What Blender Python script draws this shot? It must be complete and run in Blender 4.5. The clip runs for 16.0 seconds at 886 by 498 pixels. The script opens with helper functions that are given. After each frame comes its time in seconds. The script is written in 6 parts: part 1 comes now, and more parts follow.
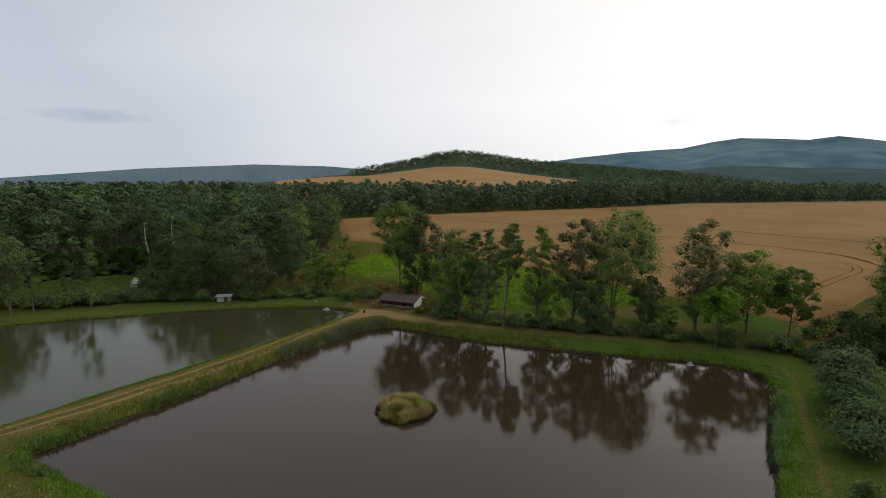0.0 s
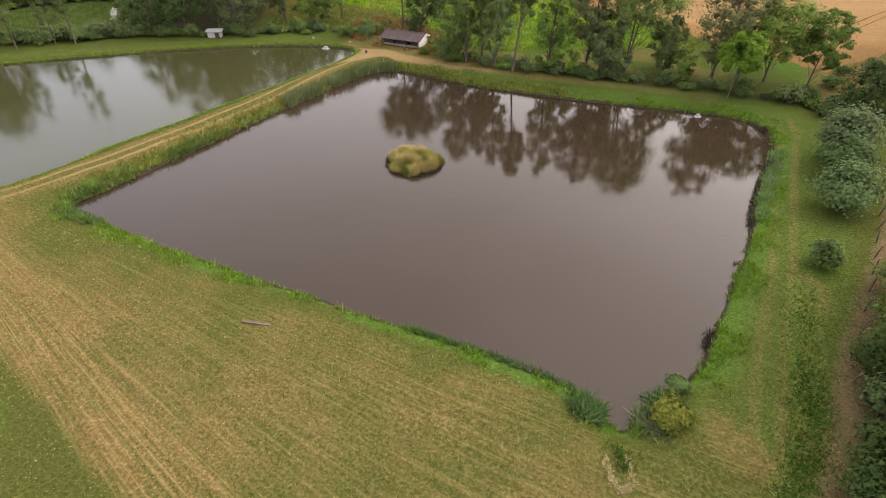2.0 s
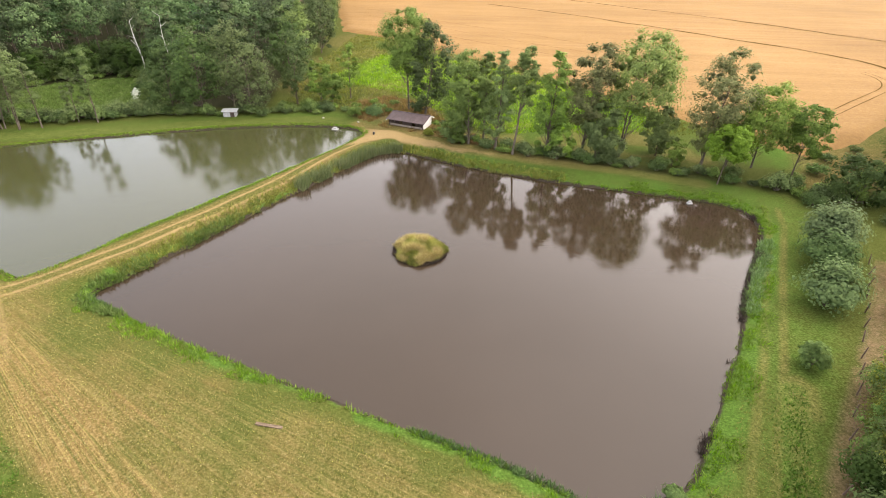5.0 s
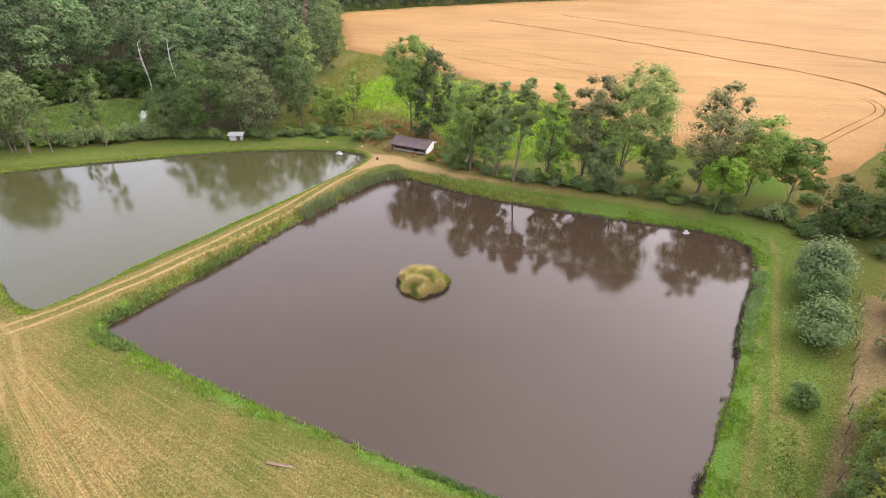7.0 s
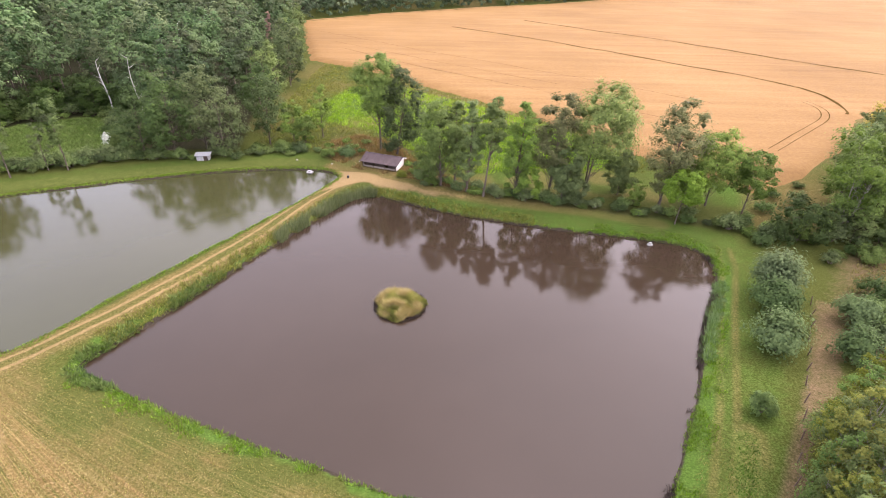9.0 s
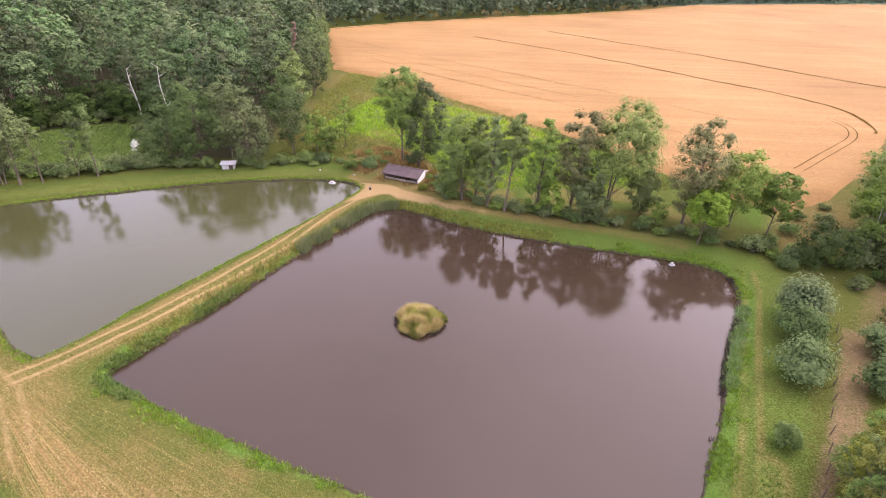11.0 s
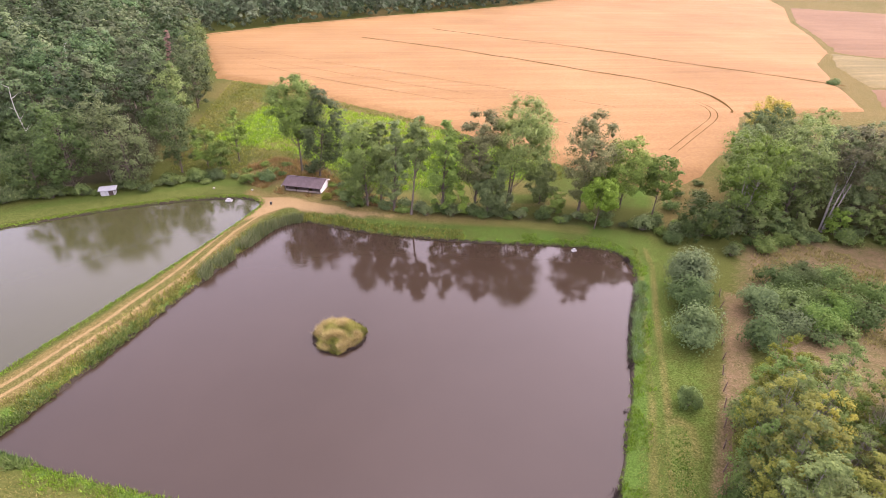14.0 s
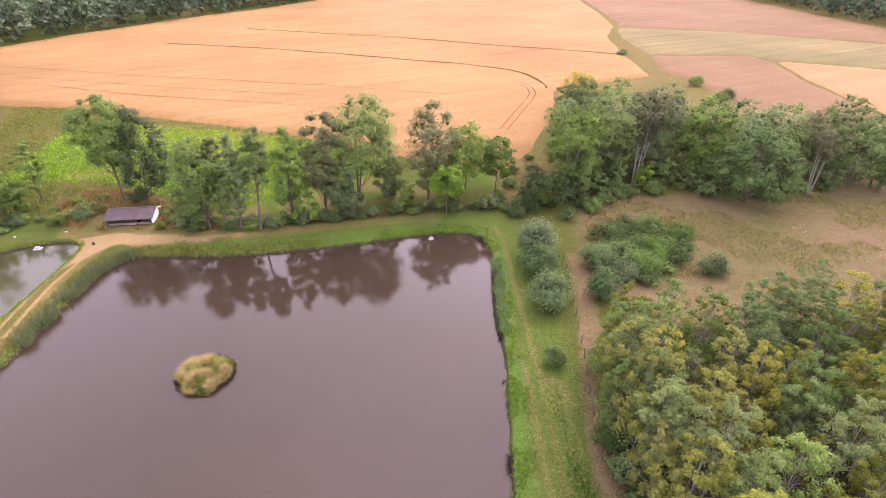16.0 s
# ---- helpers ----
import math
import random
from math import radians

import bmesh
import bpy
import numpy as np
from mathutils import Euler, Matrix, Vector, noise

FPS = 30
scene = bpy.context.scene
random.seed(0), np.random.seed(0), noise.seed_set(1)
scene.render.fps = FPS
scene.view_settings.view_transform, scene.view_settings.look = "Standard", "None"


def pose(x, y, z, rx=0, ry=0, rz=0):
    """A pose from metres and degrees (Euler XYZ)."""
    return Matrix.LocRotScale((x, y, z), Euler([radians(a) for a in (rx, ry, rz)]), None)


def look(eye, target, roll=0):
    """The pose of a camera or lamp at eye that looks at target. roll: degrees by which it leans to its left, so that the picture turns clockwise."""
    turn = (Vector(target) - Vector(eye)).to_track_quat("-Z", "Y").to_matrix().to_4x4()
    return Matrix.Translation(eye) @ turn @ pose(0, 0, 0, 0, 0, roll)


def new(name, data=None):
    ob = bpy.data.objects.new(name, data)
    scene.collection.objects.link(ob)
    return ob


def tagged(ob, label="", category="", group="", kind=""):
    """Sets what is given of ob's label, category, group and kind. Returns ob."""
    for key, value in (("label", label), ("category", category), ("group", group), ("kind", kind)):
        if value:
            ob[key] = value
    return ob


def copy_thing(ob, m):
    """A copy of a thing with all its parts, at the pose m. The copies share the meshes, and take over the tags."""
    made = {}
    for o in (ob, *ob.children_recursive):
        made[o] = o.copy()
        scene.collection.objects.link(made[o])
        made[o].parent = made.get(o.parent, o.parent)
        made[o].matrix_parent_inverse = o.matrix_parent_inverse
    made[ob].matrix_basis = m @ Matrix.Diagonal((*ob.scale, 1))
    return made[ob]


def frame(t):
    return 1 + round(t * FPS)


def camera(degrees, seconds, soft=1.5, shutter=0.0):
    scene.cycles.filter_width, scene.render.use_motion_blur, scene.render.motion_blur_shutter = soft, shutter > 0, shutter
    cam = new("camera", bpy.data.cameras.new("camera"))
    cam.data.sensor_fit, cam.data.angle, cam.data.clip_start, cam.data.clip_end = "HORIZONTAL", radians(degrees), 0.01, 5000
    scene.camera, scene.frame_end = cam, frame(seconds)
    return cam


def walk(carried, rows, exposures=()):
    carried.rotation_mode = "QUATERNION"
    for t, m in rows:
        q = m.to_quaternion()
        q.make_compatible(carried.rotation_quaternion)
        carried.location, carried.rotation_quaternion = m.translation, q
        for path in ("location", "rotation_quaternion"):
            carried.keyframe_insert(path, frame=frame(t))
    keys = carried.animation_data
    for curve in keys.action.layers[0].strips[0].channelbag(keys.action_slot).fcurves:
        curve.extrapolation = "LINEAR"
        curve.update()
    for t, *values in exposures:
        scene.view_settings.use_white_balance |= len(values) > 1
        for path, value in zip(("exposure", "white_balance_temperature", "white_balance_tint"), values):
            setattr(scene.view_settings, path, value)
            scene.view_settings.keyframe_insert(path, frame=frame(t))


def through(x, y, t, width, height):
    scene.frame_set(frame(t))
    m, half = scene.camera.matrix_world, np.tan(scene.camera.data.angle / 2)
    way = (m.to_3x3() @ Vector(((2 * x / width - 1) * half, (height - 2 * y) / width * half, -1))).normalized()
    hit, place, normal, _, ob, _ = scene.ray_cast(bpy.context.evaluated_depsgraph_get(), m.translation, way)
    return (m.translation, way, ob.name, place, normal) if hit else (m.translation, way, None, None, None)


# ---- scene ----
cam = camera(79.8, 16.0, soft=0.75)
PATH = [
    (0, (1.152, -0.057, 23.878), (1.025, 1.922, 23.624), 0.2),
    (0.5, (0.966, 0.089, 24.544), (0.841, 2.026, 24.063), 0.1),
    (1, (0.792, 0.231, 25.224), (0.668, 2.093, 24.504), 0.3),
    (1.5, (0.639, 0.363, 25.922), (0.523, 2.113, 24.962), 0.4),
    (2, (0.51, 0.478, 26.637), (0.406, 2.09, 25.458), 0.7),
    (2.5, (0.402, 0.578, 27.375), (0.309, 2.07, 26.046), 0.8),
    (3, (0.309, 0.663, 28.139), (0.221, 2.109, 26.761), 1.0),
    (3.5, (0.221, 0.734, 28.932), (0.128, 2.222, 27.599), 1.1),
    (4, (0.131, 0.788, 29.745), (0.028, 2.404, 28.57), 1.1),
    (4.5, (0.037, 0.825, 30.572), (-0.074, 2.527, 29.527), 1.1),
    (7, (-0.528, 0.878, 34.873), (-0.639, 2.604, 33.868), 1.4),
    (7.5, (-0.668, 0.893, 35.733), (-0.767, 2.619, 34.727), 1.4),
    (8, (-0.823, 0.919, 36.552), (-0.896, 2.646, 35.546), 1.4),
    (8.5, (-0.997, 0.96, 37.293), (-1.038, 2.688, 36.286), 1.3),
    (9, (-1.195, 1.018, 37.924), (-1.192, 2.748, 36.92), 1.4),
    (11.5, (-2.21, 1.486, 39.474), (-2.319, 3.223, 38.489), 2.3),
    (12, (-2.325, 1.589, 39.598), (-2.609, 3.302, 38.606), 2.8),
    (12.5, (-2.389, 1.684, 39.72), (-2.777, 3.373, 38.722), 3.0),
    (13, (-2.402, 1.767, 39.866), (-2.792, 3.454, 38.865), 3.1),
    (13.5, (-2.384, 1.841, 40.05), (-2.518, 3.572, 39.057), 2.5),
    (14, (-2.36, 1.908, 40.262), (-2.075, 3.624, 39.275), 1.4),
    (14.5, (-2.349, 1.975, 40.493), (-1.788, 3.622, 39.507), 0.8),
    (15, (-2.359, 2.046, 40.746), (-1.721, 3.661, 39.753), 0.6),
    (15.5, (-2.387, 2.121, 41.005), (-1.724, 3.722, 40.006), 0.4),
    (16, (-2.424, 2.195, 41.269), (-1.643, 3.736, 40.262), 0.0),
]
EXPOSURES = [(0.0, -2.84, 6500, 10), (0.5, -2.76, 6500, 10), (1.0, -2.28, 6500, 13), (1.5, -1.78, 6650, 16), (2.0, -1.22, 6750, 18), (2.5, -0.82, 6800, 17), (3.0, -0.72, 6800, 16),
             (4.5, -0.64, 6750, 14), (7.0, -0.63, 6330, 23), (9.0, -0.60, 6230, 30), (11.5, -0.58, 6270, 39), (16.0, -0.52, 6190, 42)]
SKY_GAIN, SUN_POWER = 0.11, 3.2
VEIL_LOW, VEIL_HIGH, VEIL_GLOW = (4.45, 4.83, 5.50, 1), (8.9, 8.65, 8.4, 1), (14.5, 13.9, 13.2, 1)
walk(cam, [(t, look(eye, target, roll)) for t, eye, target, roll in PATH], EXPOSURES)

# ---- world and sun ----
SUN_EL, SUN_AZ = radians(44), radians(63)          # height, and turn to the right of +y
world = bpy.data.worlds.new("overcast_sky")
scene.world = world
world.use_nodes = True
wn, wl = world.node_tree.nodes, world.node_tree.links
wn.clear()
w_out, w_bg = wn.new("ShaderNodeOutputWorld"), wn.new("ShaderNodeBackground")
sky = wn.new("ShaderNodeTexSky")
sky.sky_type, sky.sun_disc, sky.sun_elevation, sky.sun_rotation = "NISHITA", False, SUN_EL, SUN_AZ
sky.air_density, sky.dust_density, sky.ozone_density = 1.0, 3.0, 1.0
w_scale = wn.new("ShaderNodeMix")
w_scale.data_type, w_scale.blend_type = "RGBA", "MULTIPLY"
w_scale.inputs["Factor"].default_value = 1.0
w_scale.inputs["B"].default_value = (SKY_GAIN, SKY_GAIN, SKY_GAIN, 1)
wl.new(sky.outputs["Color"], w_scale.inputs["A"])
w_geo, w_map = wn.new("ShaderNodeTexCoord"), wn.new("ShaderNodeMapping")
w_map.inputs["Scale"].default_value = (2.0, 2.0, 9.0)
w_noise = wn.new("ShaderNodeTexNoise")
w_noise.inputs["Scale"].default_value, w_noise.inputs["Detail"].default_value = 1.3, 5.0
wl.new(w_geo.outputs["Generated"], w_map.inputs["Vector"])
wl.new(w_map.outputs["Vector"], w_noise.inputs["Vector"])
# the cloud veil is brightest round the hidden sun and falls off all round the dome
w_dot = wn.new("ShaderNodeVectorMath")
w_dot.operation = "DOT_PRODUCT"
w_dot.inputs[1].default_value = (math.sin(SUN_AZ) * math.cos(SUN_EL), math.cos(SUN_AZ) * math.cos(SUN_EL), math.sin(SUN_EL))
wl.new(w_geo.outputs["Generated"], w_dot.inputs[0])
w_sum = wn.new("ShaderNodeMath")
w_sum.operation, w_sum.inputs[1].default_value, w_sum.inputs[2].default_value = "MULTIPLY_ADD", 0.16, -0.08
wl.new(w_noise.outputs["Fac"], w_sum.inputs[0])
w_add = wn.new("ShaderNodeMath")
w_add.operation = "ADD"
wl.new(w_dot.outputs["Value"], w_add.inputs[0])
wl.new(w_sum.outputs[0], w_add.inputs[1])
w_ramp = wn.new("ShaderNodeValToRGB")
w_ramp.color_ramp.elements[0].position, w_ramp.color_ramp.elements[0].color = 0.0, VEIL_LOW
w_ramp.color_ramp.elements[1].position, w_ramp.color_ramp.elements[1].color = 0.66, VEIL_HIGH
w_ramp.color_ramp.elements.new(0.94).color = VEIL_GLOW
wl.new(w_add.outputs[0], w_ramp.inputs["Fac"])
w_mix = wn.new("ShaderNodeMix")
w_mix.data_type = "RGBA"
w_mix.inputs["Factor"].default_value = 0.62
wl.new(w_scale.outputs["Result"], w_mix.inputs["A"])
wl.new(w_ramp.outputs["Color"], w_mix.inputs["B"])
# haze: the veil whitens and brightens towards the horizon all round
w_sep = wn.new("ShaderNodeSeparateXYZ")
wl.new(w_geo.outputs["Generated"], w_sep.inputs[0])
w_haze = wn.new("ShaderNodeMapRange")
w_haze.interpolation_type = "SMOOTHSTEP"
w_haze.inputs["From Min"].default_value, w_haze.inputs["From Max"].default_value = 0.05, 0.72
w_haze.inputs["To Min"].default_value, w_haze.inputs["To Max"].default_value = 1.40, 1.0
wl.new(w_sep.outputs["Z"], w_haze.inputs["Value"])
w_bright = wn.new("ShaderNodeVectorMath")
w_bright.operation = "SCALE"
wl.new(w_mix.outputs["Result"], w_bright.inputs[0])
wl.new(w_haze.outputs["Result"], w_bright.inputs["Scale"])
# three small grey clouds low over the hills
w_last = w_bright.outputs["Vector"]
for centre, wide, tall, deep in (((-0.590, 0.801, 0.0985), 0.085, 0.0125, 0.30), ((-0.684, 0.724, 0.0865), 0.016, 0.006, 0.14), ((0.333, 0.937, 0.1007), 0.032, 0.007, 0.16)):
    c = Vector(centre).normalized()
    right = Vector((c.y, -c.x, 0)).normalized()
    above = right.cross(c)
    parts = []
    for axis, size in ((right, wide), (above, tall)):
        d = wn.new("ShaderNodeVectorMath")
        d.operation, d.inputs[1].default_value = "DOT_PRODUCT", axis
        wl.new(w_geo.outputs["Generated"], d.inputs[0])
        o = wn.new("ShaderNodeMath")
        o.operation, o.inputs[1].default_value, o.inputs[2].default_value = "MULTIPLY_ADD", 1 / size, -axis.dot(c) / size
        wl.new(d.outputs["Value"], o.inputs[0])
        q = wn.new("ShaderNodeMath")
        q.operation, q.inputs[1].default_value = "POWER", 2.0
        qa = wn.new("ShaderNodeMath")
        qa.operation = "ABSOLUTE"
        wl.new(o.outputs[0], qa.inputs[0])
        wl.new(qa.outputs[0], q.inputs[0])
        parts.append(q.outputs[0])
    r = wn.new("ShaderNodeMath")
    r.operation = "ADD"
    wl.new(parts[0], r.inputs[0])
    wl.new(parts[1], r.inputs[1])
    nz = wn.new("ShaderNodeTexNoise")
    nz.inputs["Scale"].default_value, nz.inputs["Detail"].default_value = 45.0, 4.0
    wl.new(w_geo.outputs["Generated"], nz.inputs["Vector"])
    ragged = wn.new("ShaderNodeMath")
    ragged.operation, ragged.inputs[1].default_value = "MULTIPLY_ADD", 1.6
    wl.new(nz.outputs["Fac"], ragged.inputs[0])
    wl.new(r.outputs[0], ragged.inputs[2])
    fall = wn.new("ShaderNodeMapRange")
    fall.inputs["From Min"].default_value, fall.inputs["From Max"].default_value = 0.7, 1.9
    fall.inputs["To Min"].default_value, fall.inputs["To Max"].default_value = deep, 0.0
    wl.new(ragged.outputs[0], fall.inputs["Value"])
    near_side = wn.new("ShaderNodeVectorMath")
    near_side.operation, near_side.inputs[1].default_value = "DOT_PRODUCT", c
    wl.new(w_geo.outputs["Generated"], near_side.inputs[0])
    front = wn.new("ShaderNodeMath")
    front.operation, front.inputs[1].default_value = "GREATER_THAN", 0.5
    wl.new(near_side.outputs["Value"], front.inputs[0])
    fac = wn.new("ShaderNodeMath")
    fac.operation = "MULTIPLY"
    wl.new(fall.outputs["Result"], fac.inputs[0])
    wl.new(front.outputs[0], fac.inputs[1])
    cm = wn.new("ShaderNodeMix")
    cm.data_type = "RGBA"
    wl.new(fac.outputs[0], cm.inputs["Factor"])
    wl.new(w_last, cm.inputs["A"])
    cm.inputs["B"].default_value = (1.5, 2.0, 2.4, 1)
    w_last = cm.outputs["Result"]
wl.new(w_last, w_bg.inputs["Color"])
w_bg.inputs["Strength"].default_value = 1.0
wl.new(w_bg.outputs["Background"], w_out.inputs["Surface"])

sun = new("sun", bpy.data.lights.new("sun", "SUN"))
sun.data.energy, sun.data.angle, sun.data.color = SUN_POWER, radians(20), (1.0, 0.94, 0.84)
sun.matrix_world = look((100 * math.sin(SUN_AZ) * math.cos(SUN_EL), 100 * math.cos(SUN_AZ) * math.cos(SUN_EL), 100 * math.sin(SUN_EL)), (0, 0, 0))


# ---- numbers: noise, distances, meshes ----
RNG = np.random.default_rng(7)
LATTICE = RNG.random((256, 256))


def vnoise(x, y, size, seed=0):
    """Smooth value noise from 0 to 1, with lumps of that size in metres."""
    u, v = np.asarray(x) / size + 17.3 * seed, np.asarray(y) / size + 9.1 * seed
    i, j = np.floor(u).astype(int), np.floor(v).astype(int)
    f, g = u - i, v - j
    f, g = f * f * (3 - 2 * f), g * g * (3 - 2 * g)
    a, b = LATTICE[i % 256, j % 256], LATTICE[(i + 1) % 256, j % 256]
    c, d = LATTICE[i % 256, (j + 1) % 256], LATTICE[(i + 1) % 256, (j + 1) % 256]
    return (a * (1 - f) + b * f) * (1 - g) + (c * (1 - f) + d * f) * g


def step(x, a, b):
    t = np.clip((np.asarray(x, float) - a) / (b - a), 0, 1)
    return t * t * (3 - 2 * t)


def line_distance(x, y, points):
    """Distance from a broken line."""
    x, y = np.asarray(x, float), np.asarray(y, float)
    best = np.full(x.shape, 1e9)
    for (ax, ay), (bx, by) in zip(points[:-1], points[1:]):
        dx, dy = bx - ax, by - ay
        t = np.clip(((x - ax) * dx + (y - ay) * dy) / (dx * dx + dy * dy), 0, 1)
        best = np.minimum(best, np.hypot(x - ax - t * dx, y - ay - t * dy))
    return best


def side_distance(x, y, points):
    """Distance from a broken line, positive on its left, and how far a place belongs to the line."""
    x, y = np.asarray(x, float), np.asarray(y, float)
    best, signed, beyond = np.full(x.shape, 1e9), np.zeros(x.shape), np.zeros(x.shape, bool)
    for i, ((ax, ay), (bx, by)) in enumerate(zip(points[:-1], points[1:])):
        dx, dy = bx - ax, by - ay
        raw = ((x - ax) * dx + (y - ay) * dy) / (dx * dx + dy * dy)
        t = np.clip(raw, 0, 1)
        d = np.hypot(x - ax - t * dx, y - ay - t * dy)
        out = ((raw < 0) & (i == 0)) | ((raw > 1) & (i == len(points) - 2))
        signed = np.where(d < best, np.sign(dx * (y - ay) - dy * (x - ax)) * d, signed)
        beyond = np.where(d < best, out, beyond)
        best = np.minimum(best, d)
    return signed, np.where(beyond, 0, 1 - step(best, 1.7, 2.6))


def inside(x, y, points):
    x, y = np.asarray(x, float), np.asarray(y, float)
    odd = np.zeros(x.shape, bool)
    for (ax, ay), (bx, by) in zip(points, points[1:] + points[:1]):
        if ay != by:
            odd ^= ((ay > y) != (by > y)) & (x < (bx - ax) * (y - ay) / (by - ay) + ax)
    return odd


def area_distance(x, y, points):
    """Distance from an area's edge, negative within it."""
    d = line_distance(x, y, points + points[:1])
    return np.where(inside(x, y, points), -d, d)


def rounded(points, times=2):
    """Corner cutting of a closed outline."""
    for _ in range(times):
        made = []
        for (ax, ay), (bx, by) in zip(points, points[1:] + points[:1]):
            made += [(0.75 * ax + 0.25 * bx, 0.75 * ay + 0.25 * by), (0.25 * ax + 0.75 * bx, 0.25 * ay + 0.75 * by)]
        points = made
    return points


def offset_line(points, d):
    """A broken line shifted to its left by d."""
    p = np.array(points, float)
    along = np.gradient(p, axis=0)
    along /= np.linalg.norm(along, axis=1)[:, None]
    return [tuple(v) for v in p + d * np.stack([-along[:, 1], along[:, 0]], 1)]


def make_mesh(name, verts, faces, material=None, smooth=False, attrs=None, colours=None):
    """A mesh from arrays: faces all of one size."""
    me = bpy.data.meshes.new(name)
    verts, faces = np.asarray(verts, np.float32), np.asarray(faces, np.int32)
    n, k = faces.shape
    me.vertices.add(len(verts))
    me.vertices.foreach_set("co", verts.ravel())
    me.loops.add(n * k)
    me.loops.foreach_set("vertex_index", faces.ravel())
    me.polygons.add(n)
    me.polygons.foreach_set("loop_start", np.arange(n, dtype=np.int32) * k)
    me.polygons.foreach_set("loop_total", np.full(n, k, np.int32))
    me.update(calc_edges=True)
    if smooth:
        me.polygons.foreach_set("use_smooth", np.ones(n, bool))
    for key, values in (attrs or {}).items():
        me.attributes.new(key, "FLOAT", "POINT").data.foreach_set("value", np.asarray(values, np.float32))
    for key, values in (colours or {}).items():
        rgba = np.ones((len(verts), 4), np.float32)
        rgba[:, : values.shape[1]] = values
        me.attributes.new(key, "FLOAT_COLOR", "POINT").data.foreach_set("color", rgba.ravel())
    if material:
        me.materials.append(material)
    me.validate()
    return me


def grid_faces(nx, ny):
    i = np.arange(nx * ny).reshape(ny, nx)
    return np.stack([i[:-1, :-1], i[:-1, 1:], i[1:, 1:], i[1:, :-1]], -1).reshape(-1, 4)


def part(name, bm, material, parent, label=""):
    """Links a bmesh as one mesh object under a thing or a part."""
    me = bpy.data.meshes.new(name)
    bm.to_mesh(me)
    bm.free()
    me.materials.append(material)
    ob = new(name, me)
    ob.parent = parent
    return tagged(ob, label)


def box_bm(sx, sy, sz, at=(0, 0, 0), bevel=0.01, turn=None):
    """A bevelled box, its base centred at a place."""
    bm = bmesh.new()
    bmesh.ops.create_cube(bm, size=1)
    bmesh.ops.scale(bm, vec=(sx, sy, sz), verts=bm.verts)
    if bevel:
        bmesh.ops.bevel(bm, geom=list(bm.edges), offset=bevel, segments=1, affect="EDGES")
    if turn:
        bmesh.ops.transform(bm, matrix=turn, verts=bm.verts)
    bmesh.ops.translate(bm, vec=(at[0], at[1], at[2] + (0 if turn else sz / 2)), verts=bm.verts)
    return bm


# ---- materials ----
def material(name):
    m = bpy.data.materials.new(name)
    m.use_nodes = True
    nodes, links = m.node_tree.nodes, m.node_tree.links
    return m, nodes, links, nodes["Principled BSDF"]


def noise_node(nodes, links, scale, detail=4.0, vector=None, rough=0.55):
    n = nodes.new("ShaderNodeTexNoise")
    n.inputs["Scale"].default_value, n.inputs["Detail"].default_value, n.inputs["Roughness"].default_value = scale, detail, rough
    if vector is not None:
        links.new(vector, n.inputs["Vector"])
    return n.outputs["Fac"]


def ramp_node(nodes, links, fac, stops):
    r = nodes.new("ShaderNodeValToRGB")
    while len(r.color_ramp.elements) < len(stops):
        r.color_ramp.elements.new(0.5)
    for e, (pos, c) in zip(r.color_ramp.elements, stops):
        e.position, e.color = pos, (*c, 1)
    links.new(fac, r.inputs["Fac"])
    return r.outputs["Color"]


def mix_node(nodes, links, fac, a, b, kind="MIX"):
    m = nodes.new("ShaderNodeMix")
    m.data_type, m.blend_type = "RGBA", kind
    for socket, value in (("Factor", fac), ("A", a), ("B", b)):
        if isinstance(value, (int, float)):
            m.inputs[socket].default_value = value
        elif isinstance(value, tuple):
            m.inputs[socket].default_value = (*value, 1)
        else:
            links.new(value, m.inputs[socket])
    return m.outputs["Result"]


def math_node(nodes, links, op, a, b=0.0):
    m = nodes.new("ShaderNodeMath")
    m.operation = op
    for i, value in enumerate((a, b)):
        if isinstance(value, (int, float)):
            m.inputs[i].default_value = value
        else:
            links.new(value, m.inputs[i])
    return m.outputs[0]


def bump_node(nodes, links, bsdf, height, strength, distance):
    b = nodes.new("ShaderNodeBump")
    b.inputs["Strength"].default_value, b.inputs["Distance"].default_value = strength, distance
    links.new(height, b.inputs["Height"])
    links.new(b.outputs["Normal"], bsdf.inputs["Normal"])


def plain(name, low, high, scale=6.0, rough=0.8, bump=0.3, metal=0.0, stretch=(1, 1, 1)):
    """Two tones over a coarse and a fine noise, with relief."""
    m, nodes, links, b = material(name)
    tc, mp = nodes.new("ShaderNodeTexCoord"), nodes.new("ShaderNodeMapping")
    mp.inputs["Scale"].default_value = stretch
    links.new(tc.outputs["Object"], mp.inputs["Vector"])
    big = noise_node(nodes, links, scale * 0.25, 3, mp.outputs["Vector"])
    fine = noise_node(nodes, links, scale, 6, mp.outputs["Vector"])
    both = math_node(nodes, links, "ADD", math_node(nodes, links, "MULTIPLY", big, 0.5), math_node(nodes, links, "MULTIPLY", fine, 0.5))
    links.new(ramp_node(nodes, links, both, [(0.32, low), (0.68, high)]), b.inputs["Base Color"])
    b.inputs["Roughness"].default_value, b.inputs["Metallic"].default_value = rough, metal
    b.inputs["Specular IOR Level"].default_value = 0.5 if rough < 0.7 else (0.15 if rough < 0.9 else 0.0)
    bump_node(nodes, links, b, fine, bump, 0.02)
    return m


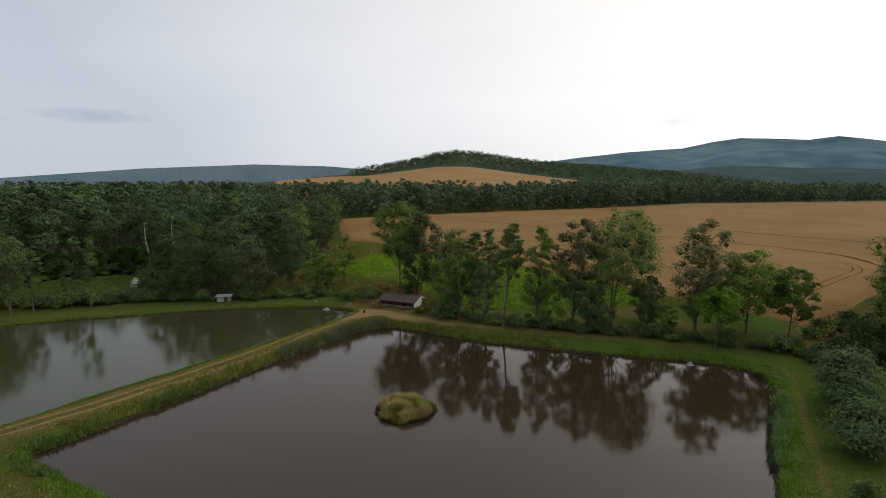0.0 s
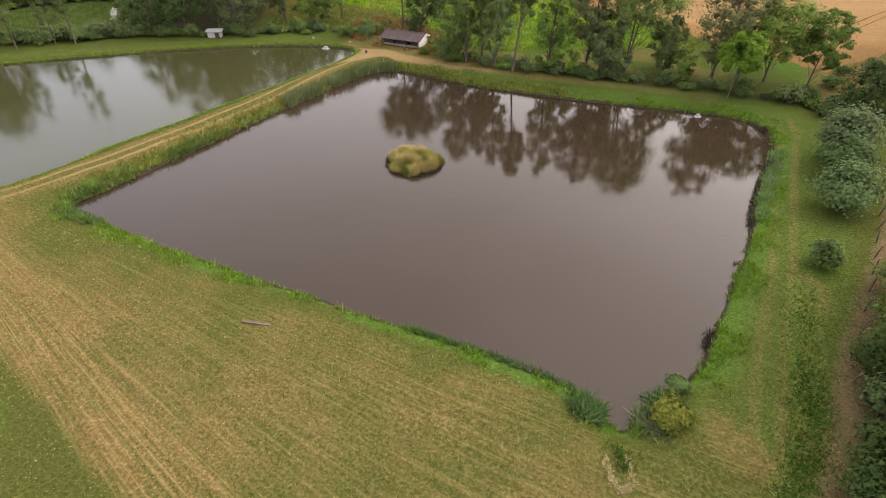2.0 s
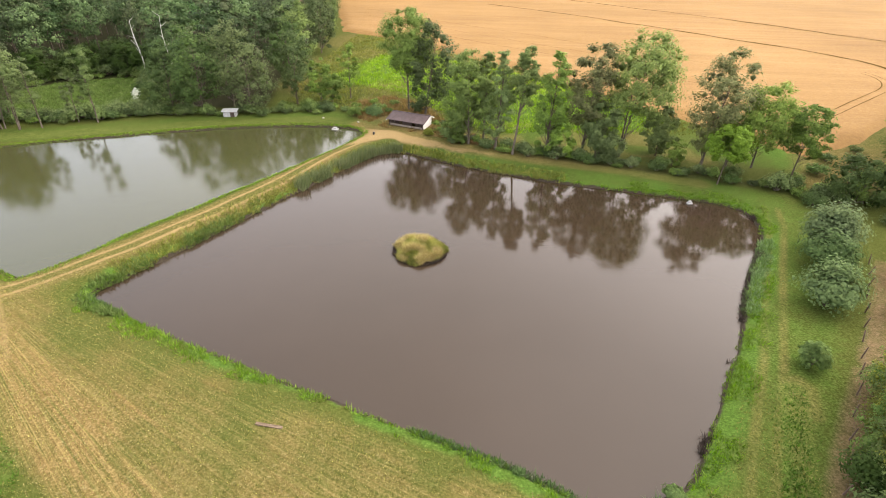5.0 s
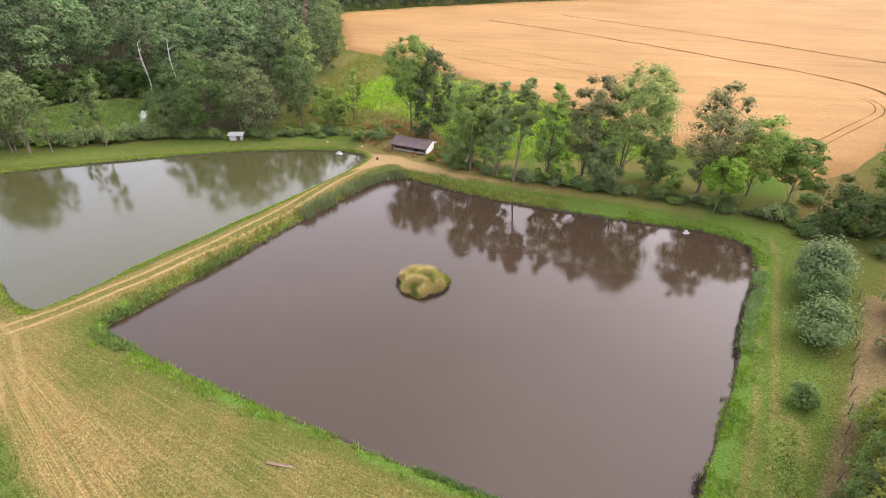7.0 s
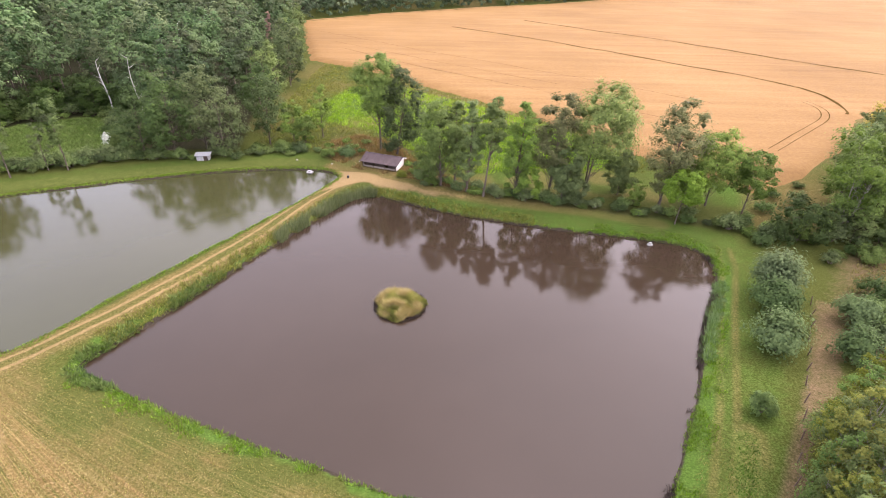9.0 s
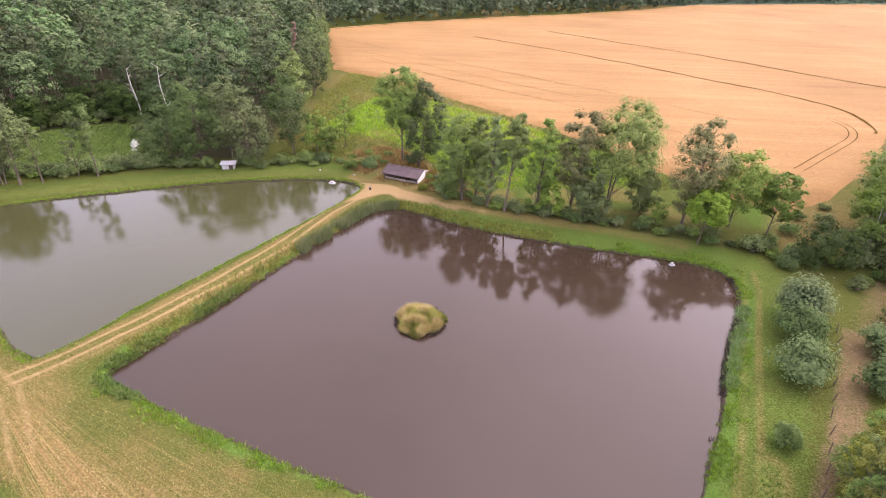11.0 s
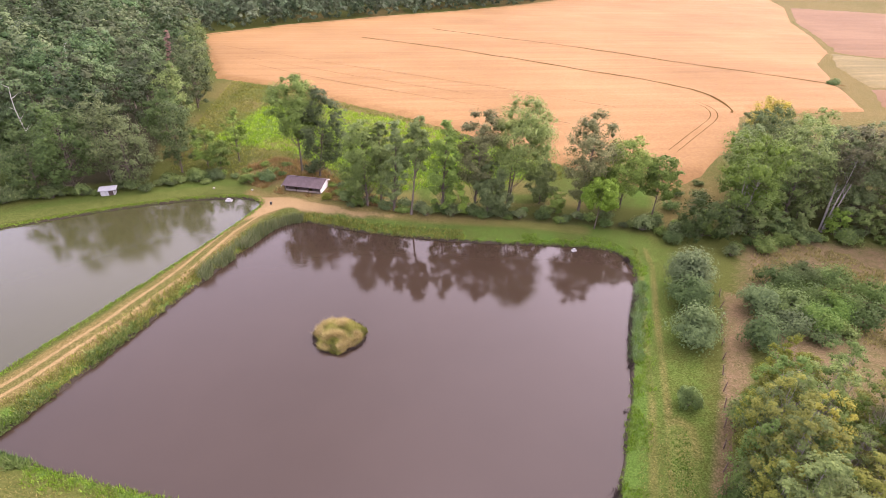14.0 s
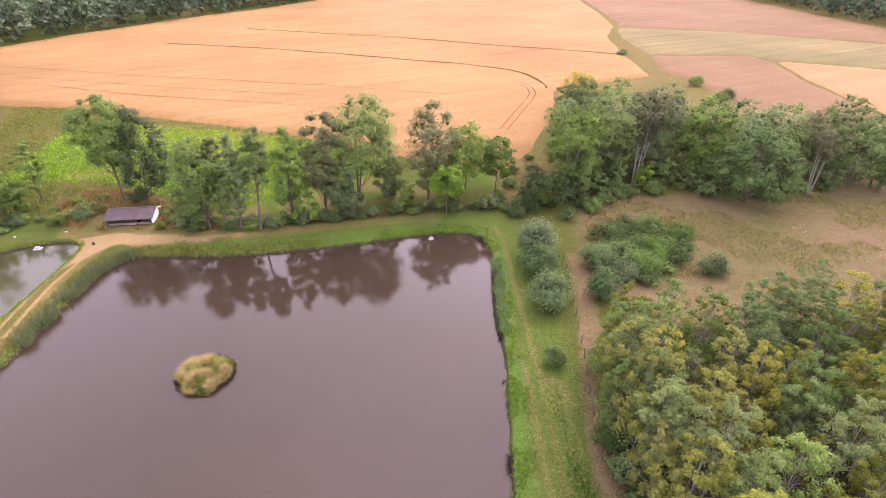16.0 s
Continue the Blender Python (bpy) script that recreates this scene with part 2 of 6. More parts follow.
def foliage(name, dark, mid, light, through=0.30, by_attr=False, tone=0.5, hues=0.022):
    """Leaves: each leaf its own tone, each plant its own shade of green, paler and darker branches."""
    m, nodes, links, b = material(name)
    geo = nodes.new("ShaderNodeNewGeometry")
    each = geo.outputs["Random Per Island"]
    if by_attr:
        at = nodes.new("ShaderNodeAttribute")
        at.attribute_name = "tint"
        plant = at.outputs["Fac"]
    else:
        plant = nodes.new("ShaderNodeObjectInfo").outputs["Random"]
    branch = noise_node(nodes, links, 0.55, 2, geo.outputs["Position"], 0.5)
    share = math_node(nodes, links, "ADD", math_node(nodes, links, "MULTIPLY", each, 0.62), math_node(nodes, links, "MULTIPLY", math_node(nodes, links, "SUBTRACT", branch, 0.24), 0.72))
    colour = ramp_node(nodes, links, share, [(0.0, dark), (0.5, mid), (1.0, light)])
    hue = nodes.new("ShaderNodeHueSaturation")
    links.new(colour, hue.inputs["Color"])
    links.new(math_node(nodes, links, "ADD", math_node(nodes, links, "MULTIPLY", plant, hues), 0.506 - hues / 2), hue.inputs["Hue"])
    other = math_node(nodes, links, "FRACT", math_node(nodes, links, "MULTIPLY", plant, 7.31))
    links.new(math_node(nodes, links, "ADD", math_node(nodes, links, "MULTIPLY", other, tone), 1 - tone / 2), hue.inputs["Value"])
    links.new(math_node(nodes, links, "ADD", math_node(nodes, links, "MULTIPLY", plant, 0.20), 0.94), hue.inputs["Saturation"])
    links.new(hue.outputs["Color"], b.inputs["Base Color"])
    b.inputs["Roughness"].default_value = 0.6
    b.inputs["Specular IOR Level"].default_value = 0.06
    tr, mx = nodes.new("ShaderNodeBsdfTranslucent"), nodes.new("ShaderNodeMixShader")
    links.new(hue.outputs["Color"], tr.inputs["Color"])
    mx.inputs[0].default_value = through
    links.new(b.outputs[0], mx.inputs[1])
    links.new(tr.outputs[0], mx.inputs[2])
    links.new(mx.outputs[0], nodes["Material Output"].inputs["Surface"])
    return m


def shades(r, g, b):
    """A leaf's dark, middle and light tone."""
    return (r * 0.50, g * 0.54, b * 0.58), (r, g, b), (r * 1.46, g * 1.40, b * 1.36)


GREENS = {
    "deep": (0.056, 0.084, 0.024), "broad": (0.142, 0.188, 0.055), "dark": (0.092, 0.128, 0.046), "bright": (0.160, 0.226, 0.046),
    "bramble": (0.098, 0.146, 0.040), "birch": (0.166, 0.176, 0.038), "gold": (0.215, 0.200, 0.044), "yellow": (0.290, 0.245, 0.055), "silver": (0.116, 0.160, 0.064), "pale": (0.172, 0.232, 0.056),
    "grey": (0.138, 0.176, 0.068), "brown": (0.128, 0.132, 0.058), "red": (0.260, 0.165, 0.120), "white": (0.540, 0.560, 0.480),
}
LEAF = {k: foliage("leaves_" + k, *shades(*v), through=0.37, tone=0.60, hues=0.018) for k, v in GREENS.items()}
LEAF_WOOD = foliage("leaves_of_the_wood", *shades(0.084, 0.117, 0.049), through=0.24, by_attr=True, tone=1.10, hues=0.06)
# far leaves: paler, bluer and flatter in tone, haze painted into the green
LEAF_FAR_HAZED = foliage("leaves_of_the_hazed_far_wood", (0.068, 0.094, 0.052), (0.096, 0.128, 0.068), (0.128, 0.160, 0.084), by_attr=True, tone=0.75, hues=0.04)
BARK = plain("bark_grey_brown", (0.06, 0.048, 0.036), (0.17, 0.14, 0.11), 9, 0.9, 0.6, stretch=(1, 1, 0.25))
BARK_DEAD = plain("bleached_dead_wood", (0.30, 0.28, 0.25), (0.56, 0.54, 0.49), 5, 0.8, 0.3, stretch=(1, 1, 0.3))
BARK_PALE = plain("bark_birch", (0.12, 0.105, 0.085), (0.34, 0.315, 0.27), 5, 0.75, 0.4, stretch=(0.4, 0.4, 1.6))


def blades(name, low, mid, high):
    """Grass: every tuft of its own tone."""
    return foliage(name, low, mid, high, through=0.25, by_attr=True, tone=0.5)


GRASS_LUSH = blades("shore_grass_blades", (0.075, 0.130, 0.016), (0.140, 0.225, 0.028), (0.230, 0.320, 0.055))
GRASS_DRY = blades("meadow_grass_blades", (0.120, 0.120, 0.030), (0.230, 0.205, 0.070), (0.360, 0.310, 0.140))
GRASS_ISLE = blades("island_grass_blades", (0.130, 0.130, 0.034), (0.275, 0.265, 0.072), (0.430, 0.380, 0.145))
STRAW_ISLE = blades("island_straw_blades", (0.200, 0.158, 0.064), (0.370, 0.292, 0.122), (0.560, 0.455, 0.225))
REED = blades("reed_blades", (0.080, 0.100, 0.040), (0.145, 0.172, 0.074), (0.260, 0.262, 0.140))
BANK = blades("bank_grass_blades", (0.092, 0.104, 0.020), (0.176, 0.186, 0.040), (0.300, 0.280, 0.092))
FRESH = blades("fresh_weed_blades", (0.134, 0.216, 0.020), (0.224, 0.336, 0.036), (0.339, 0.456, 0.072))
GRASS_FRINGE = blades("leafy_fringe_blades", (0.066, 0.096, 0.024), (0.118, 0.166, 0.046), (0.200, 0.248, 0.086))
DITCH_GRASS = blades("ditch_grass_blades", (0.042, 0.084, 0.013), (0.068, 0.126, 0.020), (0.108, 0.175, 0.036))
REED_PALE = blades("pale_reed_blades", (0.090, 0.145, 0.050), (0.155, 0.225, 0.085), (0.250, 0.330, 0.150))
REED_DARK = blades("dark_reed_blades", (0.040, 0.075, 0.022), (0.080, 0.130, 0.042), (0.150, 0.200, 0.085))


def ground_material():
    m, nodes, links, b = material("grass_and_soil")
    geo = nodes.new("ShaderNodeNewGeometry")
    pos = geo.outputs["Position"]
    fine, mid, big = noise_node(nodes, links, 5.5, 6, pos, 0.65), noise_node(nodes, links, 0.9, 5, pos, 0.6), noise_node(nodes, links, 0.09, 4, pos)
    speck = noise_node(nodes, links, 2.4, 3, pos, 0.7)
    a1, a2 = nodes.new("ShaderNodeAttribute"), nodes.new("ShaderNodeAttribute")
    a1.attribute_name, a2.attribute_name = "cover", "soil"
    s1, s2 = nodes.new("ShaderNodeSeparateColor"), nodes.new("ShaderNodeSeparateColor")
    links.new(a1.outputs["Color"], s1.inputs["Color"])
    links.new(a2.outputs["Color"], s2.inputs["Color"])

    sep = nodes.new("ShaderNodeSeparateXYZ")
    links.new(pos, sep.inputs[0])
    # mower's lines fan out from where the track turns onto the meadow
    east_, north_ = math_node(nodes, links, "ADD", sep.outputs["X"], 58.0), math_node(nodes, links, "SUBTRACT", sep.outputs["Y"], 45.5)
    bearing = math_node(nodes, links, "ARCTAN2", north_, east_)
    reach = math_node(nodes, links, "SQRT", math_node(nodes, links, "ADD", math_node(nodes, links, "MULTIPLY", east_, east_), math_node(nodes, links, "MULTIPLY", north_, north_)))
    comb = nodes.new("ShaderNodeCombineXYZ")
    links.new(math_node(nodes, links, "MULTIPLY", bearing, 40.0), comb.inputs["X"])
    links.new(math_node(nodes, links, "MULTIPLY", reach, 0.014), comb.inputs["Y"])
    streak = noise_node(nodes, links, 1.5, 3, comb.outputs["Vector"], 0.6)
    streak_fine = noise_node(nodes, links, 4.2, 2, comb.outputs["Vector"], 0.5)
    mown = math_node(nodes, links, "ADD", math_node(nodes, links, "MULTIPLY", math_node(nodes, links, "SUBTRACT", streak, 0.48), 3.4), math_node(nodes, links, "MULTIPLY", math_node(nodes, links, "SUBTRACT", streak_fine, 0.48), 3.4))

    def mask(socket, soft=0.35, rough=1.5):
        """The cover's share, with its edge broken up by the grain."""
        grain = math_node(nodes, links, "ADD", math_node(nodes, links, "MULTIPLY", mid, 0.6), math_node(nodes, links, "MULTIPLY", fine, 0.4))
        v = math_node(nodes, links, "ADD", socket, math_node(nodes, links, "MULTIPLY", math_node(nodes, links, "SUBTRACT", grain, 0.5), rough))
        r = nodes.new("ShaderNodeMapRange")
        r.inputs["From Min"].default_value, r.inputs["From Max"].default_value = 0.5 - soft, 0.5 + soft
        links.new(v, r.inputs["Value"])
        return math_node(nodes, links, "MULTIPLY", r.outputs["Result"], math_node(nodes, links, "MINIMUM", math_node(nodes, links, "MULTIPLY", socket, 6.0), 1.0))

    grass = ramp_node(nodes, links, fine, [(0.30, (0.022, 0.032, 0.005)), (0.5, (0.052, 0.065, 0.013)), (0.70, (0.104, 0.112, 0.034))])
    grass = mix_node(nodes, links, math_node(nodes, links, "MULTIPLY", big, 0.45), grass, (0.066, 0.068, 0.018))
    lush = ramp_node(nodes, links, fine, [(0.30, (0.027, 0.052, 0.008)), (0.5, (0.051, 0.097, 0.015)), (0.70, (0.098, 0.150, 0.031))])
    dry = ramp_node(nodes, links, fine, [(0.29, (0.054, 0.039, 0.014)), (0.5, (0.140, 0.097, 0.034)), (0.70, (0.262, 0.190, 0.084))])
    dry = mix_node(nodes, links, math_node(nodes, links, "MULTIPLY", speck, 0.4), dry, (0.120, 0.090, 0.034))
    dirt = ramp_node(nodes, links, fine, [(0.25, (0.160, 0.112, 0.050)), (0.6, (0.232, 0.163, 0.076)), (0.85, (0.304, 0.232, 0.122))])
    red = ramp_node(nodes, links, fine, [(0.25, (0.070, 0.048, 0.024)), (0.55, (0.146, 0.100, 0.055)), (0.85, (0.230, 0.176, 0.105))])
    # woodland litter, darkened further to carry the shade below the crowns
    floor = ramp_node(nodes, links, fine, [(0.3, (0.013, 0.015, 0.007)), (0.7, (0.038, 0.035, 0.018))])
    mud = ramp_node(nodes, links, fine, [(0.3, (0.020, 0.016, 0.012)), (0.7, (0.055, 0.045, 0.032))])
    c = mix_node(nodes, links, mask(s1.outputs["Green"]), grass, lush)
    share = math_node(nodes, links, "ADD", s1.outputs["Blue"], math_node(nodes, links, "MULTIPLY", mown, math_node(nodes, links, "MULTIPLY", s1.outputs["Blue"], a1.outputs["Alpha"])))
    c = mix_node(nodes, links, mask(share, 0.42, 1.0), c, dry)
    # cut straw and small weeds lying over the mown grass
    bits = noise_node(nodes, links, 3.4, 3, pos, 0.6)
    straw, weed = nodes.new("ShaderNodeMapRange"), nodes.new("ShaderNodeMapRange")
    straw.inputs["From Min"].default_value, straw.inputs["From Max"].default_value, straw.inputs["To Max"].default_value = 0.58, 0.70, 0.60
    weed.inputs["From Min"].default_value, weed.inputs["From Max"].default_value, weed.inputs["To Min"].default_value, weed.inputs["To Max"].default_value = 0.27, 0.40, 0.5, 0.0
    links.new(bits, straw.inputs["Value"])
    links.new(bits, weed.inputs["Value"])
    c = mix_node(nodes, links, math_node(nodes, links, "MULTIPLY", straw.outputs["Result"], math_node(nodes, links, "MULTIPLY", s1.outputs["Blue"], fine)), c, (0.42, 0.35, 0.20))
    c = mix_node(nodes, links, weed.outputs["Result"], c, (0.040, 0.056, 0.010))
    # rows of pale cut straw left by the mower, and rusty patches where the sward has burnt off
    rows_ = noise_node(nodes, links, 7.0, 3, comb.outputs["Vector"], 0.6)
    swath, rust = nodes.new("ShaderNodeMapRange"), nodes.new("ShaderNodeMapRange")
    swath.inputs["From Min"].default_value, swath.inputs["From Max"].default_value, swath.inputs["To Max"].default_value = 0.50, 0.66, 0.85
    rust.inputs["From Min"].default_value, rust.inputs["From Max"].default_value, rust.inputs["To Max"].default_value = 0.50, 0.68, 0.30
    links.new(rows_, swath.inputs["Value"])
    links.new(noise_node(nodes, links, 0.22, 4, pos, 0.6), rust.inputs["Value"])
    c = mix_node(nodes, links, math_node(nodes, links, "MULTIPLY", rust.outputs["Result"], a1.outputs["Alpha"]), c, (0.150, 0.092, 0.036))
    c = mix_node(nodes, links, math_node(nodes, links, "MULTIPLY", swath.outputs["Result"], math_node(nodes, links, "MULTIPLY", a1.outputs["Alpha"], speck)), c, (0.276, 0.206, 0.080))
    c = mix_node(nodes, links, mask(s2.outputs["Red"]), c, red)
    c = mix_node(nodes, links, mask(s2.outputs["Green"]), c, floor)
    c = mix_node(nodes, links, mask(s1.outputs["Red"], 0.20, 1.0), c, dirt)

    def ranged(value, a, b, low=0.0, high=1.0):
        r = nodes.new("ShaderNodeMapRange")
        r.interpolation_type = "SMOOTHSTEP"
        for key, v in (("From Min", a), ("From Max", b), ("To Min", low), ("To Max", high)):
            r.inputs[key].default_value = v
        links.new(value, r.inputs["Value"])
        return r.outputs["Result"]

    def off_centre(name, wobble):
        """Distance from a track's middle line, a little uneven."""
        at = nodes.new("ShaderNodeAttribute")
        at.attribute_name = name
        return math_node(nodes, links, "ADD", math_node(nodes, links, "ABSOLUTE", at.outputs["Fac"]), math_node(nodes, links, "MULTIPLY", math_node(nodes, links, "SUBTRACT", mid, 0.5), wobble))

    def belongs(name):
        at = nodes.new("ShaderNodeAttribute")
        at.attribute_name = name + "_near"
        return at.outputs["Fac"]

    # the lane: bare and pale with a broken grassy crown; the dam and the meadow path: a pair of worn ruts
    lane_d = off_centre("lane", 0.9)
    bare = math_node(nodes, links, "MULTIPLY", ranged(lane_d, 0.66, 1.08, 0.92, 0.0), math_node(nodes, links, "SUBTRACT", 1.0, math_node(nodes, links, "MULTIPLY", ranged(lane_d, 0.04, 0.34, 1.0, 0.0), ranged(big, 0.42, 0.60, 0.12, 0.85))))
    c = mix_node(nodes, links, math_node(nodes, links, "MULTIPLY", bare, belongs("lane")), c, mix_node(nodes, links, 0.45, dirt, (0.340, 0.262, 0.160)))
    for name, gauge, share_, worn in (("dam", 0.74, 0.86, 0.34), ("path", 0.76, 0.46, 0.42)):
        rut = math_node(nodes, links, "ABSOLUTE", math_node(nodes, links, "SUBTRACT", off_centre(name, 0.35), gauge))
        c = mix_node(nodes, links, math_node(nodes, links, "MULTIPLY", ranged(rut, 0.10, worn, share_, 0.0), math_node(nodes, links, "MULTIPLY", belongs(name), ranged(speck, 0.30, 0.55, 0.45, 1.0))), c, dirt)
    c = mix_node(nodes, links, mask(s2.outputs["Blue"], 0.2), c, mud)
    links.new(c, b.inputs["Base Color"])
    b.inputs["Roughness"].default_value = 0.95
    b.inputs["Specular IOR Level"].default_value = 0.02
    h = math_node(nodes, links, "ADD", fine, math_node(nodes, links, "MULTIPLY", mid, 1.2))
    bump_node(nodes, links, b, h, 0.8, 0.12)
    return m


def water_material(name, low, high, rough):
    m, nodes, links, b = material(name)
    pos = nodes.new("ShaderNodeNewGeometry").outputs["Position"]
    links.new(ramp_node(nodes, links, noise_node(nodes, links, 0.05, 3, pos), [(0.3, low), (0.7, high)]), b.inputs["Base Color"])
    b.inputs["Roughness"].default_value, b.inputs["IOR"].default_value = rough, 1.33
    mp = nodes.new("ShaderNodeMapping")
    mp.inputs["Scale"].default_value = (1.0, 1.6, 1.0)
    links.new(pos, mp.inputs["Vector"])
    h = math_node(nodes, links, "ADD", noise_node(nodes, links, 2.2, 3, mp.outputs["Vector"]), math_node(nodes, links, "MULTIPLY", noise_node(nodes, links, 0.35, 2, mp.outputs["Vector"]), 2.0))
    bump_node(nodes, links, b, h, 0.10, 0.03)
    return m


def crop_material(name, low, mid, high, along):
    """Ripe grain: fine ears, soft drifts, and faint lines along the drilling."""
    m, nodes, links, b = material(name)
    pos = nodes.new("ShaderNodeNewGeometry").outputs["Position"]
    mp = nodes.new("ShaderNodeMapping")
    mp.inputs["Rotation"].default_value, mp.inputs["Scale"].default_value = (0, 0, along), (0.012, 0.35, 0.1)
    links.new(pos, mp.inputs["Vector"])
    lines = noise_node(nodes, links, 1.0, 4, mp.outputs["Vector"])
    fine, big = noise_node(nodes, links, 1.6, 6, pos, 0.7), noise_node(nodes, links, 0.02, 4, pos)
    v = math_node(nodes, links, "ADD", math_node(nodes, links, "MULTIPLY", lines, 0.25), math_node(nodes, links, "MULTIPLY", fine, 0.40))
    v = math_node(nodes, links, "ADD", v, math_node(nodes, links, "MULTIPLY", big, 0.35))
    links.new(ramp_node(nodes, links, v, [(0.34, low), (0.5, mid), (0.66, high)]), b.inputs["Base Color"])
    b.inputs["Roughness"].default_value = 0.85
    b.inputs["Specular IOR Level"].default_value = 0.05
    bump_node(nodes, links, b, fine, 0.6, 0.15)
    return m


GROUND = ground_material()
WATER_BROWN = water_material("brown_pond_water", (0.0275, 0.0184, 0.0114), (0.0325, 0.0220, 0.0142), 0.055)
WATER_GREEN = water_material("green_pond_water", (0.034, 0.0345, 0.0130), (0.040, 0.0410, 0.0165), 0.10)
WHEAT = crop_material("ripe_wheat", (0.146, 0.084, 0.030), (0.202, 0.118, 0.043), (0.262, 0.161, 0.065), 0.8)
# the slope's wheat: a paler copy with hazy brightness put into the colour
WHEAT_BRIGHT = crop_material("ripe_wheat_brightened", (0.210, 0.125, 0.052), (0.275, 0.166, 0.072), (0.340, 0.215, 0.100), 0.8)
STUBBLE = crop_material("pale_stubble", (0.160, 0.096, 0.038), (0.206, 0.126, 0.052), (0.256, 0.166, 0.076), 0.5)
PLOUGHED = crop_material("reddish_field_soil", (0.106, 0.062, 0.028), (0.140, 0.083, 0.039), (0.180, 0.112, 0.055), 0.5)
ROUGH_GRASS = crop_material("pale_grassland", (0.074, 0.070, 0.023), (0.122, 0.100, 0.036), (0.196, 0.148, 0.062), 0.9)
TRACK_SOIL = plain("trampled_crop", (0.050, 0.030, 0.009), (0.110, 0.070, 0.024), 0.6, 0.95)
ROOF = plain("weathered_roofing", (0.060, 0.045, 0.044), (0.120, 0.090, 0.086), 4, 0.75, 0.3)
TIMBER_DARK = plain("dark_stained_boards", (0.030, 0.022, 0.018), (0.075, 0.055, 0.042), 7, 0.8, 0.5, stretch=(1, 1, 0.2))
SHED_WALL = plain("grey_white_boards", (0.27, 0.27, 0.26), (0.42, 0.42, 0.40), 5, 0.85, 0.3)
WHITEWASH = plain("white_limewash", (0.52, 0.50, 0.46), (0.78, 0.76, 0.71), 5, 0.85, 0.3)
TIMBER_GREY = plain("weathered_wood", (0.12, 0.095, 0.075), (0.32, 0.27, 0.21), 9, 0.85, 0.5, stretch=(0.3, 1, 1))
TIMBER_BROWN = plain("brown_plank", (0.075, 0.052, 0.034), (0.190, 0.140, 0.095), 9, 0.85, 0.5, stretch=(0.3, 1, 1))
TIMBER_POST = plain("old_fence_post", (0.075, 0.050, 0.036), (0.170, 0.120, 0.090), 9, 0.85, 0.5, stretch=(1, 1, 0.3))
STONE = plain("pale_stone", (0.22, 0.205, 0.18), (0.40, 0.37, 0.32), 6, 0.9, 0.5)
BLACK_PLASTIC = plain("black_plastic", (0.012, 0.012, 0.013), (0.030, 0.030, 0.032), 5, 0.5, 0.1)
WIRE = plain("rusty_wire", (0.06, 0.05, 0.045), (0.12, 0.10, 0.085), 8, 0.6, 0.1, metal=0.3)

# ---- plan ----
POND = rounded([(-37.5, 40.7), (-36.1, 43.4), (-33.2, 48.8), (-27.2, 61.5), (-23, 70), (-18.5, 79.3), (-15.5, 83.2), (-12, 83.6), (-8, 81.3), (0.4, 77.3), (8.4, 74.9),
                (16, 72.8), (24, 71.4), (30.5, 69.9), (35.2, 68.2), (36.6, 64.5), (34, 57.5), (29.4, 50), (24.6, 40), (22, 35.7), (17.8, 28.5),
                (15.4, 24.4), (12.4, 22.7), (10.6, 20.6), (9.7, 19.6), (8.6, 21.4), (7.2, 23), (2.2, 25.1), (-9, 29), (-17.6, 32.1), (-28, 36.2), (-36.6, 39.8)], 1)
POND_UPPER = rounded([(-83, 72.4), (-68.2, 59.7), (-57, 49.6), (-46.2, 41.2), (-43.6, 44), (-40.3, 51.5), (-34.5, 61.5), (-27.3, 74.7), (-21, 87), (-20.2, 91.5),
                      (-25.5, 93.4), (-36, 92.5), (-49, 88.8), (-63, 83), (-73.5, 78)], 1)
UPPER_LEVEL = 0.62
DAM = [(-45.5, 38), (-42.8, 41.3), (-37.5, 49), (-32.6, 57.2), (-27.4, 68), (-23.3, 79.4), (-20.5, 84.5), (-17.5, 88.5)]
LANE = [(-110, 82), (-92, 66.5), (-80.3, 57.0), (-70.6, 49.3), (-62.8, 43.1), (-56.4, 37.9), (-45.3, 28.5), (-39.3, 23.5), (-35.5, 20.2), (-20, 7), (-5, -8)]
WEST_PATH = [(-88, 71.5), (-84, 67.5), (-67.5, 54), (-52, 41.5), (-44, 36.5), (-38, 30)]
FENCE = [(43.5, 53.5), (40.3, 48.4), (36.4, 42.1), (32, 35.2), (28.0, 29.3), (23.8, 22.8), (19, 14)]
DITCH = [(25.8, 33), (22.3, 24.8), (20.8, 20.7), (18, 16.7), (15.8, 12.8)]
VERGE = [(-68, 48.5), (-58, 43.5), (-51, 39.4), (-44, 33.6), (-37.5, 27.6), (-29.5, 21.8), (-24, 16), (-27, 14.5), (-34.2, 20.2), (-38.3, 24), (-44.3, 29), (-55.4, 38.3), (-62, 43.8)]
EAST_TRACK = [(39, 67), (37.6, 62), (33.3, 53), (25.6, 36), (20.8, 26.5), (17.6, 19.5), (13, 9)]
FIELD = [(-70, 268), (-47, 190), (-46, 182.5), (-25, 168), (-5, 147.5), (10.5, 132), (21.5, 119), (34, 101.5), (52, 84), (63, 90), (80, 106), (92, 121), (96.5, 127), (104, 133), (114, 129.5), (136, 129.5),
         (143.4, 141), (154, 159), (164.5, 175), (179, 197), (204, 220), (235, 266), (273, 330), (340, 420), (445, 600), (375, 565), (190, 490), (120, 420), (70, 380), (8, 338), (-36, 303)]


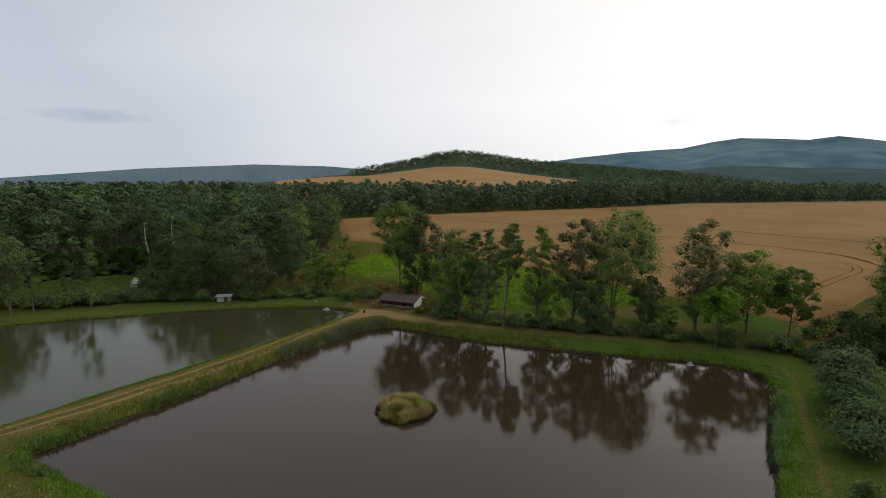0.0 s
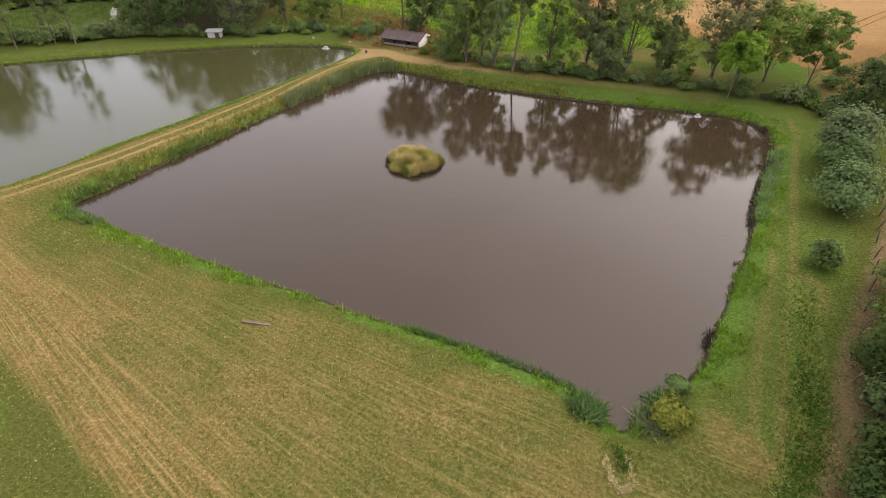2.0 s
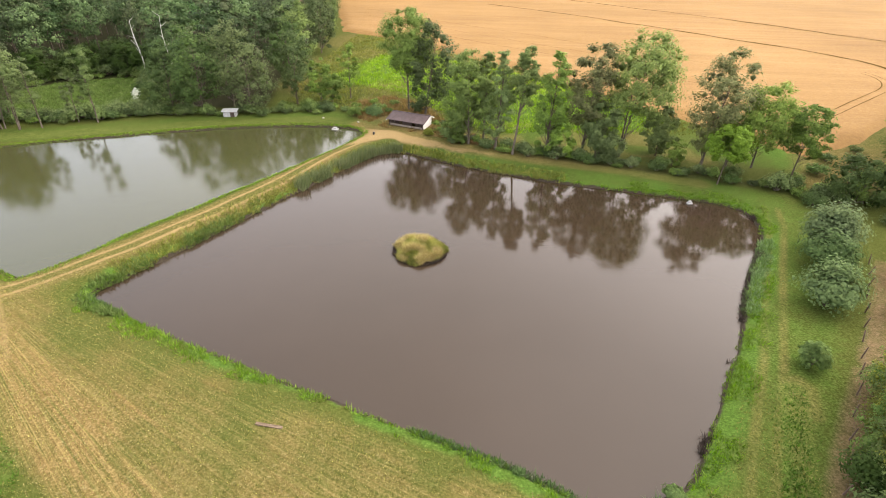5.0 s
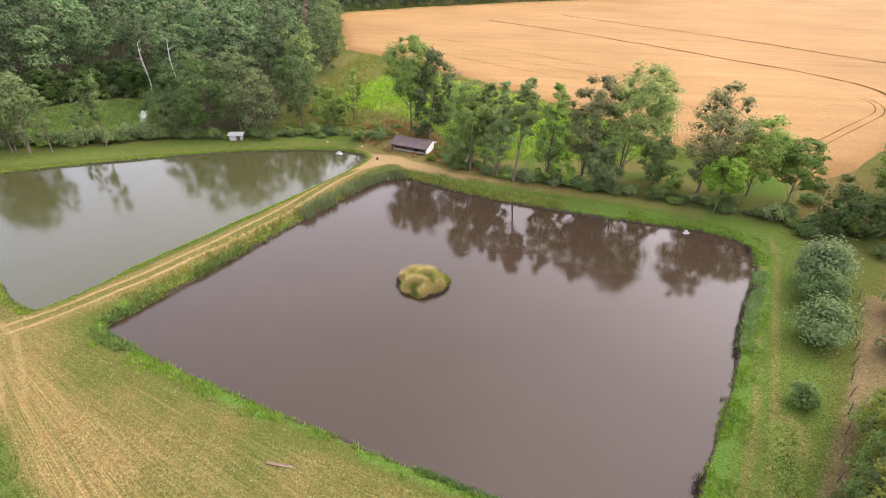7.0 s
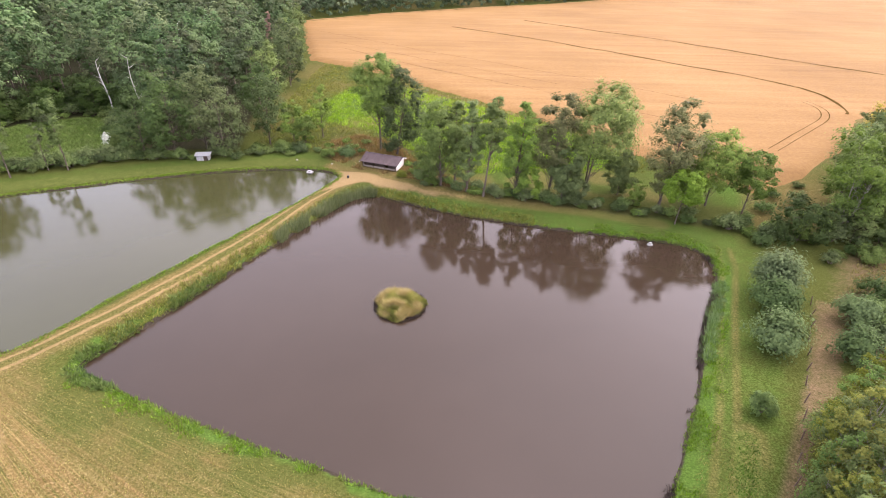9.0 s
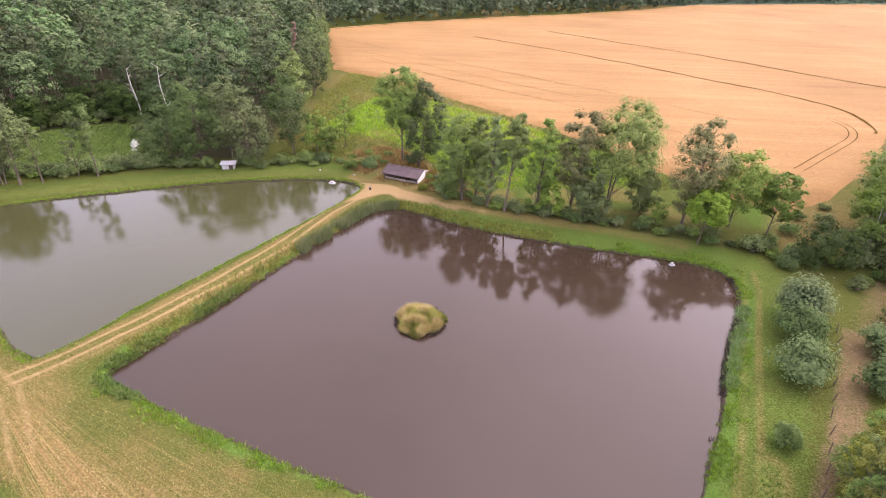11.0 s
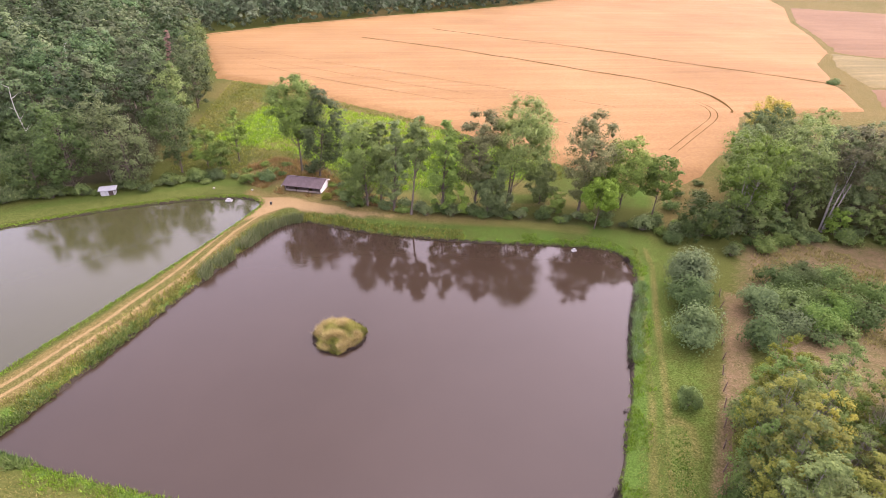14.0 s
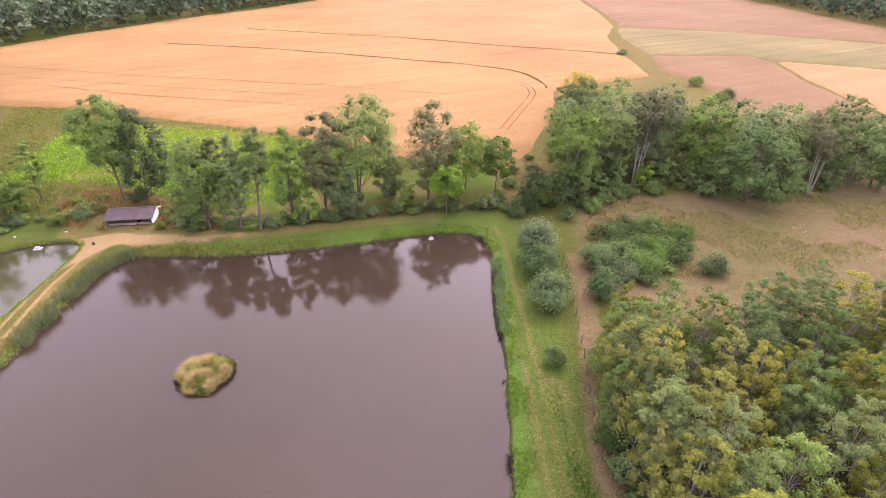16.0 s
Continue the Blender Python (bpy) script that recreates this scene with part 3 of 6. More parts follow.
def ground_height(x, y):
    """The lie of the land without the ponds: level round the water, rising to the fields."""
    s = np.asarray(y) + 0.35 * np.asarray(x)
    z = 0.85 + 2.5 * step(s, 86, 118) + 0.7 * step(np.asarray(y), 90, 600)
    z = z + 0.25 * (vnoise(x, y, 9, 1) - 0.5) + 0.10 * (vnoise(x, y, 2.2, 2) - 0.5)
    return z + 0.35 * (1 - step(line_distance(x, y, DAM), 1.6, 4.5))


def full_height(x, y):
    z = ground_height(x, y)
    wob = 0.55 * (vnoise(x, y, 1.6, 3) - 0.5) + 0.5 * (vnoise(x, y, 5, 4) - 0.5)
    for outline, level in ((POND, 0.0), (POND_UPPER, UPPER_LEVEL)):
        d = area_distance(x, y, outline) + wob * 0.6
        lip = level + 0.34 * step(d, -0.05, 0.45)
        out = lip + (z - lip) * step(d, 0.2, 3.2 if level == 0 else 2.0)
        z = np.where(d < 0, np.maximum(level - 0.06 + 0.5 * d, level - 1.6), np.minimum(out, np.maximum(z, level + 0.2)))
    return z


# ---- ground: one sheet to the horizon ----
def axis_steps(a, b, fine, far_a, far_b, growth=1.09):
    inner = list(np.arange(a, b, fine))
    low, high, d = [], [], fine
    p = a
    while p > far_a:
        d *= growth
        p -= d
        low.append(p)
    p, d = inner[-1], fine
    while p < far_b:
        d *= growth
        p += d
        high.append(p)
    return np.array(low[::-1] + inner + high)


gx = axis_steps(-92, 58, 0.40, -4200, 4200, 1.13)
gy = axis_steps(5, 103, 0.40, -2500, 4600, 1.13)
GX, GY = np.meshgrid(gx, gy)
X, Y = GX.ravel(), GY.ravel()
Z = full_height(X, Y)
d_pond, d_upper = area_distance(X, Y, POND), area_distance(X, Y, POND_UPPER)
near = np.minimum(d_pond, d_upper)
n1, n2, n3 = vnoise(X, Y, 3.5, 5), vnoise(X, Y, 11, 6), vnoise(X, Y, 1.1, 7)

# bare pale soil: the dam's ruts, the crossing by the hut, the lane
crossing = 1 - step(area_distance(X, Y, [(-21.6, 83.0), (-19.2, 85.0), (-14.5, 87.6), (-9.0, 85.8), (-2.5, 82.8), (-1.6, 84.4), (-9.0, 88.2), (-13.5, 91.4), (-17.5, 92.0), (-21.5, 93.0), (-20.0, 88.5)]) + 1.6 * (n1 - 0.5), -0.6, 1.3)
dirt = crossing * (0.62 + 0.25 * n2)
dirt = np.maximum(dirt, 0.52 * (1 - step(line_distance(X, Y, [(-4, 84.6), (4, 82.2), (12, 80.0)]), 0.3, 1.7)) * (0.5 + 0.7 * n1) * (1 - step(X, 0, 14)))
east_ruts = np.minimum(line_distance(X, Y, offset_line(EAST_TRACK, 0.75)), line_distance(X, Y, offset_line(EAST_TRACK, -0.75)))

# straw-dry mown grass: the meadow in the south, the banks' tops
MEADOW = [(-46, 40), (-47.5, 37.6), (-43.2, 33.6), (-36.5, 27.6), (-32, 23.6), (-23.9, 18.6), (-16.2, 13.2), (-10.6, 13.3), (-6, 8.5), (-2, -4), (14, -4), (16.6, 12), (17.2, 19), (14.6, 22), (10, 19), (4, 24), (-18, 33), (-36, 41)]
south = (1 - step(area_distance(X, Y, MEADOW) + 1.2 * (n1 - 0.5), -0.6, 0.9)) * step(near + 1.6 * (n1 - 0.5), 1.2, 3.6)
band = (1 - step(line_distance(X, Y, [(-40, 32.5), (-24, 20.6), (-14, 14.4)]), 1.6, 5.0)) * (1 - step(area_distance(X, Y, MEADOW), -0.4, 0.6))
dry = south * (0.25 + 0.25 * step(near, 2, 9) + 0.75 * (n2 - 0.5) + 0.45 * (n1 - 0.5) + 0.20 * step(X, -18, 0))
dry = np.maximum(dry, band * (0.47 + 0.3 * (n1 - 0.5)))
rough_w = (1 - step(area_distance(X, Y, [(-110, 76), (-81, 54.5), (-57.5, 36), (-37, 18.6), (-24, 6), (-40, -10), (-110, 40)]), -1, 0.6))
dry = np.maximum(dry, rough_w * (0.6 * n1 - 0.1))
dry = np.maximum(dry, 0.56 * (1 - step(line_distance(X, Y, WEST_PATH), 1.6, 3.8)) * (0.5 + 0.8 * n1))
dry = np.maximum(dry, (0.36 + 0.28 * step(line_distance(X, Y, DAM), 0.25, 0.8)) * (1 - step(line_distance(X, Y, DAM), 1.4, 2.6)) * (0.6 + 0.6 * n1))
dry = np.maximum(dry, 0.16 * (1 - step(line_distance(X, Y, [(-90, 77.5), (-70, 84.5), (-50, 92), (-30, 97), (-20, 95), (-12, 90)]), 1.2, 3.2)) * (0.5 + 0.8 * n2))
dry = np.maximum(dry, 0.62 * (1 - step(line_distance(X, Y, [(-22, 95), (-16.4, 92), (-10, 88.5), (-1, 84.2), (8, 81.4), (14.3, 79.6), (24, 77.2), (32, 74.2)]), 0.7, 3.0)) * (1.0 - 0.4 * step(X, 6, 26)) * (0.75 + 0.5 * n1))
dry = np.maximum(dry, 0.70 * (1 - step(area_distance(X, Y, [(-25, 101), (-22, 97), (-17, 93.5), (-9, 90), (-2, 87), (4, 84), (6, 86), (-2, 92), (-7, 98), (-12, 106), (-19, 109.5), (-26, 106)]), -1.5, 1.8)) * (0.45 + 0.9 * n1))
dry = np.maximum(dry, 0.46 * (1 - step(area_distance(X, Y, [(4, 88), (14, 85.5), (26, 84), (36, 81.5), (38, 86), (26, 93), (12, 97), (2, 96)]), -1.5, 2.5)) * step(n1, 0.35, 0.7))
dry = np.maximum(dry, 0.38 * (1 - step(east_ruts, 0.16, 0.65)) * (0.4 + 0.9 * n1))
dry = np.maximum(dry, 0.36 * (1 - step(line_distance(X, Y, [(26.5, 34), (22.6, 25), (19.6, 18.5), (16, 11)]), 0.4, 1.5)) * (0.5 + n1))
dry = np.maximum(dry, 0.34 * (1 - step(line_distance(X, Y, [(27.2, 33.5), (26.2, 30.5)]), 0.2, 1.1)))
dry = np.maximum(dry, 0.5 * (1 - step(area_distance(X, Y, [(46, 74), (50, 84), (60, 90), (96, 122), (120, 130), (150, 140), (118, 84), (100, 76), (70, 90), (58, 74)]), -2, 3)) * (0.4 + 0.9 * n2))
dry = np.maximum(dry, 0.55 * step(Y, 108, 116) * step(n2, 0.35, 0.75) * step(X, -60, -30))

dry = np.maximum(dry, 0.60 * (1 - step(line_distance(X, Y, [(273, 331), (206, 219), (181, 196), (165.5, 174), (155.5, 157), (144.5, 139), (138, 127), (116, 125)]), 4, 10)))
dry = np.maximum(dry, 0.62 * step(X, 98, 112) * step(Y, 70, 84) * (0.6 + 0.5 * n2))

# fresh green: the wet fringe of the pond, the strip in the east, the hollow behind the trees
fringe = (1 - step(d_pond + 1.8 * (n3 - 0.5), 0.4, 0.9 + 3.8 * n1 * n2)) * (0.55 + 0.7 * n1)
east = (1 - step(line_distance(X, Y, [(38, 66), (31, 50), (22, 33), (18, 24)]), 5.0, 8.5)) * 0.40
east = np.maximum(east, 0.75 * (1 - step(d_pond, 1.6, 3.4)) * step(X, 14, 18) * (1 - step(Y, 66, 70)))
ditch = (1 - step(line_distance(X, Y, DITCH), 0.7, 1.6)) * 0.85
hollow = (1 - step(area_distance(X, Y, [(-34, 120), (-26, 146), (-12, 146), (6, 131), (24, 113), (33, 97), (20, 88), (-2, 97), (-14, 112)]), -3, 5)) * (0.55 + 0.6 * n2)
lane_side = (1 - step(area_distance(X, Y, VERGE) + 1.4 * (n1 - 0.5), -0.8, 0.8)) * (0.14 + 0.36 * n2)
north_bank = (1 - step(line_distance(X, Y, [(-8, 85), (2, 80.6), (12, 77.6), (22, 75.4), (32, 73), (39, 69)]), 2.2, 4.6)) * (0.40 + 0.3 * n1)
behind_row = (1 - step(area_distance(X, Y, [(2, 92), (12, 87), (24, 85.5), (36, 83.5), (50, 79), (54, 84), (36, 99), (20, 110)]), -1, 2.5)) * (0.30 + 0.9 * n2 * n1)
upper_bank = (1 - step(line_distance(X, Y, [(-97, 82), (-84, 79.5), (-70, 86), (-50, 93.5), (-30, 98.5), (-20, 96.5)]), 2.0, 5.5)) * (0.24 + 0.3 * n2)
clearing = (1 - step(area_distance(X, Y, [(-100, 108), (-97, 117), (-83, 123), (-68, 113), (-62, 103), (-66, 95), (-80, 90), (-93, 94)]), -1, 3)) * 0.62
lush = np.maximum.reduce([upper_bank, north_bank, behind_row, fringe, east * (0.7 + 0.6 * n1), ditch, hollow, lane_side, clearing])
lush = np.where(near < 0.1, 0, lush)

# reddish bare ground along the fence and in the east
path_e = 1 - step(line_distance(X, Y, [(45.4, 53), (42, 47.4), (37.8, 41.4), (33, 34.8), (28.6, 29), (24.8, 23.6), (22.2, 19.5), (19.5, 15), (16, 9)]), 0.7, 2.2)
yard = 1 - step(area_distance(X, Y, [(44, 48), (54, 62), (60, 68), (80, 60), (98, 52), (120, 48), (110, 16), (76, 22), (58, 29), (44, 36)]), -1, 4)
soil = np.maximum(0.66 * path_e, yard * (0.50 + 0.35 * (n2 - 0.3)))
soil = np.maximum(soil, 0.62 * (1 - step(line_distance(X, Y, [(71.5, 60.5), (80, 55.5), (78, 51), (66, 48)]), 1.0, 3.5)) * (0.6 + 0.6 * n1))
soil = np.maximum(soil, 0.35 * (1 - step(line_distance(X, Y, [(-9, 102), (-22, 108), (-20, 100)]), 1, 5)))
# woodland floor, with tree shade painted in, also under the bank row
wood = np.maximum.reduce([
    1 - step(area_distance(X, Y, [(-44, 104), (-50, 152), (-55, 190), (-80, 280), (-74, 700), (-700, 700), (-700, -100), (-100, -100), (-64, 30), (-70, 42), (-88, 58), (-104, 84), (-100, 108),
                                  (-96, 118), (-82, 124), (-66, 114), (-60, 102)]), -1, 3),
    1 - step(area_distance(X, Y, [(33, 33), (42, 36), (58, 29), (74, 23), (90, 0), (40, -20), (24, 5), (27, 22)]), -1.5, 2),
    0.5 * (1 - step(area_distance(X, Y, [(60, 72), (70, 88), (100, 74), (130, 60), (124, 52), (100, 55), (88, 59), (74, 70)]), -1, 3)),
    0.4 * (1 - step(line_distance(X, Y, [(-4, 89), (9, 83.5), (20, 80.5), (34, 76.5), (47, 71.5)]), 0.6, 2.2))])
mud = (1 - step(near, 0.15, 0.55)) * (0.95)
cover = np.clip(np.stack([dirt, lush, dry, np.maximum(0.52 * south, band)], 1), 0, 1)
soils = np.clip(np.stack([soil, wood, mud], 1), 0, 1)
tracks = {}
for key, line in (("lane", LANE), ("dam", DAM), ("path", WEST_PATH)):
    tracks[key], tracks[key + "_near"] = side_distance(X, Y, line)
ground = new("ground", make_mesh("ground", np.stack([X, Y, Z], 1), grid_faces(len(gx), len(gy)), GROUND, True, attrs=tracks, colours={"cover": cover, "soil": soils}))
tagged(ground, "mown dry meadow, grassy banks, bare tracks and shade-darkened woodland floor", "ground", kind="structure")


def height_at(x, y):
    return float(full_height(np.array([x]), np.array([y]))[0])


def flat_outline(name, outline, z, mat, grow):
    """A level sheet within an outline, reaching a little under the banks."""
    bm = bmesh.new()
    c = np.mean(outline, axis=0)
    vs = [bm.verts.new((c[0] + (x - c[0]) * grow, c[1] + (y - c[1]) * grow, z)) for x, y in outline]
    bm.faces.new(vs)
    bmesh.ops.triangulate(bm, faces=bm.faces)
    bmesh.ops.recalc_face_normals(bm, faces=bm.faces)
    me = bpy.data.meshes.new(name)
    bm.to_mesh(me)
    bm.free()
    if me.polygons[0].normal.z < 0:
        me.flip_normals()
    me.materials.append(mat)
    return new(name, me)


tagged(flat_outline("water", POND, 0.0, WATER_BROWN, 1.03), "still brown pond water mirroring trees and sky", "pond water", kind="structure")
tagged(flat_outline("water", POND_UPPER, UPPER_LEVEL, WATER_GREEN, 1.015), "still grey-green pond water behind the dam", "pond water", kind="structure")


def field_sheet(name, outline, mat, thick, cell, label, category):
    """A crop standing on the ground, with an edge that drops to it."""
    p = np.array(outline)
    (x0, y0), (x1, y1) = p.min(0) - 2 * cell, p.max(0) + 2 * cell
    ax, ay = np.arange(x0, x1 + cell, cell), np.arange(y0, y1 + cell, cell)
    fx, fy = np.meshgrid(ax, ay)
    fx, fy = fx.ravel(), fy.ravel()
    d = area_distance(fx, fy, outline) + 0.8 * (vnoise(fx, fy, 4, 8) - 0.5)
    z = ground_height(fx, fy) + 0.08 * vnoise(fx, fy, 3, 9) + (thick + 0.4) * np.clip(0.5 - d / (0.8 * cell), 0, 1) - 0.4
    faces = grid_faces(len(ax), len(ay))
    faces = faces[(d[faces] < 1.5 * cell).any(1)]
    used = np.unique(faces)
    index = np.zeros(len(fx), int)
    index[used] = np.arange(len(used))
    return tagged(new(name, make_mesh(name, np.stack([fx, fy, z], 1)[used], index[faces], mat, True)), label, category, kind="stuff")


field_sheet("wheat_field", FIELD, WHEAT, 0.75, 2.0, "ripe golden wheat standing in a broad field", "wheat field")
field_sheet("bare_field", [(163, 154), (192.5, 139), (194, 127), (175, 103), (162, 82), (150, 62), (118, 80), (131, 93), (140, 110), (145, 122), (147, 134)], PLOUGHED, 0.34, 2.0, "reddish-brown bare harvested field", "field")
field_sheet("stubble_field", [(196, 126), (215, 99), (260, 60), (220, 20), (152, 61), (164, 82), (177, 103)], STUBBLE, 0.36, 2.5, "pale golden stubble field", "field")
field_sheet("grass_strip", [(165, 157), (182, 190), (204, 217), (212, 209), (243, 179), (270, 128), (330, 60), (270, 55), (216, 101), (196, 128), (193, 141)], ROUGH_GRASS, 0.36, 3.0, "pale dry grass strip between two fields", "grassland")
field_sheet("bare_field", [(209, 219), (238, 264), (276, 328), (350, 425), (470, 330), (388, 283), (356, 227), (322, 155), (274, 130), (246, 181)], PLOUGHED, 0.34, 5.0, "broad reddish-brown field below a wood", "field")


def ribbon(name, points, width, lift, mat, label, category):
    """A strip along a line, lying on the crop."""
    p = []
    for (ax, ay), (bx, by) in zip(points[:-1], points[1:]):
        n = max(2, int(math.hypot(bx - ax, by - ay) / 2.5))
        p += [(ax + (bx - ax) * i / n, ay + (by - ay) * i / n) for i in range(n)]
    p.append(points[-1])
    px, py = np.array(p).T
    along = np.gradient(np.array(p), axis=0)
    along /= np.linalg.norm(along, axis=1)[:, None]
    wide = width * (0.35 + 0.9 * vnoise(px, py, 7, 11))
    left, right = np.array(p) + along[:, ::-1] * (-1, 1) * wide[:, None] / 2, np.array(p) - along[:, ::-1] * (-1, 1) * wide[:, None] / 2
    z = ground_height(px, py) + lift
    v = np.concatenate([np.column_stack([left, z]), np.column_stack([right, z])])
    n = len(p)
    f = [(i, i + 1, n + i + 1, n + i) for i in range(n - 1)]
    me = make_mesh(name, v, f, mat)
    if me.polygons[0].normal.z < 0:
        me.flip_normals()
    return tagged(new(name, me), label, category, kind="structure")


RUT = rounded([(90, 140), (91, 136.5), (90.6, 132), (88.4, 127), (84.8, 122.5), (78, 116), (71, 109.7), (64, 103), (57, 96.5)], 1)[:15]
TRAMS = [([(1, 262), (23, 242.5), (42.5, 223), (59.5, 205), (74.5, 187), (87.7, 172)], 1.25, "dark weedy ditch line dividing the wheat"),
         (rounded([(84, 176), (87.7, 172), (98.5, 158), (100.8, 148), (99.4, 139), (97.0, 130.5), (94, 127)], 1)[1:12], 1.0, "dark weedy ditch line dividing the wheat"),
         ([(-70, 268), (-36, 303), (8, 338), (70, 380), (120, 420), (190, 490)], 2.6, "pale bare margin between the wheat and the wood"),
         ([(37.5, 290), (63, 262), (92, 234), (113, 206), (131, 184), (146, 166), (154, 155)], 1.3, "dark wheel line through the wheat"),
         (RUT, 0.22, "wheel rut through the wheat"),
         (offset_line(RUT, 1.7), 0.22, "wheel rut through the wheat"),
         ([(-38, 200), (-10, 172), (20, 148), (48, 122)], 0.20, "faint wheel line through the wheat"),
         ([(-56, 240), (-6, 196), (40, 160), (66, 135)], 0.20, "faint wheel line through the wheat"),
         ([(-44, 214), (-2, 178), (30, 152)], 0.16, "faint wheel line through the wheat")]
for points, width, label in TRAMS:
    margin = label.startswith("pale")
    ribbon("field_margin" if margin else "wheel_track", points, width, 0.84, STUBBLE if margin else TRACK_SOIL, label, "field margin" if margin else "wheel track")


# ---- plants ----
def unit(v):
    return v / np.maximum(np.linalg.norm(v, axis=-1, keepdims=True), 1e-9)


def leaf_slips(rng, centres, radii, count, size, up=0.35, flat=0.8, skin=0.40, outward=None):
    """Sprays of leaves in lumps: small three-cornered slips, thickest towards each lump's skin and lying along it."""
    k = np.repeat(np.arange(len(centres)), count)
    n = len(k)
    way = unit(rng.normal(size=(n, 3)))
    way[:, 2] = np.where(way[:, 2] < -0.45, -way[:, 2] * rng.random(n), way[:, 2])
    way = unit(way)
    far = radii[k] * (rng.random(n) ** skin) * rng.uniform(0.7, 1.25, n)
    at = centres[k] + way * far[:, None] * (1, 1, flat)
    lie = way * 0.85 + rng.normal(size=(n, 3)) * 0.36 + (0, 0, up)
    if outward is not None:
        lie = lie + outward[k] * 0.55
    normal = unit(lie)
    side = unit(np.cross(normal, rng.normal(size=(n, 3))))
    other = np.cross(normal, side)
    s = (size * rng.uniform(0.5, 1.4, n))[:, None]
    slips = np.stack([at - side * s * 0.5 - other * s * 0.22, at + side * s * 0.5 - other * s * 0.28, at + other * s * 0.55 + side * s * 0.1], 1)
    return np.concatenate([slips.reshape(-1, 3)]), np.arange(3 * n).reshape(-1, 3)


def leaf_hearts(rng, centres, radii):
    """The dense leafy hearts of the lumps."""
    eight = np.array([(1, 0, 0), (0, 1, 0), (-1, 0, 0), (0, -1, 0), (0, 0, 1), (0, 0, -1)], float)
    sides = np.array([(0, 1, 4), (1, 2, 4), (2, 3, 4), (3, 0, 4), (1, 0, 5), (2, 1, 5), (3, 2, 5), (0, 3, 5)])
    hearts = centres[:, None] + eight[None] * radii[:, None, None] * rng.uniform(0.8, 1.2, (len(centres), 6, 1))
    return hearts.reshape(-1, 3), (sides[None] + 6 * np.arange(len(centres))[:, None, None]).reshape(-1, 3)


def leafy(rng, centres, radii, subs, leaves, leaf, middle, heart=0.30, up=0.35, flat=0.8):
    """Lumps of foliage, each broken up into smaller tufts that stand out from it."""
    if subs < 2:
        return joined([leaf_slips(rng, centres, radii, leaves, leaf, up, flat), leaf_hearts(rng, centres, radii * heart)])
    k = np.repeat(np.arange(len(centres)), subs)
    out = unit((centres - middle) * (1, 1, 0.8))
    way = unit(rng.normal(size=(len(k), 3)) + out[k] * 0.7 + (0, 0, 0.25))
    tufts_at = centres[k] + way * (radii[k] * rng.uniform(0.30, 0.95, len(k)))[:, None] * (1, 1, flat)
    tuft_r = radii[k] * rng.uniform(0.48, 0.80, len(k))
    return joined([leaf_slips(rng, tufts_at, tuft_r, leaves, leaf, up, flat, outward=way + 1.1 * out[k]), leaf_hearts(rng, centres, radii * heart)])


def tube(points, radii, k=6):
    """A tapered limb along a line."""
    p, r = np.asarray(points, float), np.asarray(radii, float)
    along = unit(np.gradient(p, axis=0))
    side = unit(np.cross(along, np.array([0.31, 0.87, 0.12])))
    other = np.cross(along, side)
    turn = np.linspace(0, 2 * math.pi, k, endpoint=False)
    ring = p[:, None] + r[:, None, None] * (np.cos(turn)[None, :, None] * side[:, None] + np.sin(turn)[None, :, None] * other[:, None])
    f = [(i * k + j, i * k + (j + 1) % k, (i + 1) * k + (j + 1) % k, (i + 1) * k + j) for i in range(len(p) - 1) for j in range(k)]
    return ring.reshape(-1, 3), np.array(f)


def joined(pieces):
    vs, fs, n = [], [], 0
    for v, f in pieces:
        vs.append(v)
        fs.append(f + n)
        n += len(v)
    return np.concatenate(vs), np.concatenate(fs)


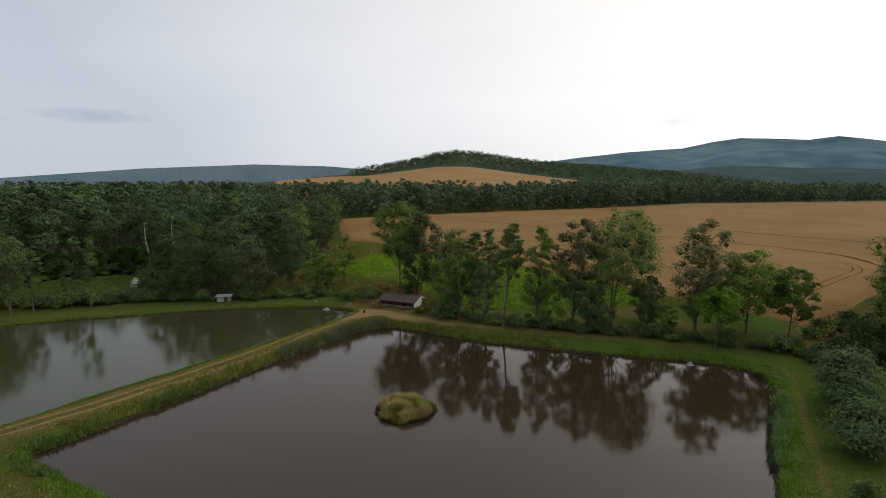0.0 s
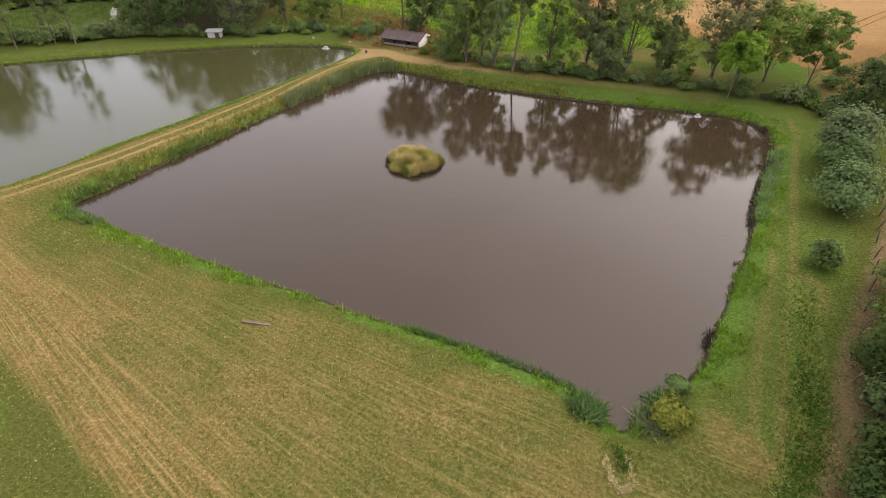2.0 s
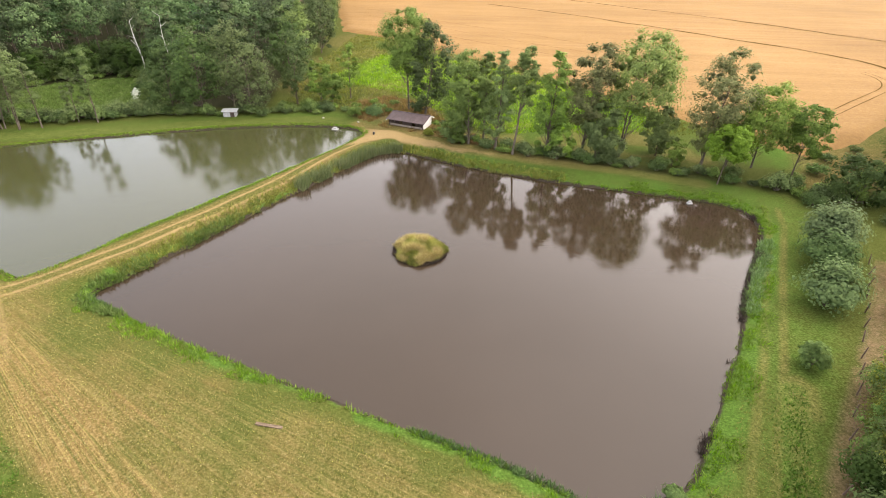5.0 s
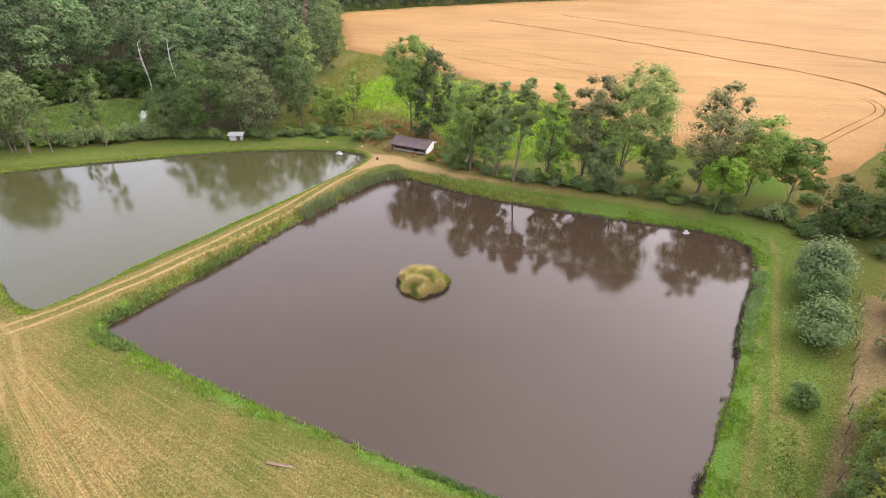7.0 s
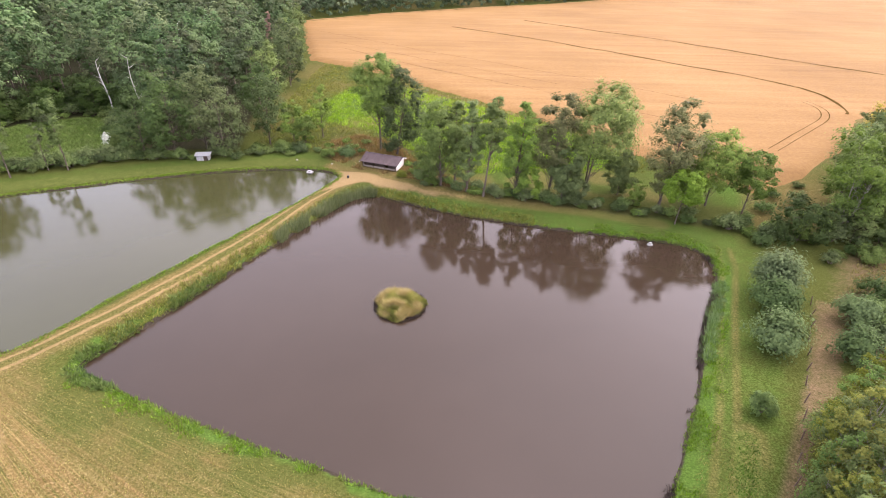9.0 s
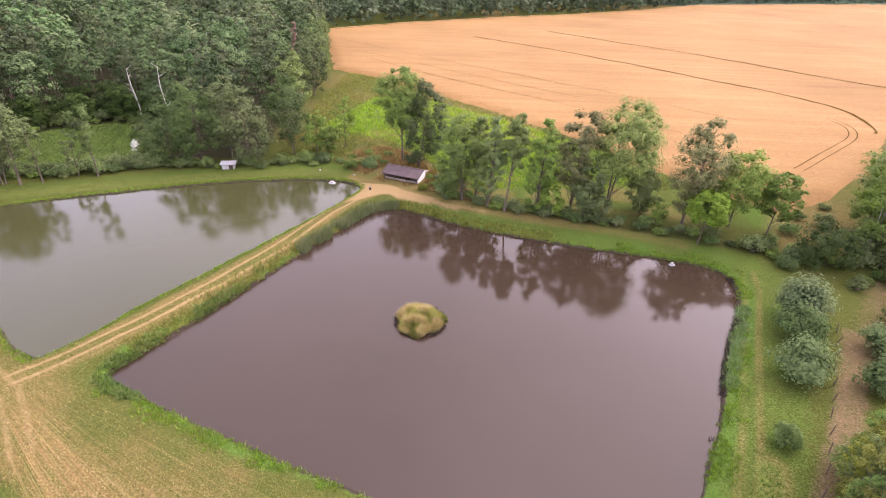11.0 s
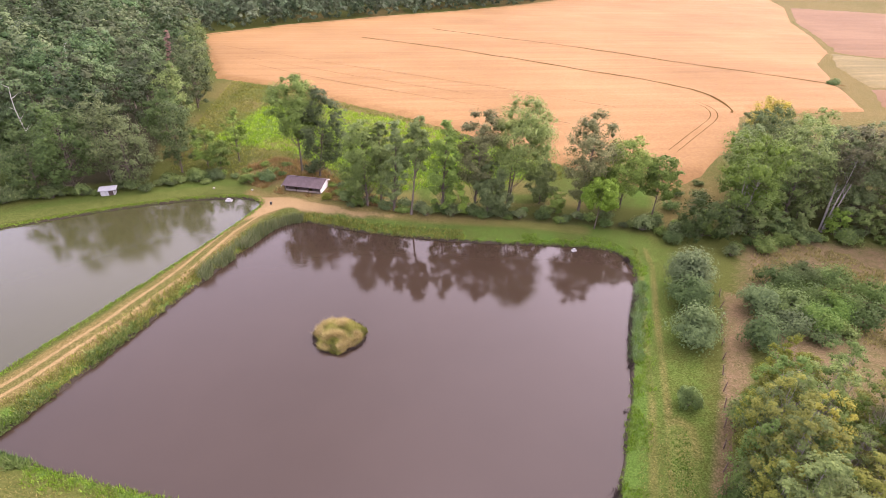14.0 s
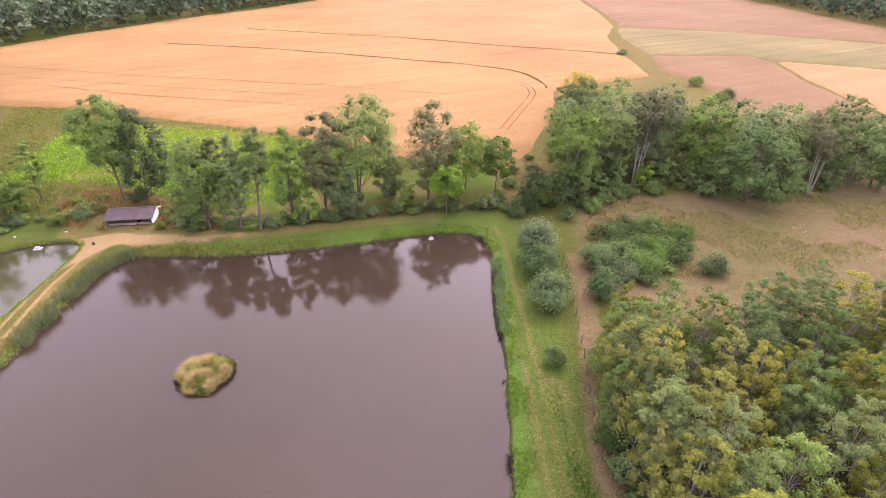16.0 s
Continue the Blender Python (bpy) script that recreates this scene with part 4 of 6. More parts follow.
def tree_arrays(seed, h, w, clear=0.25, form="round", lumps=26, leaves=90, leaf=0.42, lean=0.0, stems=1, girth=1.0, fill=1.0, limb_k=4, lump=0.195, subs=1):
    """Trunk and crown of a tree: height, crown's width, share of bare stem, and habit."""
    rng = np.random.default_rng(seed)
    base = h * clear
    u = (np.arange(lumps) + rng.random(lumps)) / lumps
    u = u if form in ("cone", "vase") else np.interp(u, [0, 0.12, 0.5, 0.86, 1], [0, 0.18, 0.52, 0.82, 1])
    if form == "round":
        prof = np.sin(np.clip(u * 0.80 + 0.13, 0, 1) * math.pi) ** 0.5
    elif form == "column":
        prof = np.sin(np.clip(u * 0.80 + 0.14, 0, 1) * math.pi) ** 0.45 * (1.05 - 0.38 * u)
    elif form == "vase":
        prof = (0.25 + 0.9 * u ** 0.9) * np.sin(np.clip(0.25 + u * 0.70, 0, 1) * math.pi) ** 0.35
    elif form == "cone":
        prof = 1.05 - u * 0.95
    else:
        prof = np.sqrt(np.clip(1 - (u * 1.0) ** 2.4, 0.02, 1)) * np.clip(0.55 + u * 1.6, 0, 1)
    turn = rng.random(lumps) * 2 * math.pi + np.arange(lumps) * 2.4
    r = prof * (w / 2) * np.sqrt(rng.uniform(0.06, 0.90, lumps))
    axis = np.array([lean * h, lean * 0.3 * h])
    z = base + (h - base) * (0.06 + 0.86 * u)
    centres = np.stack([np.cos(turn) * r + axis[0] * z / h, np.sin(turn) * r + axis[1] * z / h, z], 1)
    size = np.clip(w * lump, 0.35, 2.4) * rng.uniform(0.7, 1.2, lumps) * np.clip(prof, 0.62, 1)
    centres[:, 2] = np.minimum(centres[:, 2], h - size * 0.55)
    middle = np.array([axis[0] * 0.5, axis[1] * 0.5, base + 0.42 * (h - base)])
    crown = leafy(rng, centres, size * fill, subs, leaves, leaf, middle)
    wood = []
    for s in range(stems):
        off = np.array([math.cos(2.1 * s + seed), math.sin(2.1 * s + seed)]) * (0.25 * (stems > 1))
        t = np.linspace(0, 1, 7)
        top = h * (0.9 if form in ("column", "cone") else 0.72)
        px = off[0] * (1 + 4 * t) + axis[0] * t * top / h + 0.02 * h * np.cumsum(rng.normal(size=7) * 0.25) * t
        py = off[1] * (1 + 4 * t) + axis[1] * t * top / h + 0.02 * h * np.cumsum(rng.normal(size=7) * 0.25) * t
        stem = np.stack([px, py, t * top - 0.25], 1)
        rad = girth * h * 0.0105 * (1.25 - 1.08 * t) / (stems ** 0.4)
        rad[0] *= 1.35
        wood.append(tube(stem, rad, 7))
        for i in range(s, lumps, stems):
            start = np.clip((centres[i, 2] - rng.uniform(0.10, 0.22) * h) / top, 0.12, 0.95)
            a = np.array([np.interp(start, t, stem[:, j]) for j in range(3)])
            mid = 0.5 * (a + centres[i]) + (0, 0, -0.02 * h * (form != "vase"))
            wood.append(tube([a, mid, centres[i]], np.interp(start, t, rad) * np.array([0.36, 0.19, 0.06]), limb_k))
    return joined(wood), crown


def plant(name, at, arrays, bark, leaves, label, category, group="", turn=0.0, scale=1.0, sink=0.05):
    """A standing plant: a base with its trunk and its crown."""
    thing = new(name)
    (tv, tf), (cv, cf) = arrays
    if tv is not None:
        trunk = new("trunk", make_mesh("trunk", tv, tf, bark, True))
        trunk.parent = thing
    crown = new("crown", make_mesh("crown", cv, cf, leaves))
    crown.parent = thing
    thing.matrix_basis = pose(at[0], at[1], height_at(*at) - sink, 0, 0, turn) @ Matrix.Diagonal((scale, scale, scale, 1))
    return tagged(thing, label, category, group)


def again(thing, at, turn, scale=1.0, label="", sink=0.05):
    c = copy_thing(thing, pose(at[0], at[1], height_at(*at) - sink, 0, 0, turn) @ Matrix.Diagonal((scale / thing.scale[0],) * 3 + (1,)))
    return tagged(c, label)


def bush_arrays(seed, h, w, lumps=14, leaves=90, leaf=0.28, subs=1):
    rng = np.random.default_rng(seed)
    turn, rr = rng.random(lumps) * 6.283, np.sqrt(rng.random(lumps))
    cx, cy = np.cos(turn) * rr * w * 0.33, np.sin(turn) * rr * w * 0.33
    z = h * (0.28 + 0.42 * rng.random(lumps) * (1.1 - rr * rr * 0.8))
    size = np.full(lumps, 0.27 * min(w, h * 1.3)) * rng.uniform(0.8, 1.25, lumps)
    crown = leafy(rng, np.stack([cx, cy, z], 1), size, subs, leaves, leaf, np.array([0, 0, 0.3 * h]), 0.34, 0.4, 0.95)
    crown[0][:, 2] = np.clip(crown[0][:, 2], -0.1, None)
    wood = [tube([(0, 0, -0.15), (a * 0.5, b * 0.5, c * 0.5), (a, b, c)], (0.045 * h ** 0.5, 0.03 * h ** 0.5, 0.012), 4) for a, b, c in zip(cx[:7], cy[:7], z[:7])]
    return joined(wood), crown


# the row of trees along the north bank: (x, y, height, width, bare share, habit, leaves, lean, stems, words)
ROW = [
    (-13.9, 102.5, 18.2, 9.0, 0.38, "round", "broad", -0.01, 1, "tall broadleaf tree with a bare lower stem beside the hut"),
    (-10.5, 99.9, 17.0, 8.0, 0.04, "round", "dark", 0.13, 1, "tall dark broadleaf tree behind the hut roof"),
    (-1.7, 87.2, 15.4, 7.4, 0.10, "round", "broad", -0.04, 1, "dense green bank tree with low branches"),
    (0.7, 87.9, 15.1, 4.8, 0.22, "column", "broad", 0.01, 1, "slender bank tree with a dark stem"),
    (2.7, 84.7, 16.0, 4.8, 0.10, "column", "grey", 0.03, 1, "slender grey-green bank tree"),
    (5.5, 83.1, 16.6, 5.0, 0.46, "column", "broad", 0.08, 1, "slim bank tree with a long bare stem"),
    (10.8, 83.2, 16.6, 6.0, 0.02, "column", "broad", 0.04, 1, "narrow bank tree leafy down to the ground"),
    (16.6, 83.9, 17.6, 7.2, 0.16, "round", "brown", 0.03, 1, "dark bank tree with a ragged brownish crown"),
    (18.6, 80.8, 9.6, 5.6, 0.10, "round", "grey", 0.0, 2, "lower grey-green bank tree"),
    (22.6, 83.8, 18.4, 10.2, 0.30, "round", "pale", 0.11, 2, "broad-crowned light tree on two leaning stems"),
    (28.3, 83.9, 8.1, 5.2, 0.04, "round", "broad", 0.0, 1, "small green bank tree"),
    (34.2, 80.4, 17.2, 8.0, 0.14, "round", "brown", 0.08, 1, "tall sparse brownish-grey bank tree"),
    (34.6, 74.2, 8.6, 5.8, 0.42, "round", "bright", 0.06, 1, "light green bank tree close to the water"),
    (38.2, 80.8, 9.4, 4.8, 0.16, "round", "broad", 0.0, 1, "middle-sized green bank tree"),
    (41.8, 80.4, 12.7, 7.4, 0.24, "round", "bright", 0.0, 1, "light green broad bank tree"),
    (45.8, 76.6, 11.0, 6.2, 0.30, "round", "broad", 0.05, 1, "round-crowned green tree at the row's end"),
]
for i, (x, y, h, w, clear, form, leaf, lean, stems, words) in enumerate(ROW):
    thin = 0.95 if leaf == "brown" else 1.0
    plant("bank_tree", (x, y), tree_arrays(100 + i, h * 1.03, w * (1.06 if w > 7 else 0.96), clear, form, int((34 + h * w * 0.36) * thin), 23, 0.27, lean, stems, 0.9, 1.0, subs=7),
          BARK, LEAF[leaf], words, "tree", "trees along the north bank", sink=0.1)

# lower trees and tall shrubs filling the row
fill_kinds = [plant("bank_tree", (x, y), tree_arrays(150 + i, h, w, 0.04, "round", 30, 16, 0.27, 0.0, 2, 0.8, 1.0, subs=6), BARK, LEAF[leaf], words, "tree", "trees along the north bank", sink=0.1)
              for i, (x, y, h, w, leaf, words) in enumerate([(-4.4, 89.6, 7.0, 5.0, "broad", "low bushy tree filling the bank row"), (13.4, 82.6, 5.4, 4.0, "bright", "low light green tree filling the bank row"),
                                                             (20.2, 81.4, 5.4, 4.4, "grey", "low grey-green tree filling the bank row")])]
for i, (x, y, k) in enumerate([(-3.6, 88.6, 0.7), (30.0, 80.2, 0.8)]):
    again(fill_kinds[i % 3], (x, y), 77 * i, k)

# the tall willow-like tree, the dark thicket and the wood in the north-east
NE_WOOD = [
    (57.8, 71.2, 16.0, 13.0, 0.30, "vase", "pale", 0.0, 4, "pale green tree on slender pale stems"),
    (50.4, 69.4, 7.0, 8.4, 0.02, "round", "deep", 0.0, 2, "low dark thicket tree beside the track"),
    (67.4, 72.6, 18.2, 9.6, 0.16, "round", "broad", 0.0, 1, "tall broadleaf tree at the wood's edge"),
    (71.5, 68.6, 17.4, 9.4, 0.46, "vase", "brown", 0.17, 4, "half-bare tree on pale leaning stems"),
    (78.6, 71.0, 17.8, 9.0, 0.15, "round", "grey", 0.0, 1, "grey-green broadleaf tree at the wood's edge"),
    (84.6, 65.4, 17.0, 11.0, 0.10, "round", "broad", 0.0, 1, "light green broadleaf tree at the wood's edge"),
    (84.4, 54.4, 15.2, 14.0, 0.02, "round", "dark", 0.0, 1, "dense dark tree leafy to the ground"),
    (93.6, 58.6, 15.8, 11.0, 0.10, "round", "grey", 0.0, 1, "grey-green broadleaf tree at the wood's edge"),
    (98.4, 51.9, 15.2, 8.6, 0.42, "vase", "brown", 0.03, 3, "brownish-grey tree on bare pale stems"),
    (107.0, 50.0, 13.6, 10.0, 0.10, "round", "grey", 0.0, 1, "grey-green broadleaf tree of the wood"),
    (61.0, 76.5, 13.4, 8.0, 0.2, "round", "broad", 0.0, 1, "broadleaf tree at the edge of the wheat"),
    (70.0, 80.0, 13.9, 9.0, 0.2, "round", "broad", 0.0, 1, "broadleaf tree at the edge of the wheat"),
    (80.0, 77.0, 13.4, 9.0, 0.2, "round", "dark", 0.0, 1, "dark broadleaf tree in the wood"),
    (92.0, 70.0, 13.0, 9.0, 0.2, "round", "dark", 0.0, 1, "dark broadleaf tree in the wood"),
    (103.0, 62.0, 13.0, 9.0, 0.2, "round", "broad", 0.0, 1, "broadleaf tree in the wood"),
    (90.5, 109.5, 9.6, 9.0, 0.02, "round", "yellow", 0.0, 1, "yellowing tree at the edge of the wheat"),
    (83.0, 104.0, 8.6, 6.4, 0.05, "round", "grey", 0.0, 1, "grey-green tree at the edge of the wheat"),
    (116.0, 55.0, 12.6, 9.0, 0.15, "round", "broad", 0.0, 1, "broadleaf tree in the wood"),
    (95.0, 114.5, 7.6, 7.0, 0.02, "round", "yellow", 0.0, 1, "yellowing bushy tree at the corner of the wheat"),
    (84.5, 99.0, 9.6, 7.0, 0.04, "round", "broad", 0.0, 1, "green bushy tree at the corner of the wheat"),
    (101.0, 117.0, 5.6, 6.0, 0.02, "round", "birch", 0.0, 1, "olive bushy tree at the corner of the wheat"),
    (77.0, 92.0, 12.6, 8.0, 0.06, "round", "grey", 0.0, 1, "grey-green tree near the corner of the wheat"),
    (88.0, 93.0, 12.0, 8.0, 0.06, "round", "broad", 0.0, 1, "broadleaf tree near the corner of the wheat"),
    (118.0, 44.0, 12.2, 9.0, 0.15, "round", "broad", 0.0, 1, "broadleaf tree in the wood"),
]
for i, (x, y, h, w, clear, form, leaf, lean, stems, words) in enumerate(NE_WOOD):
    plant("wood_tree", (x, y), tree_arrays(200 + i, h, w, clear, form, int((22 + h * w * 0.26) * (0.62 if form == "vase" else 1.0)), 19, 0.28, lean, stems, 0.85 if form != "vase" else 1.3, 1.0, subs=6),
          BARK_PALE if form == "vase" else BARK, LEAF[leaf], words, "tree", "trees of the north-east wood", sink=0.1)

ne_kinds = [o for o in bpy.data.objects if o.name.startswith("wood_tree") and o.parent is None]
ne_fill = np.random.default_rng(92)
for i, (x, y) in enumerate([(60, 71.5), (68, 74), (73.5, 73.5), (79, 71.5), (86.5, 70), (87, 60.5), (94.5, 63), (95, 56.5), (104, 55.5), (110, 57), (112, 48.5), (88, 75.5), (64.5, 82), (75, 84.5), (98, 68), (83, 82), (122, 48)]):
    again(ne_kinds[(2, 4, 7, 4, 13, 7, 12, 9, 5)[i % 9]], (x + ne_fill.normal() * 0.6, y + ne_fill.normal() * 0.6), ne_fill.random() * 360, ne_fill.uniform(0.70, 0.86))

for i, (x, y, k) in enumerate([(58.5, 69.0, 0.8), (62.5, 68.6, 0.9), (67.5, 68.4, 0.8), (72.6, 67.4, 0.9), (77.2, 66.2, 0.8), (80.2, 63.0, 0.9), (87.6, 57.2, 0.9), (92.4, 57.6, 0.9), (97.0, 54.6, 0.9), (103.6, 51.8, 0.9), (111, 47, 0.9),
                              (64, 72.5, 1.1), (70, 72, 1.1), (76.5, 70.5, 1.1), (84, 64.5, 1.1), (91, 63.6, 1.1), (100, 58, 1.1), (56.6, 71.2, 1.0), (52.4, 69.4, 0.8)]):
    again(fill_kinds[(0, 2, 0, 1)[i % 4]], (x, y), 63 * i, k, "low bushy tree in the wood's lower tier")

# shrubs: along the east bank, by the fence, on the bare ground
SHRUBS = [
    (39.8, 55.8, 6.8, 6.2, "silver", "tall grey-green willow bush on the east bank"), (37.8, 51.4, 5.4, 5.4, "silver", "grey-green willow bush on the east bank"),
    (34.6, 45.2, 5.3, 5.6, "silver", "round silver-green willow bush beside the track"), (28.4, 36.0, 2.9, 2.4, "bramble", "small dark green bush on the grass strip"),
    (42.0, 43.6, 4.6, 4.6, "silver", "grey-green willow bush outside the fence"), (46.5, 50.0, 4.2, 5.0, "silver", "grey-green bush on bare ground"),
    (49.5, 49.0, 4.0, 6.2, "bramble", "spreading bramble bush on bare ground"), (53.0, 50.5, 3.8, 6.0, "bramble", "spreading bramble bush on bare ground"),
    (51.0, 46.0, 3.6, 6.0, "bramble", "spreading bramble bush on bare ground"), (55.5, 47.5, 3.0, 5.0, "bramble", "spreading bramble bush on bare ground"),
    (58.5, 48.5, 2.8, 4.6, "bramble", "low spreading bramble bush"), (47.5, 45.5, 3.2, 4.2, "silver", "low spreading bramble bush"),
    (60.5, 53.5, 3.4, 6.4, "bramble", "spreading bramble bush on bare ground"), (63.5, 50.5, 3.0, 5.6, "bramble", "spreading bramble bush on bare ground"),
    (56.5, 55.0, 3.6, 6.2, "bramble", "spreading bramble bush on bare ground"), (52.0, 54.5, 3.6, 5.6, "dark", "spreading bramble bush on bare ground"),
    (59.5, 41.0, 3.4, 3.8, "dark", "small dark conifer-like bush"), (45.0, 68.5, 2.2, 3.0, "dark", "dark bush at the end of the tree row"),
    (12.5, 20.4, 1.7, 2.4, "birch", "yellow-green shrub at the pond's south corner"),
    (13.6, 23.0, 0.9, 1.8, "dark", "dark leafy waterside plant at the south corner"),
    (-65.0, 99.8, 4.6, 3.4, "broad", "green shrub beside a white-flowering one"), (-66.8, 101.2, 5.4, 2.8, "white", "wispy white-flowering shrub in the clearing"), (-69.0, 51.6, 7.6, 8.8, "broad", "big light green rounded bush beside the lane"),
    (-80.5, 63.5, 5.6, 7.0, "broad", "green bush between lane and path"), (-63.0, 47.4, 3.0, 4.4, "broad", "low bush on the lane's verge"),
    (-60.2, 44.2, 2.4, 3.6, "grey", "low grey-green bush on the lane's verge"), (-66.5, 49.0, 3.4, 4.0, "broad", "low bush on the lane's verge"),
    (-24.0, 99.6, 2.0, 3.2, "broad", "low bush on the north bank"), (-20.0, 100.0, 2.2, 3.4, "silver", "grey-green bush on the north bank"),
    (-30.0, 102.0, 2.2, 3.6, "silver", "grey-green bush at the wood's edge"), (-33.5, 102.0, 2.4, 3.6, "broad", "low bush at the wood's edge"),
    (-38.0, 101.0, 2.0, 3.4, "broad", "low bush at the wood's edge"), (57.5, 64.0, 2.4, 4.0, "broad", "low bush below the pale tree"),
    (62.0, 66.0, 2.2, 4.2, "broad", "low bush at the wood's edge"), (66.0, 66.5, 2.0, 4.0, "grey", "low bush at the wood's edge"),
    (73.0, 64.5, 2.4, 4.4, "broad", "low bush at the wood's edge"), (-5.5, 90.6, 2.0, 4.0, "grey", "grey-green bramble beside the hut"),
    (-9.0, 91.0, 1.2, 2.6, "birch", "dry yellowish weeds beside the hut"), (-3.5, 87.8, 1.6, 3.0, "broad", "bramble below the bank trees"),
    (32.8, 32.2, 4.6, 4.6, "broad", "leafy shrub at the grove's edge"), (30.8, 29.6, 4.2, 4.2, "birch", "yellow-green shrub at the grove's edge"),
    # dark and deep leaves from here put the edge's shade into the colour
    (29.0, 26.6, 4.4, 4.4, "broad", "leafy shrub at the grove's edge"), (26.6, 24.4, 3.6, 3.8, "deep", "leafy shrub at the grove's edge with shade-darkened leaves"),
    (25.2, 21.4, 3.4, 3.6, "dark", "leafy shrub at the grove's edge with shade-darkened leaves"), (23.4, 18.0, 3.4, 3.8, "deep", "leafy shrub at the grove's edge with shade-darkened leaves"),
    (21.4, 15.8, 3.4, 4.0, "deep", "leafy shrub at the grove's edge with shade-darkened leaves"), (20.4, 13.4, 3.6, 4.2, "deep", "leafy shrub at the grove's edge with shade-darkened leaves"),
    (19.2, 11.0, 3.6, 4.2, "deep", "leafy shrub at the grove's edge with shade-darkened leaves"), (18.2, 8.0, 3.6, 4.0, "deep", "leafy shrub at the grove's edge with shade-darkened leaves"),
    (139.0, 113.0, 3.4, 4.6, "broad", "round bush on the field margin"), (134.0, 98.0, 3.2, 4.4, "grey", "round bush on the field margin"),
    (152.0, 158.0, 3.0, 4.5, "dark", "dark bush on the field margin"),
]
for i, (x, y, h, w, leaf, words) in enumerate(SHRUBS):
    plant("shrub", (x, y), bush_arrays(300 + i, h, w, 9 if leaf == "white" else int(14 + h * w * 0.62), 20, 0.19 + 0.014 * h, 6), BARK, LEAF[leaf], words, "bush", "bushes round the ponds")
# undergrowth below the row of trees
under = [plant("undergrowth_bush", (1.0, 85.8), bush_arrays(380, 1.8, 3.4, 13, 62, 0.22), BARK, LEAF["dark"], "dark undergrowth bush below the bank trees", "bush", "undergrowth of the bank"),
         plant("undergrowth_bush", (4.0, 84.0), bush_arrays(381, 1.5, 3.0, 13, 62, 0.20), BARK, LEAF["broad"], "green undergrowth bush below the bank trees", "bush", "undergrowth of the bank"),
         plant("undergrowth_bush", (7.0, 83.6), bush_arrays(382, 2.4, 3.4, 13, 62, 0.23), BARK, LEAF["grey"], "grey-green undergrowth bush below the bank trees", "bush", "undergrowth of the bank")]
rng = np.random.default_rng(5)
for i in range(44):
    t = i / 43
    x, y = np.interp(t, [0, 0.2, 0.5, 0.8, 1], [-4, 8, 20, 34, 48]), np.interp(t, [0, 0.2, 0.5, 0.8, 1], [88.4, 83.6, 81.0, 76.9, 71.8])
    again(under[(0, 2, 0, 1)[i % 4]], (x + rng.normal() * 0.5, y + rng.normal() * 1.0), rng.random() * 360, rng.uniform(0.55, 1.05))
for i in range(44):
    x = -94 + 1.46 * i + rng.normal() * 0.6
    y = np.interp(x, [-98, -80, -60, -45, -30], [86.0, 88.8, 96.0, 99.0, 101.5]) + rng.normal() * 0.8
    again(under[i % 3], (x, y), rng.random() * 360, rng.uniform(0.7, 1.2), "green undergrowth bush at the wood's edge")

for i, (x, y) in enumerate([(50, 69.5), (52.5, 70.5), (56, 70), (59, 68.5), (61, 66), (64, 67.5), (67, 66), (69.5, 66), (72, 65), (75.5, 65.5), (78, 63.5), (80, 60), (57, 66.5), (54.5, 64.2), (51, 62.8),
                           (47, 70.5), (44, 71.2), (41.5, 72), (88, 54), (92, 55), (96, 52.5), (102, 50.5), (49, 73), (53, 75), (50, 78), (46, 76), (57, 80), (54, 83), (60, 86)]):
    again(under[i % 3], (x + rng.normal() * 0.5, y + rng.normal() * 0.5), rng.random() * 360, rng.uniform(0.8, 1.5), "green undergrowth bush at the wood's edge")
for i, (x, y) in enumerate([(46, 47.5), (48, 52), (51, 52.5), (55, 51.5), (57.5, 50.5), (60, 47), (57, 45.5), (53.5, 44.5), (50, 43.5), (54, 48.5), (51, 49.8), (47.5, 49)]):
    again(under[(0, 1, 0)[i % 3]], (x, y), rng.random() * 360, rng.uniform(1.2, 1.7), "green bramble thicket on the bare ground")

for i in range(46):
    x = rng.uniform(-103, -62)
    y = np.interp(x, [-103, -97, -84, -70, -62], [108, 116, 121, 114, 104]) + rng.uniform(-4, 8)
    again(under[i % 3], (x, y), rng.random() * 360, rng.uniform(0.8, 2.0), "dark undergrowth bush in the wood's shade")

for i, (x, y, k) in enumerate([(-22, 101.5, 1.2), (-19.6, 103.2, 1.3), (-17.6, 101.4, 0.9), (-17.0, 105.4, 1.2), (-21.4, 106.2, 1.1), (-12.0, 101.6, 1.0), (-24.6, 104.0, 1.1), (-7.2, 92.6, 0.9), (-6.0, 94.8, 1.2), (-4.6, 92.0, 1.1), (-8.0, 95.6, 1.0), (-26.5, 101.8, 0.9), (-29.0, 103.8, 1.1)]):
    again(under[(1, 1, 0)[i % 3]], (x, y), 71 * i, 0.72 * k, "bramble bush among dry weeds near the hut")

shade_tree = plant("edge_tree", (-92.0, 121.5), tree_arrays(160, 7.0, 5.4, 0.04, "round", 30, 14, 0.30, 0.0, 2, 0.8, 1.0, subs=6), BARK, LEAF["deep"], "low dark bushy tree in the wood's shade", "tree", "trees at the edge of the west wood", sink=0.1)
for i in range(30):
    x = rng.uniform(-104, -60)
    y = np.interp(x, [-104, -97, -84, -70, -60], [112, 119, 124, 117, 106]) + rng.uniform(-1.5, 6.5)
    again(shade_tree, (x, y), 47 * i, rng.uniform(0.6, 1.15))

